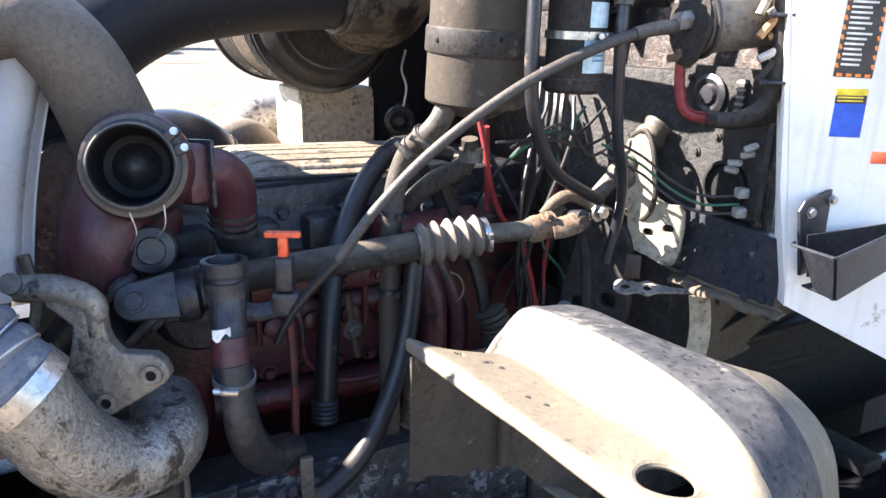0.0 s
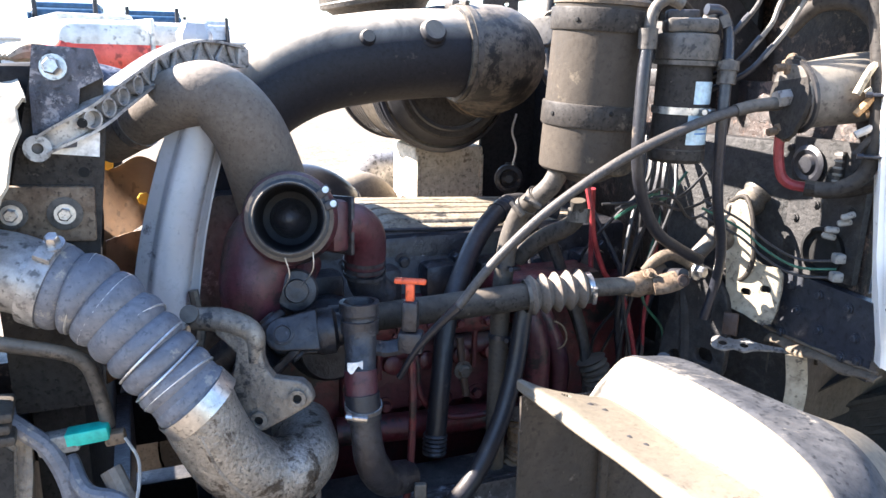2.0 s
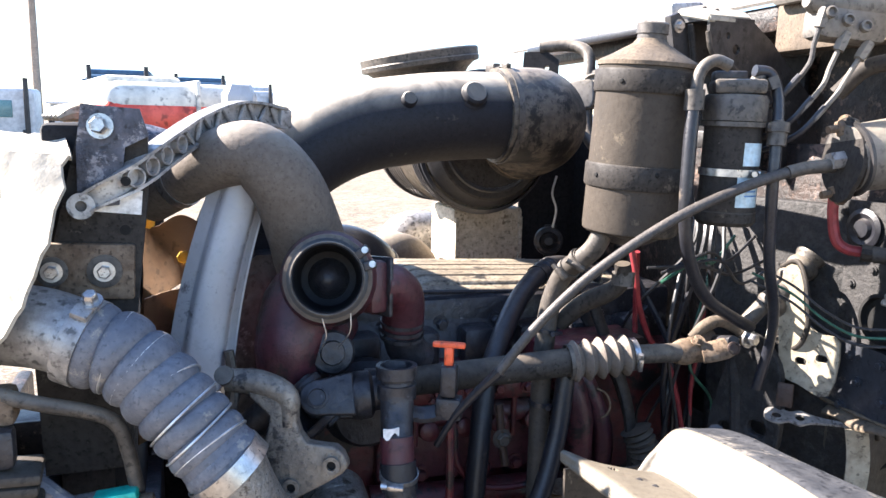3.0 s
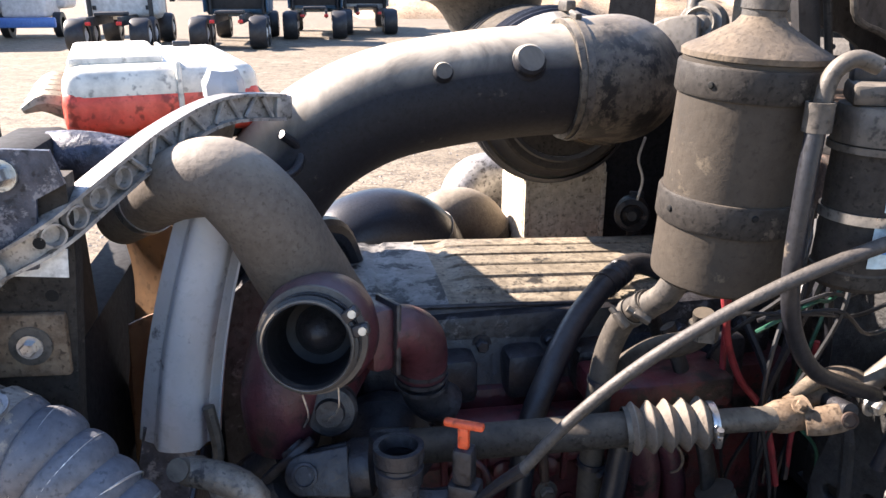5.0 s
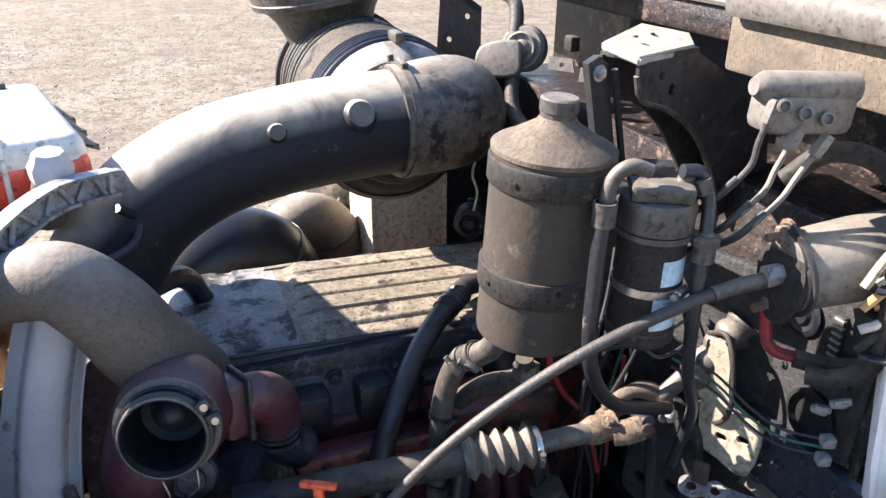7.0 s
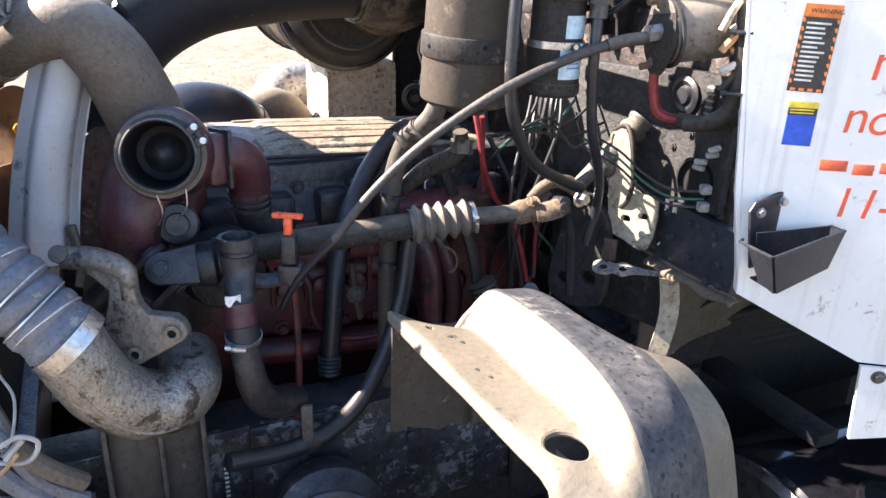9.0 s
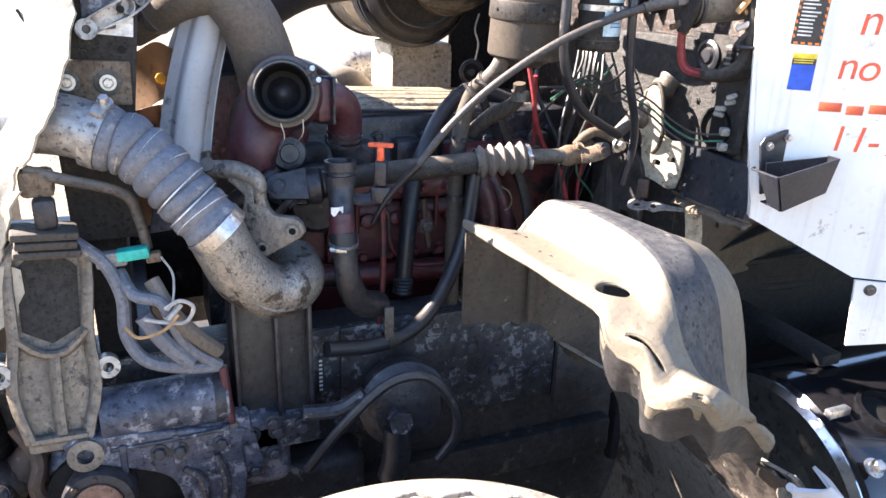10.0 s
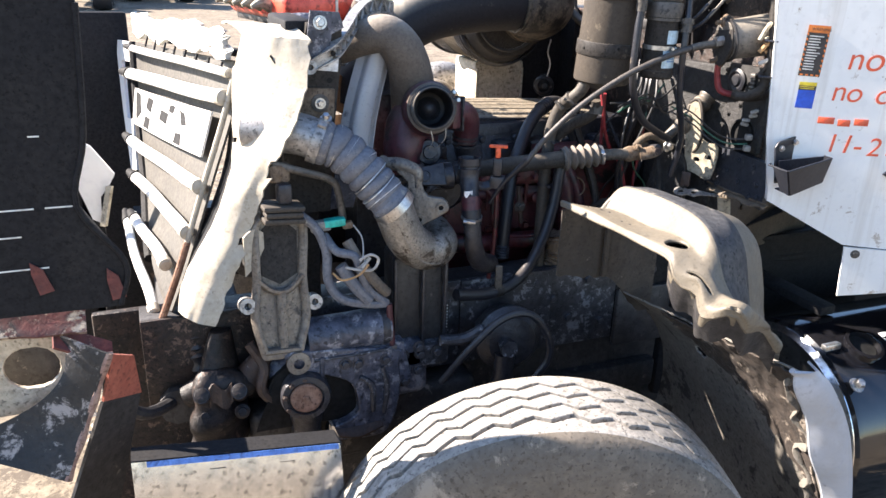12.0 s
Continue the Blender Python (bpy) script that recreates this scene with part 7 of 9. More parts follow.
single("top_hose", tube([(-0.02, 1.22, 1.78), (0.04, 1.2, 1.785), (0.1, 1.2, 1.77), (0.14, 1.22, 1.73)], 0.033, 18, 6), "blue_iron", "blue grey hose stub over the radiator", "hose")

t = thing("fan_shroud", "broken amber brown translucent fan shroud", "fan shroud", (0.09, 1.33, 1.3))
part("sheet", sheet(lambda u, v: (0.03 + 0.13 * u + 0.02 * math.sin(v * 5), 1.34 - 0.05 * math.sin(u * 2.6) + 0.01 * math.sin(v * 9), 1.68 - 0.4 * v - 0.012 * math.sin(u * 8)), 20, 24, 0.003,
     lambda u, v: v < 0.05 + 0.05 * u or (0.36 < v < 0.42 and u > 0.5 + 0.2 * math.sin(v * 30))), "amber", t)
# bright discs paint the sun coming through holes in the shroud
for x, z in ((0.062, 1.648), (0.117, 1.585)):
    part("bright_gap", revolve([(0, 0), (0, 0.012), (0.002, 0.01), (0.002, 0)], (x, 1.285, z), (0, -1, 0), 7), "amber_sun_spot", t, "sun spot painted on the amber shroud")
part("lower_sheet", sheet(lambda u, v: (0.05 + 0.1 * u - 0.02 * v, 1.26 + 0.02 * math.sin(u * 4), 1.52 - 0.26 * v + 0.02 * u), 12, 14, 0.003), "amber", t)

t = thing("shroud_strip", "scuffed grey curved shroud strip", "shroud strip", (0.15, 1.12, 1.33))
part("face", sheet(lambda u, v: (0.168 + 0.084 * u - (0.085 - 0.012 * u) * v - 0.01 * math.sin(v * 3.1), 1.145 - 0.02 * math.sin(u * 3.1) - 0.014 * (max(0.0, min(1.0, (u - 0.22) * 14)) - max(0.0, min(1.0, (u - 0.78) * 14))) - 0.03 * v, 1.74 - 0.325 * v - 0.01 * u), 40, 24, 0.004), "shroud", t)
part("fold", sheet(lambda u, v: (0.253 - 0.073 * v - 0.01 * math.sin(v * 3.1), 1.14 + 0.03 * u - 0.03 * v, 1.73 - 0.33 * v), 3, 20, 0.003), "shroud", t)
part("crease", tube([(0.2, 1.117, 1.71), (0.165, 1.105, 1.6), (0.135, 1.095, 1.5), (0.118, 1.09, 1.42)], 0.003, 6, 5), "shroud", t)
part("lower_end", sheet(lambda u, v: (0.088 + 0.075 * u - 0.03 * v, 1.11 + 0.01 * math.sin(u * 3), 1.435 - 0.13 * v), 6, 8, 0.004), "blue_iron", t, "blue black lower end")
part("hinge_rod", tube([(0.178, 1.085, 1.47), (0.185, 1.08, 1.41), (0.178, 1.075, 1.37)], 0.008, 8, 3), "grey_dust", t)

# thin bent pipe, connectors and loom
single("bent_pipe", tube([(-0.12, 0.9, 1.5), (-0.06, 0.89, 1.482), (0.0, 0.9, 1.46), (0.03, 0.902, 1.44), (0.042, 0.905, 1.4), (0.05, 0.908, 1.345)], 0.0095, 12, 7), "grey_dust", "dusty bent metal pipe below the charge hose", "pipe")
single("pipe_block", block((0.05, 0.04, 0.045), Matrix.Translation((-0.105, 0.905, 1.478)), 0.008), "rust_yoke", "dusty block holding the bent pipe", "bracket")
single("sensor_box", block((0.034, 0.035, 0.05), basis((-0.098, 0.885, 1.432), (1, 0.1, 0), (0, 0, 1)), 0.008), "oily", "small black sensor box over the mount", "sensor")
t = thing("wiring_plug", "teal and grey wiring plug", "connector", (0.02, 0.9, 1.31))
part("plug", block((0.05, 0.026, 0.026), basis((-0.01, 0.9, 1.336), (0.97, -0.1, 0.1), (0, 0, 1)), 0.004), "conn_grey", t)
part("socket", block((0.055, 0.028, 0.02), basis((0.025, 0.897, 1.343), (0.97, -0.1, 0.1), (0, 0, 1)), 0.004), "teal", t, "teal socket")
part("tail", block((0.026, 0.02, 0.018), basis((0.058, 0.894, 1.334), (0.97, -0.1, 0.1), (0, 0, 1)), 0.004), "rust_yoke", t)
for k, (pts, r, mat, lab) in enumerate([
    ([(-0.09, 0.92, 1.39), (-0.05, 0.9, 1.36), (-0.02, 0.89, 1.33), (0.0, 0.88, 1.27), (0.0, 0.87, 1.2), (0.03, 0.86, 1.15), (0.1, 0.86, 1.125), (0.15, 0.86, 1.12)], 0.012, "grey_hose", "dusty grey taped wiring loom"),
    ([(0.0, 0.9, 1.31), (0.02, 0.86, 1.28), (0.06, 0.84, 1.27), (0.075, 0.84, 1.23), (0.1, 0.85, 1.17), (0.15, 0.86, 1.12)], 0.011, "grey_hose", "dusty grey taped wiring loom"),
    ([(0.05, 0.87, 1.3), (0.075, 0.84, 1.25), (0.11, 0.84, 1.2), (0.15, 0.86, 1.15)], 0.014, "coolant_hose", "dusty brown wiring loom"),
    ([(0.03, 0.86, 1.24), (0.06, 0.85, 1.19), (0.1, 0.85, 1.14)], 0.016, "grey_hose", "dusty grey corrugated loom"),
    ([(0.07, 0.885, 1.335), (0.085, 0.86, 1.31), (0.08, 0.83, 1.275), (0.07, 0.82, 1.26)], 0.0022, "white_wire", "loose white wire at the plug"),
    ([(0.065, 0.81, 1.27), (0.09, 0.8, 1.285), (0.11, 0.8, 1.27), (0.095, 0.8, 1.245), (0.06, 0.81, 1.245), (0.03, 0.81, 1.255)], 0.0035, "white_wire", "loose white wire looped through the loom"),
    ([(0.0, 0.82, 1.24), (0.02, 0.805, 1.225), (0.06, 0.8, 1.235), (0.085, 0.8, 1.26)], 0.003, "brown_wire", "loose brown wire in the loom"),
]):
    single("wiring_loom" if r > 0.008 else "wire", tube(pts, r, 10 if r > 0.008 else 6, 7), mat, lab, "wiring")
single("cable_tie", clamp_mesh((0.075, 0.825, 1.255), (0.7, -0.1, -0.7), 0.014, 0.008, (0, -1, 0.3)), "white_wire", "white cable tie on the loom", "cable tie")

# surface of the grille, and the torn cream shell beside it
GR = [(-0.158, 1.06, 1.705), (-0.201, 1.05, 1.575), (-0.261, 1.03, 1.42), (-0.333, 1.01, 1.227), (-0.39, 1.0, 1.09)]
GL = [(-0.42, 2.05, 1.655), (-0.425, 1.93, 1.45), (-0.425, 1.68, 1.255), (-0.43, 1.3, 1.14), (-0.395, 1.02, 1.085)]
gr, gl = catmull(GR, 8), catmull(GL, 8)
GN = vec(-0.93, -0.22, -0.28).normalized()


def grille_at(u, v, off=0.0):
    k = min(int(v * 32), 31)
    f = v * 32 - k
    return gl[k].lerp(gl[k + 1], f).lerp(gr[k].lerp(gr[k + 1], f), u) + GN * off


SR = [(-0.009, 0.94, 1.775), (-0.047, 0.885, 1.634), (-0.113, 0.87, 1.508), (-0.173, 0.9, 1.355), (-0.213, 0.88, 1.263), (-0.281, 0.858, 1.123)]
SL = [(-0.147, 1.05, 1.78), (-0.198, 1.05, 1.609), (-0.224, 1.03, 1.475), (-0.278, 0.99, 1.347), (-0.329, 0.95, 1.25), (-0.356, 0.9, 1.153)]
sr, sl = catmull(SR, 8), catmull(SL, 8)


def shell_base(u, v):
    k = min(int(v * 40), 39)
    f = v * 40 - k
    a, b = sl[k].lerp(sl[k + 1], f), sr[k].lerp(sr[k + 1], f)
    p = a.lerp(b, u)
    bulge = math.sin(u * math.pi) * 0.02
    p += vec(-0.5, -0.8, 0.1) * bulge
    p += vec(0.3, -0.9, 0) * (0.006 * noise.noise(vec(u * 5, v * 11, 7)) + 0.006 * noise.noise(vec(u * 2, v * 4, 3)))
    if u > 0.85:
        p += vec(0.01, 0, 0) * noise.noise(vec(0, v * 26, 2)) * (u - 0.85) / 0.15
    return p


def shell_edge(v):
    """Share of the width, at the grille side, that is folded back and black."""
    return 0.3 * math.sin(math.pi * min(1.0, max(0.0, (v - 0.1) / 0.8))) + 0.03 * noise.noise(vec(0, v * 18, 5))


def shell_at(u, v):
    e = max(0.0, shell_edge(v))
    return shell_base(e + (1 - e) * u, v)


t = thing("hood_shell", "torn cream hood corner covered in dirt", "hood corner", (-0.2, 0.95, 1.12))
part("skin", sheet(shell_at, 22, 56, 0.005, lambda u, v: (u > 0.8 and 0.66 < v < 0.7) or (u < 0.1 and 0.3 < v < 0.33) or (u > 0.9 and 0.4 < v < 0.45)), "shell", t)
part("return_edge", sheet(lambda u, v: Vector(shell_base(max(0.0, shell_edge(v)) * u, v)) + vec(0.02, 0.05, 0.0) * (1 - u) + vec(0.004, 0.012, 0), 5, 40, 0.004), "panel_black", t)
part("top_roll", sheet(lambda u, v: (-0.147 + 0.138 * u - 0.03 * v, 1.05 - 0.11 * u + 0.16 * v, 1.779 - 0.004 * u + 0.022 * math.sin(v * 2.2) + 0.006 * noise.noise(vec(u * 6, v * 5, 2))), 14, 12, 0.006), "shell", t)
part("torn_tab", sheet(lambda u, v: (-0.2 + 0.05 * u, 0.885 + 0.02 * u, 1.33 - 0.1 * v + 0.015 * math.sin(u * 3)), 5, 5, 0.004), "shell", t)
# added black sheet: paints the shade in the gap between rail and shell
part("gap_panel", sheet(lambda u, v: grille_at(1.0, v, -0.04).lerp(Vector(shell_base(0.12, min(1.0, v * 1.02))) + vec(0.02, 0.04, 0), u), 4, 24, 0.004), "panel_black", t, "black sheet painting the dark gap beside the grille")
part("crack", tube([(-0.1, 0.965, 1.74), (-0.085, 0.95, 1.715), (-0.06, 0.935, 1.70), (-0.03, 0.93, 1.71)], 0.0025, 6, 5), "shade_seam_black", t)

# grille
grille = thing("grille", "battered white grille with six bars and raised badge shapes", "grille", (-0.35, 1.3, 1.1))
part("mesh_panel", sheet(lambda u, v: grille_at(0.1 + 0.9 * u, 0.0 + 0.98 * v, -0.02), 16, 24, 0.006), "screen", grille, "dusty grey screen")
part("side_rail", tube([grille_at(1.0, v / 12, 0.01) for v in range(9)], 0.0075, 10, 3), "shell", grille, "dirty cream edge rail")
part("lower_rail", tube([grille_at(1.0, v / 12, 0.01) for v in range(8, 13)], 0.0095, 10, 3), "rust", grille, "bare rusty edge rail")
part("side_rail", tube([grille_at(0.075, v / 12, -0.012) for v in range(10)], 0.014, 10, 3), "panel_black", grille)
for u0, v0, u1, v1, r in ((0.14, 0.0, 0.98, 0.02, 0.011), (0.1, 0.1, 0.98, 0.135, 0.019), (0.05, 0.34, 0.98, 0.485, 0.017), (0.06, 0.46, 0.97, 0.63, 0.017), (0.0, 0.595, 0.74, 0.735, 0.016), (-0.14, 0.6, 0.34, 0.945, 0.014)):
    bar = [grille_at(u0 + (u1 - u0) * i / 6, v0 + (v1 - v0) * i / 6, 0.02 + 0.002 * math.sin(i * 1.3 + v0 * 20)) for i in range(7)]
    part("bar", tube(bar, r, 14, 3, flat=0.75), "white_paint", grille, "scuffed white bar")
    part("bar_cap", revolve([(-0.014, 0), (-0.014, r + 0.002), (0.012, r + 0.001), (0.016, r * 0.7), (0.016, 0)], bar[-1], bar[-1] - bar[-2], 14), "shell", grille, "dirty cream bar end")
    # left end coloured black to paint in the shadow on the bar
    part("bar_end", revolve([(-0.05, 0), (-0.05, r * 0.7), (0.03, r + 0.0015), (0.034, r), (0.034, 0)], bar[0], bar[1] - bar[0], 14), "panel_black", grille, "bar end painted black for shade")


def plate_at(u, v, off=0.0):
    return grille_at((0.18 - 0.06 * v) + (0.74 + 0.06 * v) * u, 0.16 + 0.05 * u + v * (0.13 + 0.05 * u), 0.012 + off)


part("badge_plate", sheet(lambda u, v: plate_at(u, v), 12, 6, 0.006), "white_paint", grille, "scuffed white badge plate")
for c in ((0.03, 0.05, 0.1, 0.1, 0.13, 0.6, 0.06, 0.85), (0.22, 0.1, 0.3, 0.12, 0.27, 0.5, 0.2, 0.4), (0.2, 0.62, 0.27, 0.66, 0.25, 0.95, 0.17, 0.92), (0.42, 0.3, 0.52, 0.34, 0.5, 0.62, 0.4, 0.55), (0.53, 0.1, 0.6, 0.1, 0.58, 0.3, 0.52, 0.28), (0.66, 0.15, 0.72, 0.2, 0.76, 0.45, 0.7, 0.5), (0.64, 0.7, 0.71, 0.68, 0.72, 0.95, 0.62, 0.94)):
    part("badge_shape", sheet(lambda u, v: plate_at((c[0] * (1 - u) + c[2] * u) * (1 - v) + (c[6] * (1 - u) + c[4] * u) * v, (c[1] * (1 - u) + c[3] * u) * (1 - v) + (c[7] * (1 - u) + c[5] * u) * v, 0.005), 4, 4, 0.003), "panel_black", grille)
part("side_panel", sheet(lambda u, v: grille_at(-0.11 + 0.17 * u * (1 - 0.4 * v), 0.0 + 0.46 * v, -0.016), 12, 30, 0.01, lambda u, v: (u > 0.3 and 0.16 < v < 0.26) or (u > 0.45 and 0.3 < v < 0.62)), "white_paint", grille, "broken white side panel")
t = thing("torn_foam_sheet", "torn white foam sheet lying over the grille top", "foam", (-0.28, 1.5, 1.7))
part("sheet", sheet(lambda u, v: (-0.17 - 0.2 * u, 1.12 + 0.8 * u + 0.09 * v, 1.712 + 0.055 * v - 0.02 * u + 0.02 * noise.noise(vec(u * 8, v * 6, 4))), 40, 16, 0.016), "coolant_tank", t)
for k in range(8):
    p = vec(-0.19 - 0.022 * k, 1.14 + 0.09 * k, 1.704)
    part("tie", tube([p, p + vec(-0.01, -0.01, -0.03)], 0.003, 6, 1), "panel_black", t)
part("support", block((0.03, 0.7, 0.02), basis((-0.2, 1.52, 1.7), (0.26, -0.96, 0.04), (0, 0, 1)).copy() @ Matrix.Rotation(radians(90), 4, "Z"), 0.006), "panel_black", t)

# black hood half and rusty bracket at the far left
t = thing("hood_half", "large matt black broken hood panel with pale scratches", "hood panel", (-0.75, 0.8, 1.2))
part("skin", plate([(-0.95, -0.03), (-0.234, -0.04), (-0.221, 0.03), (-0.215, 0.06), (-0.292, 0.19), (-0.262, 0.335), (-0.245, 0.58), (-0.3, 0.78), (-0.95, 0.8)], 0.02, basis((-0.24, 0.79, 1.286), (1, 0, 0), (0, -1, 0))), "panel_black", t)
part("edge_bead", tube([(-0.475, 0.768, 1.25), (-0.456, 0.768, 1.346), (-0.532, 0.768, 1.476), (-0.502, 0.768, 1.621), (-0.485, 0.768, 1.866)], 0.006, 8, 5), "panel_black", t)
for z, x0, x1 in ((1.476, -0.7, -0.61), (1.476, -0.59, -0.54), (1.42, -0.72, -0.64), (1.35, -0.75, -0.6), (1.62, -0.6, -0.58)):
    part("scratch", block((x1 - x0, 0.001, 0.003), Matrix.Translation(((x0 + x1) / 2, 0.7695, z)), 0), "print", t)
for x, z, k in ((-0.488, 1.3, 0.5), (-0.625, 1.33, 0.4)):
    part("chip", plate([(-0.016, -0.034), (0.012, -0.04), (0.02, 0.01), (0.008, 0.036), (-0.004, 0.012)], 0.003, basis((x, 0.7675, z), (k, 0, 0.2), (0, -1, 0))), "rust_red", t, "red patch of bare primer")
t = thing("dark_body_panel", "dark upright body panel beyond the grille", "body panel", (-0.75, 2.0, 1.2))
part("skin", block((0.6, 0.03, 1.4), Matrix.Translation((-0.7, 2.15, 1.05)), 0.01), "panel_black", t)
part("post", block((0.06, 0.05, 1.3), Matrix.Translation((-0.6, 2.16, 0.65)), 0.005), "frame_black", t)

t = thing("bumper_bracket", "bent rusty red bumper bracket with an oval hole", "bracket", (-0.6, 0.78, 0.8))
part("top_flange", sheet(lambda u, v: (-1.05 + 0.5 * u, 0.82 - 0.05 * v, 1.27 - 0.03 * u - 0.05 * v + 0.006 * noise.noise(vec(u * 9, v * 4, 1))), 16, 5, 0.012), "rust_red", t, "flaking red and cream flange")
part("web", plate([(-0.4, -0.11), (0.06, -0.11), (0.07, 0.09), (-0.4, 0.1)], 0.014, basis((-0.65, 0.835, 1.1), (1, 0, 0), (0, -1, 0)), [(-0.022, 0.0, 0.05, 0.006)], bevel=0.003), "cream_box", t, "cream web with an oval hole")
part("web_back", block((0.16, 0.01, 0.2), Matrix.Translation((-0.67, 0.9, 1.08)), 0.003), "frame_black", t)
part("channel_lip", sheet(lambda u, v: (-0.62 + 0.11 * u, 0.81 - 0.04 * v, 1.2 - 0.06 * u - 0.035 * v), 8, 4, 0.01), "rust_red", t)


def arm_at(u, v):
    a = vec(-0.6, 0.79, 1.185).lerp(vec(-0.86, 0.75, 0.985), v)
    b = vec(-0.509, 0.74, 1.152).lerp(vec(-0.624, 0.7, 0.88), v)
    return a.lerp(b, u) + vec(0, -0.008, 0.004) * math.sin(v * 5 + u * 2) + vec(0.36, 0, -0.1) * (1 - u) * v * (1 - v)


part("arm_web", sheet(arm_at, 16, 20, 0.008), "grime_black", t, "black arm caked with pale grime")
part("arm_ridge", tube([arm_at(1.0, k / 8) for k in range(9)], lambda f: 0.009 + 0.002 * math.sin(f * 20), 8, 3, flat=0.7), "rust_ridge", t, "worn rust red edge")
part("arm_tip", sheet(lambda u, v: vec(-0.508, 0.742, 1.15).lerp(vec(-0.541, 0.757, 1.03), v).lerp(vec(-0.47, 0.8, 1.11).lerp(vec(-0.465, 0.84, 0.99), v), u), 8, 8, 0.007), "rust_bright", t, "bright rust red tip")
part("arm_side", sheet(lambda u, v: vec(-0.543, 0.756, 1.028).lerp(vec(-0.675, 0.71, 0.7), v).lerp(vec(-0.467, 0.84, 0.992).lerp(vec(-0.56, 0.84, 0.64), v), u), 8, 16, 0.008), "frame_black", t)
part("strut", tube([(-0.5, 0.84, 0.95), (-0.45, 0.88, 0.9), (-0.37, 1.0, 0.86)], 0.016, 10, 4), "frame_black", t)
t = thing("hood_fragment", "white broken hood fragment with a cream edge", "hood fragment", (-0.55, 1.5, 1.0))
part("skin", plate([(-0.052, 0.13), (-0.035, 0.12), (0.02, 0.035), (0.003, 0.005), (-0.025, -0.03), (-0.03, -0.11), (-0.054, -0.096), (-0.082, 0.002)], 0.02, basis((-0.5, 1.5, 1.31), (1, 0, 0), (0, -1, 0))), "white_paint", t)
part("edge", sheet(lambda u, v: (-0.5 + 0.014 * u - 0.03 * v, 1.475 - 0.01 * u, 1.315 - 0.12 * v), 4, 8, 0.012), "bracket_cream", t)
part("leg", block((0.03, 0.03, 1.22), Matrix.Translation((-0.54, 1.53, 0.61)), 0.006), "shade_seam_black", t)
# added panels: hide sunlit ground and stand in for the shade there
t = thing("front_dark_fill", "added dark panels filling the shaded space below the grille", "support panel", (-0.3, 1.6, 0.3))
part("panel", block((0.04, 1.3, 0.75), Matrix.Translation((-0.33, 1.65, 0.72)), 0.01), "casting", t)
part("side", block((0.42, 0.03, 1.0), Matrix.Translation((-0.36, 1.16, 0.56)), 0.01), "casting", t)
part("lower_skirt", block((0.3, 0.02, 0.5), Matrix.Translation((-0.5, 1.0, 0.3)), 0.01), "casting", t)
part("lower_beam", tube([(-0.38, 0.95, 0.86), (-0.36, 1.3, 0.85), (-0.36, 2.2, 0.85)], 0.05, 10, 3), "frame_black", t)


# ---- cab front: firewall, cowl, panel ----
bm = block((0.02, 1.05, 0.446), Matrix.Translation((1.215, 1.26, 1.577)), 0.003)
structure("firewall_lower", block((0.02, 0.84, 0.16), Matrix.Translation((1.219, 1.365, 1.272)), 0.003), "panel_black", "black lower firewall above the toe board")
structure("firewall_upper", block((0.02, 1.3, 0.3), Matrix.Translation((1.42, 1.38, 1.92)), 0.003), "casting", "grimy upper firewall set back under the cowl")
structure("firewall_shelf", block((0.2, 1.25, 0.012), Matrix.Translation((1.31, 1.36, 1.79)), 0.003), "casting", "grimy shelf between the firewall steps")
# far end in black to paint the shade lying on it
structure("firewall_far", block((0.02, 0.2, 0.55), Matrix.Translation((1.218, 1.887, 1.525)), 0.003), "panel_black", "far end of the firewall, painted black for shade")
# added sheet: hides bright ground so the gap stays dark
structure("firewall_return", block((0.17, 0.02, 0.62), Matrix.Translation((1.124, 1.9, 1.56)), 0.003), "panel_black", "added black sheet filling the dark gap by the air cleaner")
# blackened material paints the shade that no object here casts
structure("firewall", bm, "casting", "grimy firewall, painted black for shade")
bm = block((0.02, 1.22, 0.2), basis((1.27, 1.54, 1.17), (0.85, 0, -0.5), (0.5, 0, 0.85)), 0.003)
structure("toe_board", bm, "frame_black", "black sloping toe board")
bm = block((1.6, 1.2, 0.03), Matrix.Translation((2.05, 1.68, 1.14)), 0.003)
# added sheet: hides sunlit ground so the space under the cab stays black
structure("under_cab_panel", block((2.2, 0.02, 1.1), Matrix.Translation((2.25, 1.38, 0.58)), 0.003), "panel_black", "added black sheet filling the dark space under the cab")
# added unseen sheet behind the white panel, blocks sky light from above
structure("cab_sill", plate([(1.5, 0.47), (2.5, -0.18), (2.5, 1.2), (1.8, 1.055), (1.62, 0.99)], 0.02, Matrix.Translation((0, 0, 1.29))), "panel_black", "added unseen black sheet keeping sky light out underneath")
structure("cab_floor", bm, "panel_black", "black underside of the cab")

fw = thing("heater_box", "speckled grey heater plate with a round grommet", "heater box", (1.19, 0.83, 1.46))
FB = basis((1.2, 0.83, 1.6), (0, -1, 0), (-1, 0, 0))
part("plate", plate([(-0.09, -0.13), (0.09, -0.12), (0.095, 0.11), (-0.085, 0.11)], 0.014, FB), "insulator", fw)
part("grommet", revolve([(0, 0), (0, 0.032), (0.006, 0.034), (0.009, 0.026), (0.006, 0.018), (0.012, 0.014), (0.013, 0)], FB @ vec(-0.025, 0.065, 0.014), (-1, 0, 0), 28), "black_rubber", fw, "ringed rubber grommet")
part("terminal_strip", block((0.014, 0.07, 0.012), FB @ Matrix.Translation((0.04, 0.06, 0.018)), 0.002), "label_dark", fw)
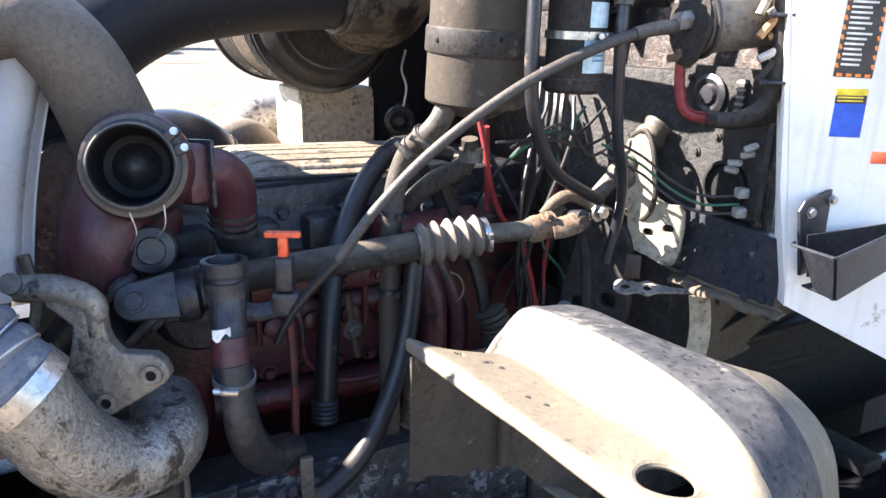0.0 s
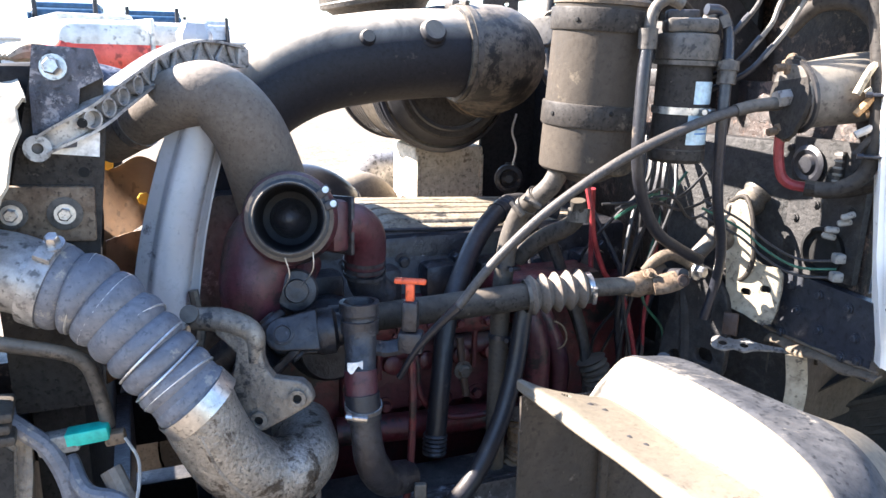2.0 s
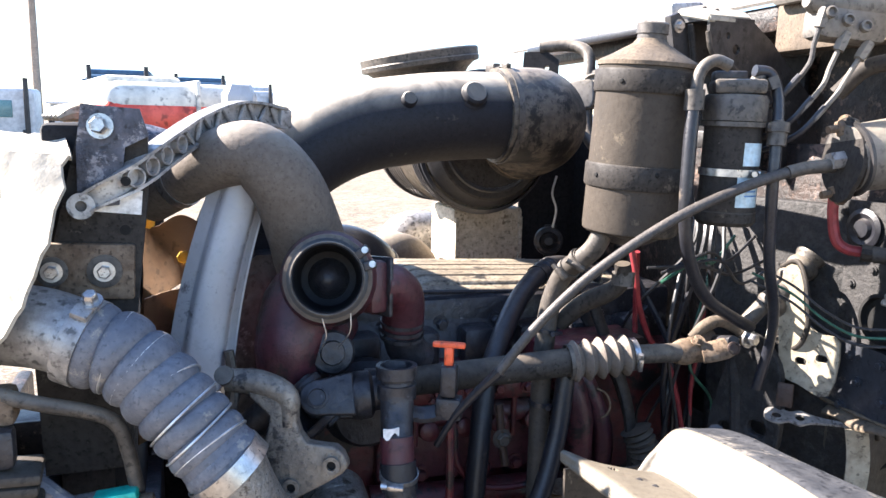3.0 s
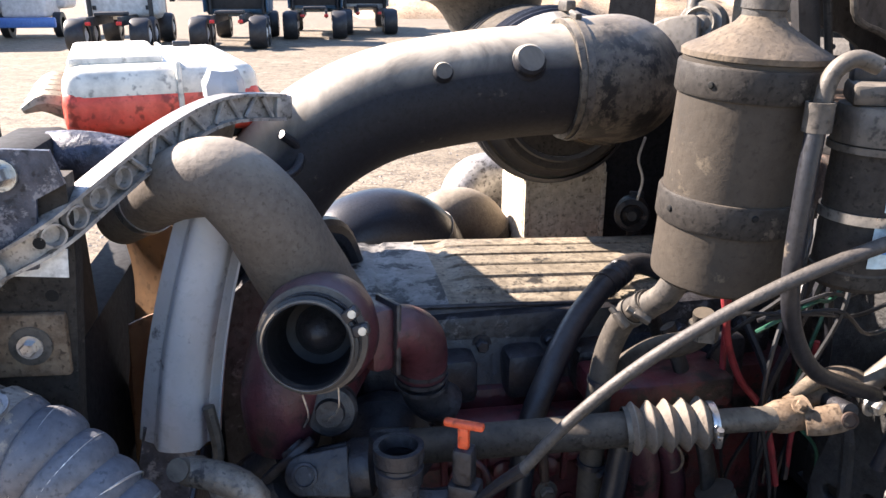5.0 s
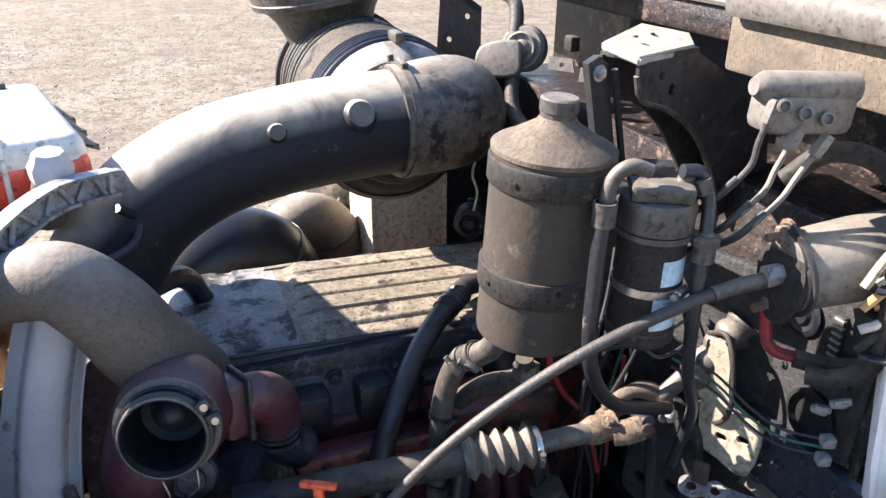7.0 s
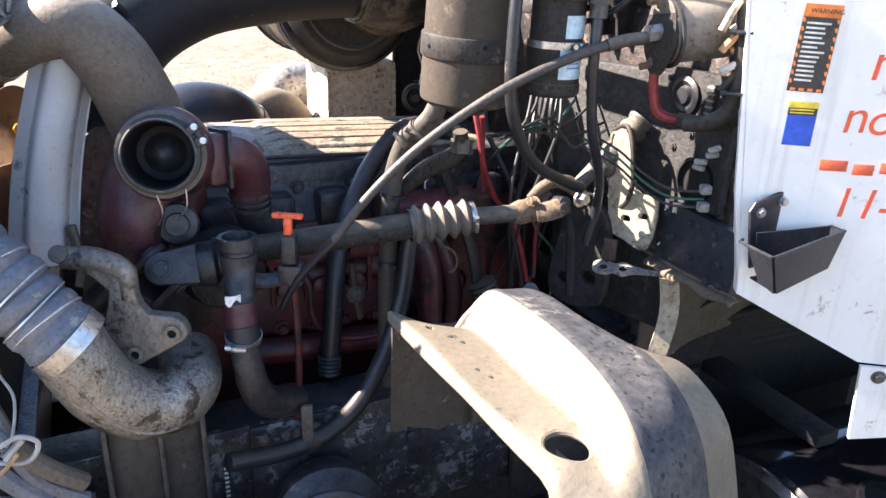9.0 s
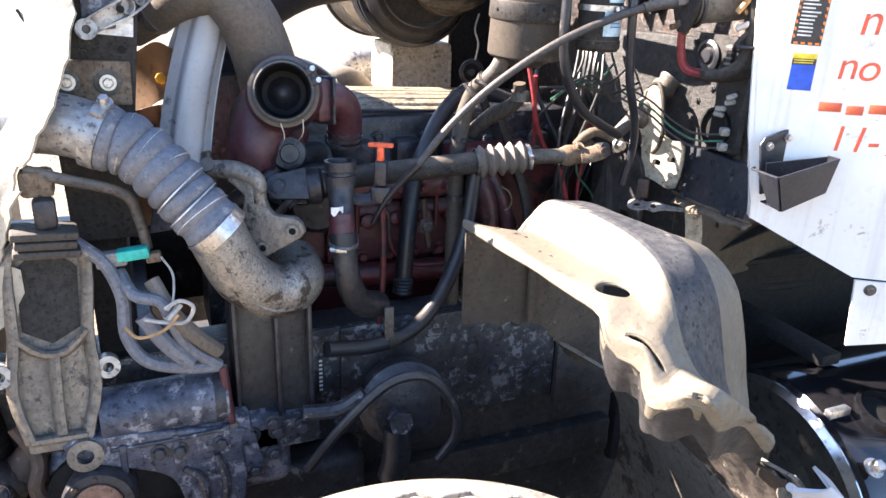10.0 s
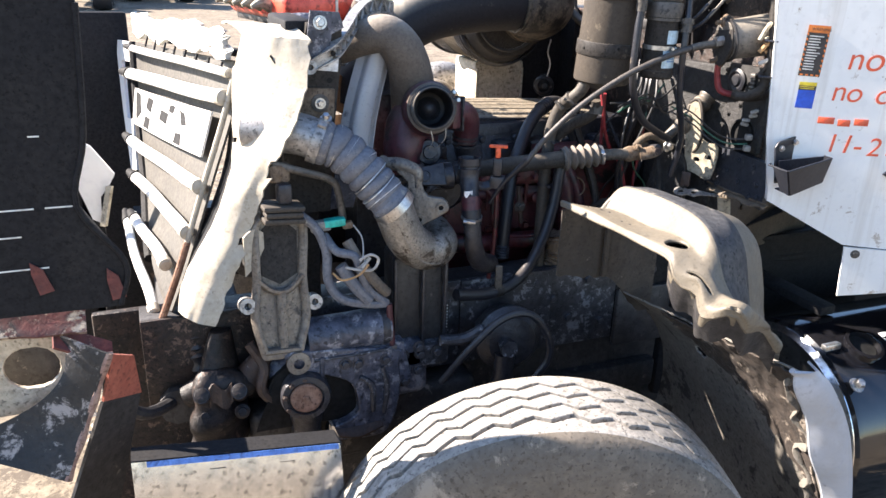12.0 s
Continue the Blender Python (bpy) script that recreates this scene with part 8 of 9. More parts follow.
for k in range(6):
    part("terminal", block((0.017, 0.004, 0.006), FB @ Matrix.Translation((0.04, 0.035 + 0.011 * k, 0.022)), 0.001), "conn_grey", fw)
part("port", revolve([(0, 0), (0, 0.04), (0.01, 0.042), (0.012, 0.036), (0.002, 0.034), (0.002, 0)], FB @ vec(0.03, -0.075, 0.014), (-1, 0, 0), 28), "shade_seam_black", fw, "open round port")
part("lower_cover", plate([(-0.1, -0.12), (0.13, -0.13), (0.14, 0.0), (-0.09, 0.01)], 0.018, FB @ Matrix.Translation((0.02, -0.135, 0.004))), "firewall", fw, "dark blue lower cover")
for x, y in ((-0.06, -0.145), (-0.02, -0.15), (0.04, -0.15), (0.1, -0.155), (-0.05, -0.2), (0.0, -0.19), (0.05, -0.21), (0.12, -0.2), (-0.03, -0.24), (0.1, -0.24), (0.13, -0.235)):
    part("screw", bolt_mesh(FB @ vec(x, y, 0.024), (-1, 0, 0), 0.006, 0.005), "firewall", fw)
for x, y in ((-0.07, 0.09), (0.08, 0.09), (-0.07, -0.1), (0.0, 0.0), (0.07, 0.0), (-0.04, -0.03)):
    part("screw", bolt_mesh(FB @ vec(x, y, 0.015), (-1, 0, 0), 0.005, 0.004), "insulator", fw)

t = thing("pedal_bracket", "dirty cream pressed bracket with slots", "bracket", (1.13, 0.9, 1.35))
pb = basis((1.125, 0.9, 1.45), (0.4, -0.92, 0), (-0.92, -0.4, 0))
part("plate", plate(rounded([(-0.03, -0.05), (0.0, -0.062), (0.05, -0.07), (0.06, 0.025), (0.022, 0.035), (0.0, 0.06), (-0.012, 0.135), (-0.04, 0.14), (-0.045, 0.08), (-0.04, 0.0)], 3), 0.006, pb, [(0.0, -0.02, 0.007, 0.003), (0.034, -0.008, 0.007, 0.003)]), "bracket_cream", t)
part("back", block((0.3, 0.02, 0.5), basis((1.165, 0.99, 1.45), (0.3, -0.95, 0), (0, 0, 1)), 0.006), "insulator", t, "speckled backing")
part("column_support", plate(rounded([(-0.075, -0.1), (0.05, -0.09), (0.06, 0.05), (0.035, 0.11), (-0.02, 0.13), (-0.055, 0.05)], 4), 0.016, basis((1.095, 0.975, 1.33), (0.3, -0.95, 0), (-0.95, -0.3, 0)), [(0.02, -0.04, 0.014, 0.004), (-0.03, 0.02, 0.008), (-0.04, -0.06, 0.012, 0.004)], bevel=0.003), "insulator", t, "speckled column support plate")
part("support_rib", tube([(1.08, 1.02, 1.43), (1.075, 1.0, 1.36), (1.08, 0.99, 1.24)], 0.012, 10, 5), "insulator", t)
single("hose_loop", tube([(1.12, 0.96, 1.585), (1.12, 0.925, 1.6), (1.115, 0.895, 1.56), (1.115, 0.885, 1.5), (1.115, 0.9, 1.458), (1.12, 0.935, 1.443), (1.125, 0.96, 1.455)], 0.0045, 10, 6), "dusty_black", "thin black hose looped on the speckled plate", "hose")
single("bracket_strip", sheet(lambda u, v: (1.16 + 0.03 * u + 0.012 * math.sin(v * 4), 0.83 - 0.02 * u, 1.33 - 0.19 * v), 3, 10, 0.004), "bracket_cream", "curled cream sheet strip under the firewall", "sheet strip")
single("bracket_strip", plate(rounded([(-0.06, -0.012), (-0.04, -0.02), (-0.022, -0.013), (-0.005, -0.019), (0.012, -0.01), (0.04, -0.006), (0.075, -0.003), (0.075, 0.004), (0.04, 0.006), (0.012, 0.012), (-0.005, 0.019), (-0.022, 0.012), (-0.04, 0.019), (-0.06, 0.012)], 3), 0.004, basis((1.12, 0.88, 1.33), (0.75, -0.66, 0.0), (-0.2, -0.3, 0.93)), [(-0.042, 0.0, 0.0085), (-0.005, 0.0, 0.008)]), "alu", "bright perforated bracket strip", "bracket")
single("rusty_plate", block((0.026, 0.008, 0.042), basis((1.085, 0.89, 1.375), (0.6, -0.8, 0), (0, 0, 1)), 0.003), "rust_grime", "small rusty steel plate by the column", "plate")
t = thing("kick_panel", "dirty brown kick panel with fold lines under the firewall", "panel", (1.25, 0.75, 1.15))
part("sheet", sheet(lambda u, v: (1.185 + 0.6 * u, 0.892 + 0.165 * u + 0.006 * math.sin(u * 14 + v * 3) * v, 1.355 - 0.268 * v), 30, 12, 0.004), "kick_brown", t)
part("shelf", sheet(lambda u, v: (1.182 - 0.014 * v + 0.004 * math.sin(v * 6), 0.885 - 0.228 * u, 1.356 - 0.022 * v * (1.0 - 0.45 * u) + 0.004 * math.sin(u * 15) * v), 40, 8, 0.003), "shelf_tan", t, "tan folded shelf")
part("shelf_return", sheet(lambda u, v: (1.17 + 0.1 * v, 0.883 - 0.226 * u + 0.09 * v, 1.338 + 0.012 * u + 0.004 * math.sin(u * 15)), 30, 6, 0.003), "kick_brown", t, "brown underside of the shelf")
part("lip", tube([(1.176, 0.9, 1.357), (1.176, 0.8, 1.355), (1.178, 0.66, 1.357)], lambda f: 0.003 + 0.001 * math.sin(f * 25), 8, 8), "shelf_tan", t)
for u, z in ((0.16, 1.26), (0.3, 1.25)):
    part("bolt", bolt_mesh((1.185 + 0.6 * u, 0.89 + 0.165 * u, z), (0.26, -0.96, 0.0), 0.013, 0.01), "kick_brown", t)
part("underside", sheet(lambda u, v: (1.2 + 0.4 * u, 0.95 + 0.3 * v, 1.12 + 0.1 * u), 6, 6, 0.004), "panel_black", t)

# solenoid like cylinder with flange where the cable ends
t = thing("clutch_booster", "dusty grey cylinder with an oval flange", "cylinder", (1.12, 0.76, 1.72))
CD = vec(0.97, -0.2, 0.14).normalized()
CO = vec(1.058, 0.79, 1.782)
part("body", revolve([(0.0, 0), (0.0, 0.05), (0.1, 0.054), (0.16, 0.052), (0.165, 0.04), (0.165, 0)], CO, CD, 40), "pale_dust", t)
part("flange", plate([(0.054 * math.cos(a) * (1.18 if abs(math.sin(a)) < 0.5 else 1.0), 0.05 * math.sin(a)) for a in (2 * math.pi * k / 28 for k in range(28))], 0.007, basis(CO - CD * 0.006, (0.1, 0.1, 1), CD)), "dusty_black", t)
part("gasket", revolve([(0.004, 0.05), (0.004, 0.057), (0.009, 0.057), (0.009, 0.05)], CO, CD, 36, closed=True), "frame_black", t)
for z in (0.048, -0.05):
    part("stud", join(bolt_mesh(CO + vec(0.012, 0.01, z) - CD * 0.006, -CD, 0.013, 0.012), tube([CO + vec(0.012, 0.01, z), CO + vec(0.012, 0.01, z) - CD * 0.035], 0.006, 8, 1)), "rust_yoke", t)
part("cable_nut", revolve([(0, 0), (0, 0.014), (0.022, 0.014), (0.022, 0)], CO - CD * 0.026, CD, 6), "alu", t)
single("fuel_hose", tube([(1.085, 0.83, 1.725), (1.087, 0.83, 1.69), (1.093, 0.825, 1.655), (1.105, 0.815, 1.641), (1.125, 0.8, 1.637)], 0.0085, 10, 7), "red_wire", "short red battery lead", "cable")
single("loom_end", tube([(1.12, 0.8, 1.637), (1.15, 0.77, 1.635), (1.18, 0.74, 1.645), (1.19, 0.71, 1.66)], 0.013, 10, 6), "dusty_black", "dusty black loom end on the firewall", "wiring")

# valve block with three tubes
t = thing("valve_block", "pale dusty valve block with three tubes", "valve block", (1.05, 0.8, 1.93))
VB = basis((1.058, 0.82, 1.985), (0.98, -0.15, -0.06), (0, 0, 1))
part("body", block((0.115, 0.05, 0.05), VB @ Matrix.Translation((0.004, 0, -0.006)), 0.012), "pale_dust", t)
part("barrel", revolve([(-0.07, 0), (-0.07, 0.01), (-0.058, 0.018), (0.06, 0.019), (0.06, 0)], VB @ vec(0, -0.006, 0.022), VB.to_3x3() @ vec(1, 0, 0), 20), "pale_dust", t)
for x, z in ((-0.042, 0.004), (-0.012, -0.004), (0.018, -0.01)):
    part("port", revolve([(0, 0), (0, 0.0085), (0.009, 0.0085), (0.01, 0.006), (0.005, 0.005), (0.005, 0)], VB @ vec(x, -0.024, z), VB.to_3x3() @ vec(-0.2, -1, 0.25), 14), "pale_dust", t)
for x, z, dx, mat in ((-0.05, -0.004, -0.012, "rod"), (-0.012, -0.034, -0.026, "pale_dust"), (0.026, -0.044, -0.042, "pale_dust")):
    q = VB @ vec(x, -0.02, z)
    e = q + vec(dx, 0.008, -0.07)
    part("nut", revolve([(-0.016, 0), (-0.016, 0.0085), (0.0, 0.0095), (0.012, 0.0085), (0.012, 0)], q, (e - q).normalized(), 6), "pale_dust", t)
    part("line", tube([q, q.lerp(e, 0.5), e, e + vec(-0.035, 0.03, -0.055), e + vec(-0.08, 0.09, -0.09)], 0.0038, 10, 7), mat, t)
    part("sleeve", tube([e + vec(-0.006, 0.005, -0.01), e + vec(-0.035, 0.03, -0.055), e + vec(-0.08, 0.09, -0.09)], 0.0048, 10, 7), "black_rubber", t, "black rubber sleeve")

# cowl: ledge, beam, black arm with the white pad
t = thing("cowl_ledge", "dusty grey cowl ledge under the windscreen", "cowl", (1.3, 1.35, 1.98))
part("apron", block((0.05, 0.4, 0.09), Matrix.Translation((1.2, 0.89, 2.01)), 0.008), "cone_dust", t, "tan stained apron")
part("far_apron", block((0.05, 1.12, 0.05), Matrix.Translation((1.205, 1.652, 2.03)), 0.008), "casting", t, "black underside of the ledge")
part("top", sheet(lambda u, v: (1.17 + 0.45 * u, 0.68 + 1.6 * v, 2.062 + 0.16 * u), 10, 20, 0.006), "pale_dust", t)
part("cap_near", block((0.09, 0.42, 0.045), basis((1.19, 0.87, 2.075), (1, 0, 0.2), (0, 0, 1)), 0.012), "pale_dust", t)
part("cap_mid", block((0.09, 0.55, 0.05), basis((1.17, 1.62, 2.07), (1, 0, 0.1), (0, 0, 1)), 0.012), "alu", t)
part("seal", block((0.03, 0.7, 0.02), Matrix.Translation((1.14, 1.72, 2.045)), 0.006), "black_rubber", t)
part("grille_strip", block((0.12, 0.5, 0.015), basis((1.5, 1.0, 2.2), (1, 0, 0.35), (0, 0, 1)), 0.004), "panel_black", t)
for k in range(9):
    part("slot", block((0.1, 0.012, 0.02), basis((1.5, 0.8 + 0.05 * k, 2.205), (1, 0, 0.35), (0, 0, 1)), 0.003), "shade_seam_black", t)
single("windscreen_pillar", block((0.9, 0.05, 0.5), basis((1.85, 0.74, 2.25), (1, 0, 0.4), (0, 0, 1)), 0.02), "white_paint", "white cab body beside the windscreen", "cab body")
t = thing("hood_rest", "black pressed steel arm with holes carrying a worn white pad", "bracket", (1.05, 1.0, 1.8))
am = basis((0.966, 1.015, 2.006), (0.976, 0.217, 0.0), (0.217, -0.976, 0.0))
ARM = [(0, 0), (0.111, 0.004), (0.166, -0.025), (0.314, -0.13), (0.345, -0.26), (0.215, -0.27), (0.206, -0.215), (0.181, -0.177), (0.133, -0.117), (0.1, -0.09), (0.069, -0.074), (0.04, -0.068), (0.015, -0.055), (0, -0.02)]
part("side", plate(ARM, 0.006, am, [(0.048, -0.024, 0.006), (0.072, -0.046, 0.009), (0.144, -0.097, 0.007), (0.266, -0.143, 0.005), (0.27, -0.165, 0.006)]), "frame_black", t)
part("back_side", plate(ARM, 0.006, am @ Matrix.Translation((-0.01, 0, -0.06))), "frame_black", t)
edge = [(0.0, -0.02), (0.015, -0.055), (0.069, -0.074), (0.133, -0.117), (0.181, -0.177), (0.208, -0.225)]
part("edge_flange", tube([am @ vec(x, y, 0.003) for x, y in edge], 0.0045, 8, 3), "grey_dust", t)
part("top_web", sheet(lambda u, v: am @ vec(-0.004 + 0.12 * u, 0.004 + 0.004 * u, 0.006 - 0.07 * v), 4, 4, 0.006), "frame_black", t)
PADC = [vec(0.962, 1.004, 2.012), vec(1.076, 1.036, 2.016), vec(1.084, 1.062, 2.03), vec(1.015, 1.085, 2.044), vec(0.935, 1.058, 2.026)]
bm = bmesh.new()
lo = [bm.verts.new(p + vec(0, 0, -0.012)) for p in PADC]
hi = [bm.verts.new(p) for p in PADC]
bm.faces.new(hi)
bm.faces.new(lo[::-1])
for k in range(5):
    bm.faces.new((lo[k], lo[(k + 1) % 5], hi[(k + 1) % 5], hi[k]))
bmesh.ops.bevel(bm, geom=bm.edges[:], offset=0.003, segments=2, affect="EDGES")
part("pad", bm, "shell", t, "worn white pad")
for p in ((0.985, 1.05), (1.02, 1.062)):
    part("pad_rivet", revolve([(0, 0.004), (0.002, 0.003), (0.002, 0)], (p[0], p[1], 2.03), (0, 0, 1), 8), "shade_seam_black", t)
part("post", plate([(-0.07, 0.0), (-0.05, 0.008), (-0.034, -0.004), (0.004, -0.17), (-0.028, -0.17)], 0.012, am @ Matrix.Translation((0, 0, -0.03))), "frame_black", t)
part("post_rib", tube([am @ vec(-0.03, -0.01, -0.01), am @ vec(0.008, -0.16, -0.01)], 0.005, 8, 2), "dusty_black", t)
part("post_bolt", bolt_mesh(am @ vec(-0.05, -0.014, -0.017), (0.217, -0.976, 0), 0.0075, 0.007), "steel", t)
part("leg", block((0.05, 0.03, 0.2), am @ Matrix.Translation((0.015, -0.2, -0.06)), 0.004), "frame_black", t)
single("grey_tube", tube([(1.0, 1.72, 2.02), (1.06, 1.68, 2.025), (1.09, 1.63, 2.0), (1.075, 1.6, 1.9), (1.06, 1.56, 1.8), (1.08, 1.5, 1.76), (1.13, 1.45, 1.75)], 0.015, 12, 8), "grey_dust", "bent grey tube under the cowl", "tube")
t = thing("horn", "round dusty grey horn", "horn", (1.09, 1.6, 1.86))
HD = vec(-0.7, -0.65, 0.2).normalized()
part("body", revolve([(-0.03, 0), (-0.03, 0.03), (-0.01, 0.048), (0.012, 0.048), (0.02, 0.042), (0.022, 0.02), (0.03, 0.012), (0.03, 0)], (1.1, 1.6, 1.915), HD, 32), "pale_dust", t)
part("mouth", plate(rounded([(-0.05, -0.035), (0.03, -0.042), (0.042, 0.0), (0.03, 0.03), (-0.045, 0.02)], 4), 0.03, basis((1.06, 1.612, 1.9), (0.75, -0.62, 0.1), HD), bevel=0.006), "pale_dust", t)
part("coil", revolve([(0.02, 0.03), (0.026, 0.034), (0.03, 0.03), (0.026, 0.026)], (1.1, 1.6, 1.915), HD, 28, closed=True), "pale_dust", t)
t = thing("relay_box", "dark relay panel full of wiring on the firewall", "relay panel", (1.12, 1.4, 1.75))
part("plate", block((0.015, 0.42, 0.22), Matrix.Translation((1.38, 1.42, 1.87)), 0.004), "panel_black", t)
for k in range(3):
    part("relay", block((0.022, 0.03, 0.03), Matrix.Translation((1.165, 1.3 + 0.11 * k, 1.935 - 0.02 * (k % 2))), 0.004), "dusty_black", t)
    part("tab", plate([(-0.03, -0.012), (0.03, -0.012), (0.02, 0.014), (-0.03, 0.014)], 0.004, basis((1.13, 1.25 + 0.12 * k, 1.9), (0.5, -0.8, 0), (-0.8, -0.5, 0.2)), [(0.0, 0.0, 0.005)]), "grey_dust", t)
part("side_plate", plate([(-0.05, -0.08), (0.05, -0.08), (0.05, 0.06), (0.02, 0.08), (-0.04, 0.08)], 0.006, basis((1.0, 1.72, 1.93), (0.8, -0.6, 0), (-0.6, -0.8, 0)), [(0.02, 0.04, 0.006), (-0.02, -0.01, 0.006)]), "panel_black", t)

t = thing("blower_motor", "dark round blower motor beside the cream box", "motor", (0.99, 1.6, 1.48))
part("can", revolve([(-0.05, 0), (-0.05, 0.034), (0.0, 0.037), (0.012, 0.034), (0.016, 0.024), (0.01, 0.02), (0.016, 0.012), (0.022, 0.01), (0.022, 0)], (0.985, 1.6, 1.538), (-0.4, -0.9, 0.1), 28), "casting", t)
part("stay", block((0.03, 0.012, 0.26), basis((1.02, 1.66, 1.44), (0.9, -0.4, 0), (0, 0, 1)), 0.003), "casting", t)
part("lead", tube([(0.985, 1.58, 1.575), (0.99, 1.575, 1.62), (0.98, 1.58, 1.66), (1.0, 1.6, 1.7)], 0.0028, 8, 5), "white_wire", t)
# engine bay wiring behind the shaft
wr = random.Random(11)
colors = ["black_wire"] * 7 + ["green_wire"] * 2 + ["black_rubber"] * 4
for k, mat in enumerate(colors):
    x0, y0, z0 = 1.0 + 0.16 * wr.random(), 1.0 + 0.25 * wr.random(), 1.60 + 0.1 * wr.random()
    x1, y1, z1 = x0 - 0.04 + 0.05 * wr.random(), 1.05 + 0.2 * wr.random(), 1.1 + 0.15 * wr.random()
    mid = vec((x0 + x1) / 2 + wr.uniform(-0.06, 0.06), (y0 + y1) / 2 + wr.uniform(-0.05, 0.03), (z0 + z1) / 2 + wr.uniform(-0.04, 0.04)) + vec(wr.uniform(-0.03, 0.03), 0, 0)
    r = {"red_wire": 0.0055, "green_wire": 0.003, "white_wire": 0.003}.get(mat, 0.006 if mat == "black_rubber" else 0.0035)
    name = {"red_wire": "red", "green_wire": "green", "white_wire": "pale"}.get(mat, "black")
    single("wire", tube([(x0, y0, z0), (x0 - 0.02, y0 - 0.02, z0 - 0.08), mid, (x1, y1, z1 + 0.1), (x1, y1, z1)], r, 6, 6), mat, name + " wire hanging in the loom behind the steering shaft", "wire", "loom behind the steering shaft")
for k in range(4):
    a, b = wr.random(), wr.random()
    p = vec(0.86 + 0.05 * a, 0.98 + 0.06 * b, 1.56 + 0.05 * wr.random())
    q = vec(1.08 + 0.06 * wr.random(), 0.95 + 0.1 * wr.random(), 1.56 + 0.1 * wr.random())
    mat = wr.choice(["green_wire", "black_wire", "black_wire", "black_wire", "black_wire"])
    single("wire", tube([p, p.lerp(q, 0.35) + vec(0, -0.03, 0.03 * a), p.lerp(q, 0.7) + vec(0, 0, 0.03 * b - 0.03), q], 0.0028, 6, 6), mat, {"red_wire": "red", "green_wire": "green", "white_wire": "pale"}.get(mat, "black") + " wire crossing under the canister", "wire", "wires under the canister")
for pts, r in (([(0.87, 1.1, 1.7), (0.88, 1.08, 1.63), (0.893, 1.07, 1.56), (0.91, 1.08, 1.5), (0.945, 1.09, 1.43), (0.985, 1.085, 1.38), (1.005, 1.08, 1.32), (1.026, 1.08, 1.24)], 0.0055),
               ([(0.9, 1.08, 1.6), (0.915, 1.1, 1.54), (0.93, 1.12, 1.47), (0.935, 1.12, 1.4)], 0.005),
               ([(1.04, 1.06, 1.5), (1.045, 1.07, 1.42), (1.04, 1.08, 1.34), (1.05, 1.09, 1.25)], 0.004)):
    single("battery_cable", tube(pts, r, 10, 6), "red_wire", "red battery cable hanging behind the steering shaft", "cable", "red cables behind the shaft")
for k in range(3):
    o = 0.014 * k
    single("wire", tube([(1.02, 0.92, 1.6 - o), (1.07, 0.88, 1.57 - o), (1.1, 0.84, 1.535 - o), (1.13, 0.8, 1.515 - o), (1.165, 0.755, 1.52 - o)], 0.0022, 8, 7), "green_wire" if k == 1 else "black_wire", ("green" if k == 1 else "black") + " wire running to a pale plug", "wire", "wires to the plugs")
for z in (1.528, 1.497):
    single("wiring_plug", block((0.018, 0.018, 0.016), basis((1.155, 0.745, z), (0.9, -0.4, 0), (0, 0, 1)), 0.003), "conn_grey", "small pale wiring plug", "connector", "pale plugs on the firewall")
for k in range(4):
    single("wiring_plug", block((0.022, 0.013, 0.011), basis((1.15 + 0.01 * (k % 2), 0.735 + 0.013 * k, 1.6 - 0.014 * k), (0.7, -0.6, 0.4 - 0.2 * k), (0, 0.3, 1)), 0.004), "conn_grey", "broken pale wiring plug", "connector", "broken plugs")
single("main_loom", tube([(1.135, 0.74, 1.98), (1.14, 0.722, 1.88), (1.138, 0.705, 1.8), (1.142, 0.7, 1.72), (1.14, 0.71, 1.67), (1.12, 0.735, 1.645), (1.1, 0.76, 1.64)], 0.0125, 12, 8), "dusty_black", "taped main wiring loom beside the white panel", "wiring")
single("main_loom", tube([(1.09, 0.85, 1.88), (1.115, 0.82, 1.92), (1.14, 0.78, 1.925), (1.16, 0.75, 1.9), (1.165, 0.73, 1.85)], 0.013, 12, 8), "dusty_black", "thick dusty loom curling over the booster", "wiring")
for k in range(7):
    z = 1.83 - 0.03 * (k % 4)
    single("loose_end", tube([(1.155, 0.715, z), (1.125 + 0.006 * k, 0.71 - 0.004 * k, z - 0.012 * (k % 3)), (1.105 + 0.005 * k, 0.715, z - 0.04)], 0.006, 8, 5), ["bracket_cream", "brown_wire", "white_wire", "dusty_black"][k % 4], "frayed wiring end hanging from the loom", "wiring", "frayed wiring ends")
for z in (1.79, 1.7):
    single("cable_tie", clamp_mesh((1.14, 0.703, z), (0, 0, 1), 0.016, 0.006, (-0.7, -0.7, 0)), "black_plastic", "black cable tie on the main loom", "cable tie")

# white cab side panel
PD = vec(math.cos(radians(-33)), math.sin(radians(-33)), 0)
PN = vec(-math.sin(radians(33)), -math.cos(radians(33)), 0)
pm = Matrix((PD, vec(0, 0, 1), PN)).transposed().to_4x4()
pm.translation = vec(1.18, 0.645, 0)
panel = thing("cab_side_panel", "streaked white cab side panel with red marker writing", "cab panel", (1.4, 0.5, 1.27))
part("skin", plate([(-0.012, 1.372), (0.2, 1.266), (1.6, 1.24), (1.6, 2.5), (-0.05, 2.5), (-0.085, 1.96), (-0.045, 1.55)], 0.012, pm @ Matrix.Translation((0, 0, -0.012))), "panel_white", panel)
part("front_fold", sheet(lambda u, v: pm @ vec(-0.012 - 0.073 * v - 0.0 * u, 1.372 + 0.59 * v, -0.045 * u), 2, 12, 0.002), "panel_white", panel)
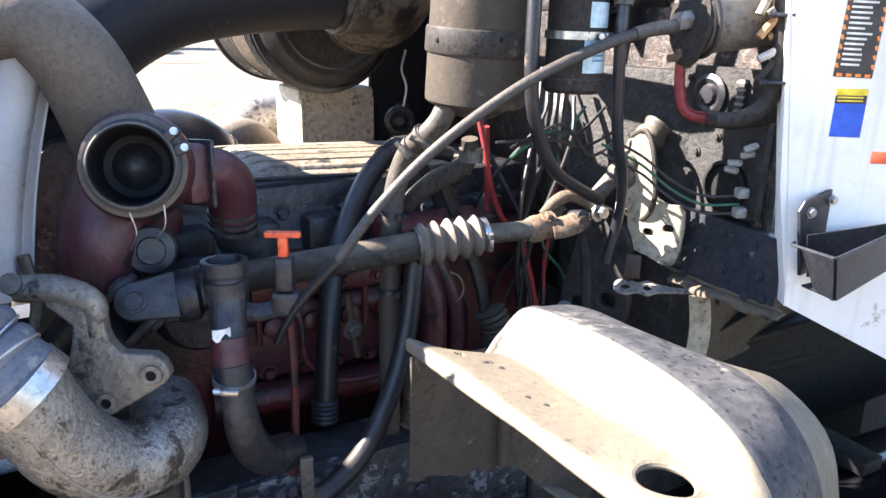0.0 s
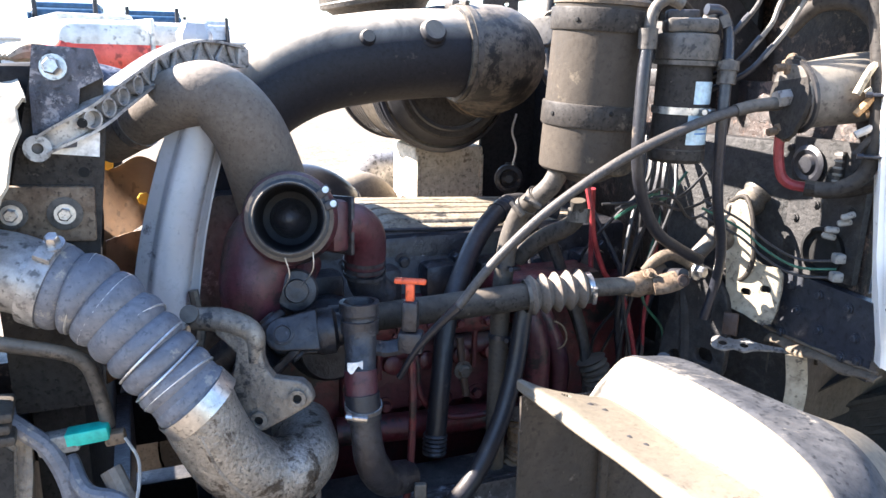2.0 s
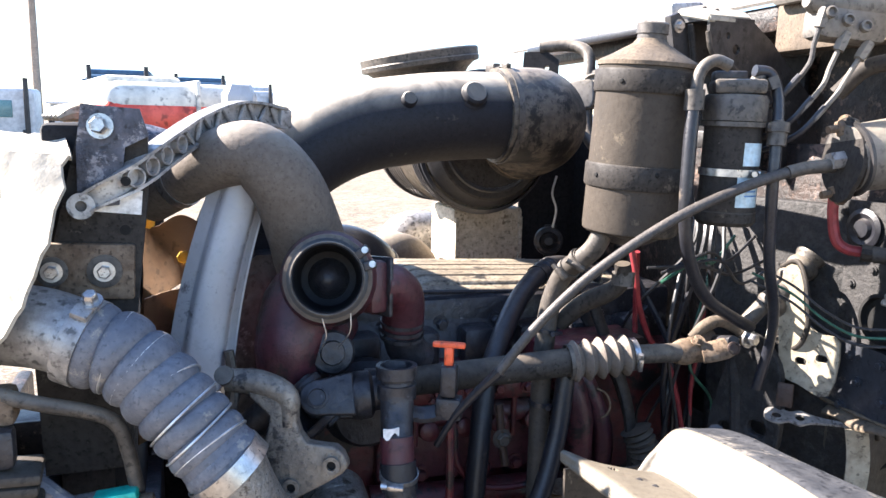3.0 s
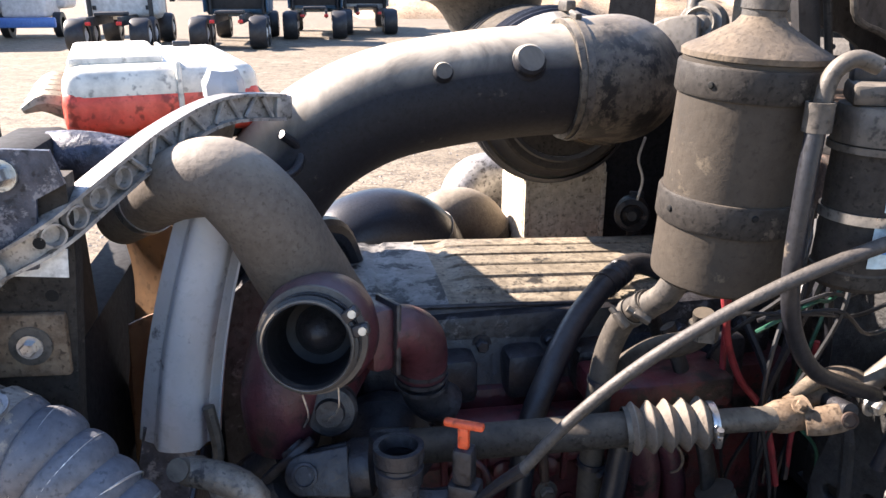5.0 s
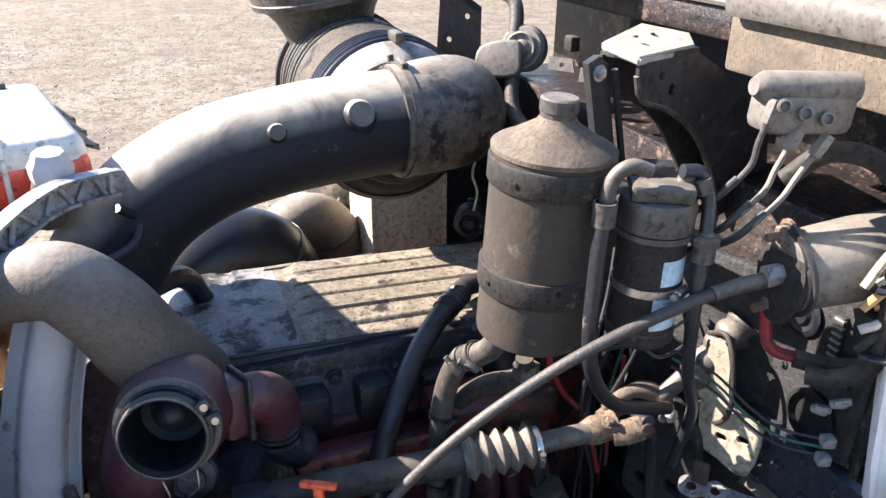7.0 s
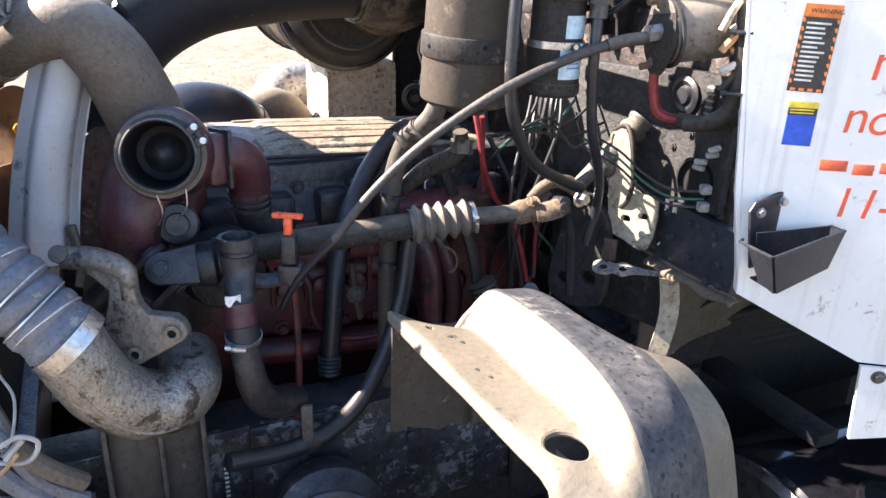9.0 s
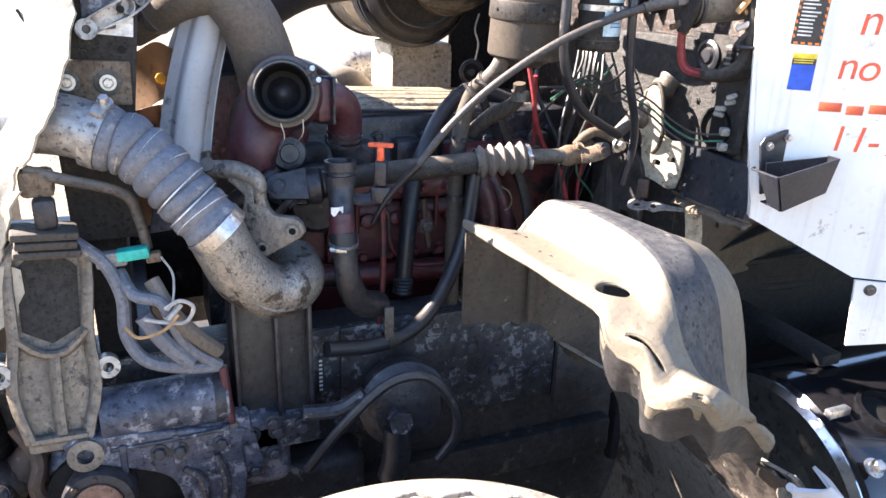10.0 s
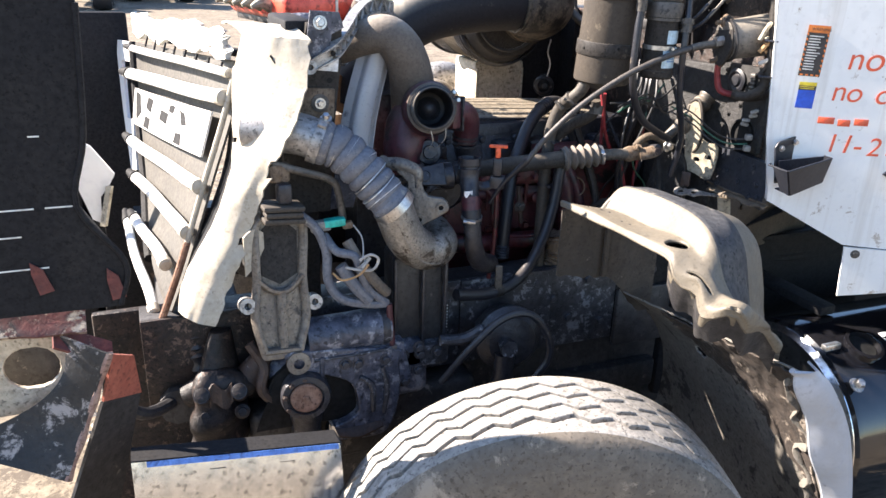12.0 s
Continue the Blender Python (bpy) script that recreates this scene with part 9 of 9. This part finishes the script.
part("flap", plate([(0.204, 1.262), (0.215, 1.118), (0.33, 1.14), (0.7, 1.2), (0.7, 1.262)], 0.008, pm @ Matrix.Translation((0, 0, 0.0))), "panel_white", panel)
part("flap_bolt", bolt_mesh(pm @ vec(0.235, 1.245, 0.008), PN, 0.008, 0.006), "grey_dust", panel)
part("door_seam", block((0.004, 0.35, 0.003), pm @ Matrix.Translation((0.38, 1.42, 0.0015)), 0), "shade_seam_black", panel)
part("door_seam_low", block((0.5, 0.004, 0.003), pm @ Matrix.Translation((0.628, 1.247, 0.0015)), 0), "shade_seam_black", panel)
lab = part("warning_label", block((0.052, 0.125, 0.001), pm @ Matrix.Translation((0.03, 1.772, 0.001)) @ Matrix.Rotation(radians(-2), 4, "Z"), 0), "label_dark", panel, "dark warning label with an orange head")
lm = pm @ Matrix.Translation((0.03, 1.772, 0.0017)) @ Matrix.Rotation(radians(-2), 4, "Z")
part("label_head", block((0.052, 0.018, 0.0008), lm @ Matrix.Translation((0, 0.0535, 0)), 0), "label_orange", lab)
lettering("label_word", "WARNING", 0.0095, lm @ Matrix.Translation((-0.0175, 0.0500, 0.0006)), "label_dark", lab, 0.0002)
for k in range(13):
    w = 0.034 - 0.012 * wr.random()
    part("print_bar", block((w, 0.0028, 0.0006), lm @ Matrix.Translation((-0.002 - (0.034 - w) / 2, 0.036 - 0.0068 * k, 0)), 0), "print", lab)
for s in (-1, 1):
    for k in range(8):
        part("hazard_stripe", block((0.0035, 0.0062, 0.0006), lm @ Matrix.Translation((s * 0.0238, 0.04 - 0.0125 * k, 0)) @ Matrix.Rotation(radians(25), 4, "Z"), 0), "label_orange", lab)
for k in range(4):
    part("hazard_stripe", block((0.007, 0.004, 0.0006), lm @ Matrix.Translation((-0.018 + 0.0125 * k, -0.0595, 0)), 0), "label_orange", lab)
lab2 = part("blue_label", block((0.042, 0.048, 0.001), pm @ Matrix.Translation((0.031, 1.652, 0.001)) @ Matrix.Rotation(radians(-1), 4, "Z"), 0), "label_blue", panel, "blue label with a yellow head")
part("label_head", block((0.042, 0.009, 0.0008), pm @ Matrix.Translation((0.031, 1.69, 0.0014)), 0), "label_yellow", lab2)
part("label_text", block((0.042, 0.011, 0.0008), pm @ Matrix.Translation((0.031, 1.68, 0.0014)), 0), "label_dark", lab2)
for k in range(2):
    part("print_bar", block((0.034, 0.002, 0.0006), pm @ Matrix.Translation((0.03, 1.678 + 0.0045 * k, 0.002)), 0), "label_yellow", lab2)


def marker(text, s, z, size, turn=0.0, shear=0.15):
    for i, ch in enumerate(text):
        if ch == " ":
            continue
        w = wr.uniform(-3, 3)
        lettering("marker_letter", ch, size * wr.uniform(0.94, 1.08), pm @ Matrix.Translation((s + i * size * 0.49, z + wr.uniform(-0.003, 0.003) + i * size * 0.02 * turn, 0.0006)) @ Matrix.Rotation(radians(w), 4, "Z"), "red_marker", panel, 0.0004, shear, bold=-0.0002)


marker("no oil", 0.112, 1.73, 0.082)
marker("no coolant", 0.09, 1.65, 0.07, 0.6)
marker("11-21", 0.1, 1.517, 0.07)
marker("up", 0.185, 1.83, 0.11)
for s, z, w in ((0.092, 1.6, 0.04), (0.136, 1.596, 0.03), (0.177, 1.6, 0.034)):
    part("marker_bar", block((w, 0.017, 0.0008), pm @ Matrix.Translation((s, z, 0.001)), 0.001), "red_marker", panel, "plain red marker bar")
tray = thing("black_tray", "open black plastic tray bolted to the white panel", "tray", (1.24, 0.55, 1.39))
tray_x = vec(0.975, -0.05, 0.2).normalized()
tray_n = (vec(-0.05, -0.998, 0) - tray_x * vec(-0.05, -0.998, 0).dot(tray_x)).normalized()
tm = Matrix((tray_x, tray_n.cross(tray_x), tray_n)).transposed().to_4x4()
tm.translation = vec(1.118, 0.622, 1.484) - tm.to_3x3() @ vec(-0.068, 0.036, 0.004)
part("back_plate", plate([(-0.035, -0.03), (0.04, -0.03), (0.042, 0.08), (0.036, 0.088), (-0.024, 0.084), (-0.036, 0.072)], 0.006, tm @ Matrix.Translation((0, 0, -0.014)), [(-0.0166, 0.065, 0.004), (0.027, 0.0715, 0.004)], bevel=0.0022), "black_plastic", tray)
def tray_wall(p0, p1, p2, p3):
    return sheet(lambda u, v: tm @ (Vector(p0).lerp(Vector(p1), u)).lerp(Vector(p3).lerp(Vector(p2), u), v), 4, 4, 0.003)
part("front_wall", tray_wall((-0.068, 0.036, 0.075), (0.068, 0.036, 0.075), (0.056, -0.03, 0.058), (-0.046, -0.04, 0.058)), "black_plastic", tray)
part("side_wall", tray_wall((-0.068, 0.036, 0.025), (-0.068, 0.036, 0.075), (-0.046, -0.04, 0.058), (-0.048, -0.03, 0.028)), "black_plastic", tray, "cut away end wall")
part("side_wall", tray_wall((0.068, 0.036, 0.075), (0.068, 0.036, 0.05), (0.056, -0.03, 0.045), (0.056, -0.03, 0.058)), "black_plastic", tray)
part("back_wall", tray_wall((0.068, 0.036, 0.05), (-0.03, 0.036, 0.0), (-0.03, -0.03, 0.0), (0.056, -0.03, 0.045)), "black_plastic", tray)
part("floor", tray_wall((-0.046, -0.038, 0.058), (0.056, -0.03, 0.058), (0.056, -0.03, 0.045), (-0.046, -0.035, 0.004)), "black_plastic", tray)
rim = [(-0.06, 0.037, 0.004), (-0.069, 0.037, 0.006), (-0.069, 0.037, 0.074), (-0.066, 0.037, 0.0765), (0.068, 0.037, 0.0765), (0.069, 0.037, 0.05)]
part("rim", tube([tm @ Vector(p) for p in rim], 0.0024, 8, 1), "black_plastic", tray)
for px, py in ((-0.0166, 0.065), (0.027, 0.0715)):
    part("bolt", bolt_mesh(tm @ vec(px, py, -0.007), tray_n, 0.0065, 0.005, 1.3), "steel", tray)

t = thing("mirror_bracket", "broken black plastic bracket on the white panel", "bracket", (1.42, 0.48, 1.43))
part("base", plate([(-0.035, 0.0), (0.0, 0.035), (0.035, 0.03), (0.02, -0.03)], 0.008, pm @ Matrix.Translation((0.29, 1.47, 0.001))), "black_plastic", t)
part("clip", block((0.035, 0.045, 0.03), pm @ Matrix.Translation((0.305, 1.463, 0.02)), 0.006), "black_plastic", t)
part("lip", block((0.04, 0.012, 0.012), pm @ Matrix.Translation((0.308, 1.44, 0.035)), 0.004), "black_plastic", t)
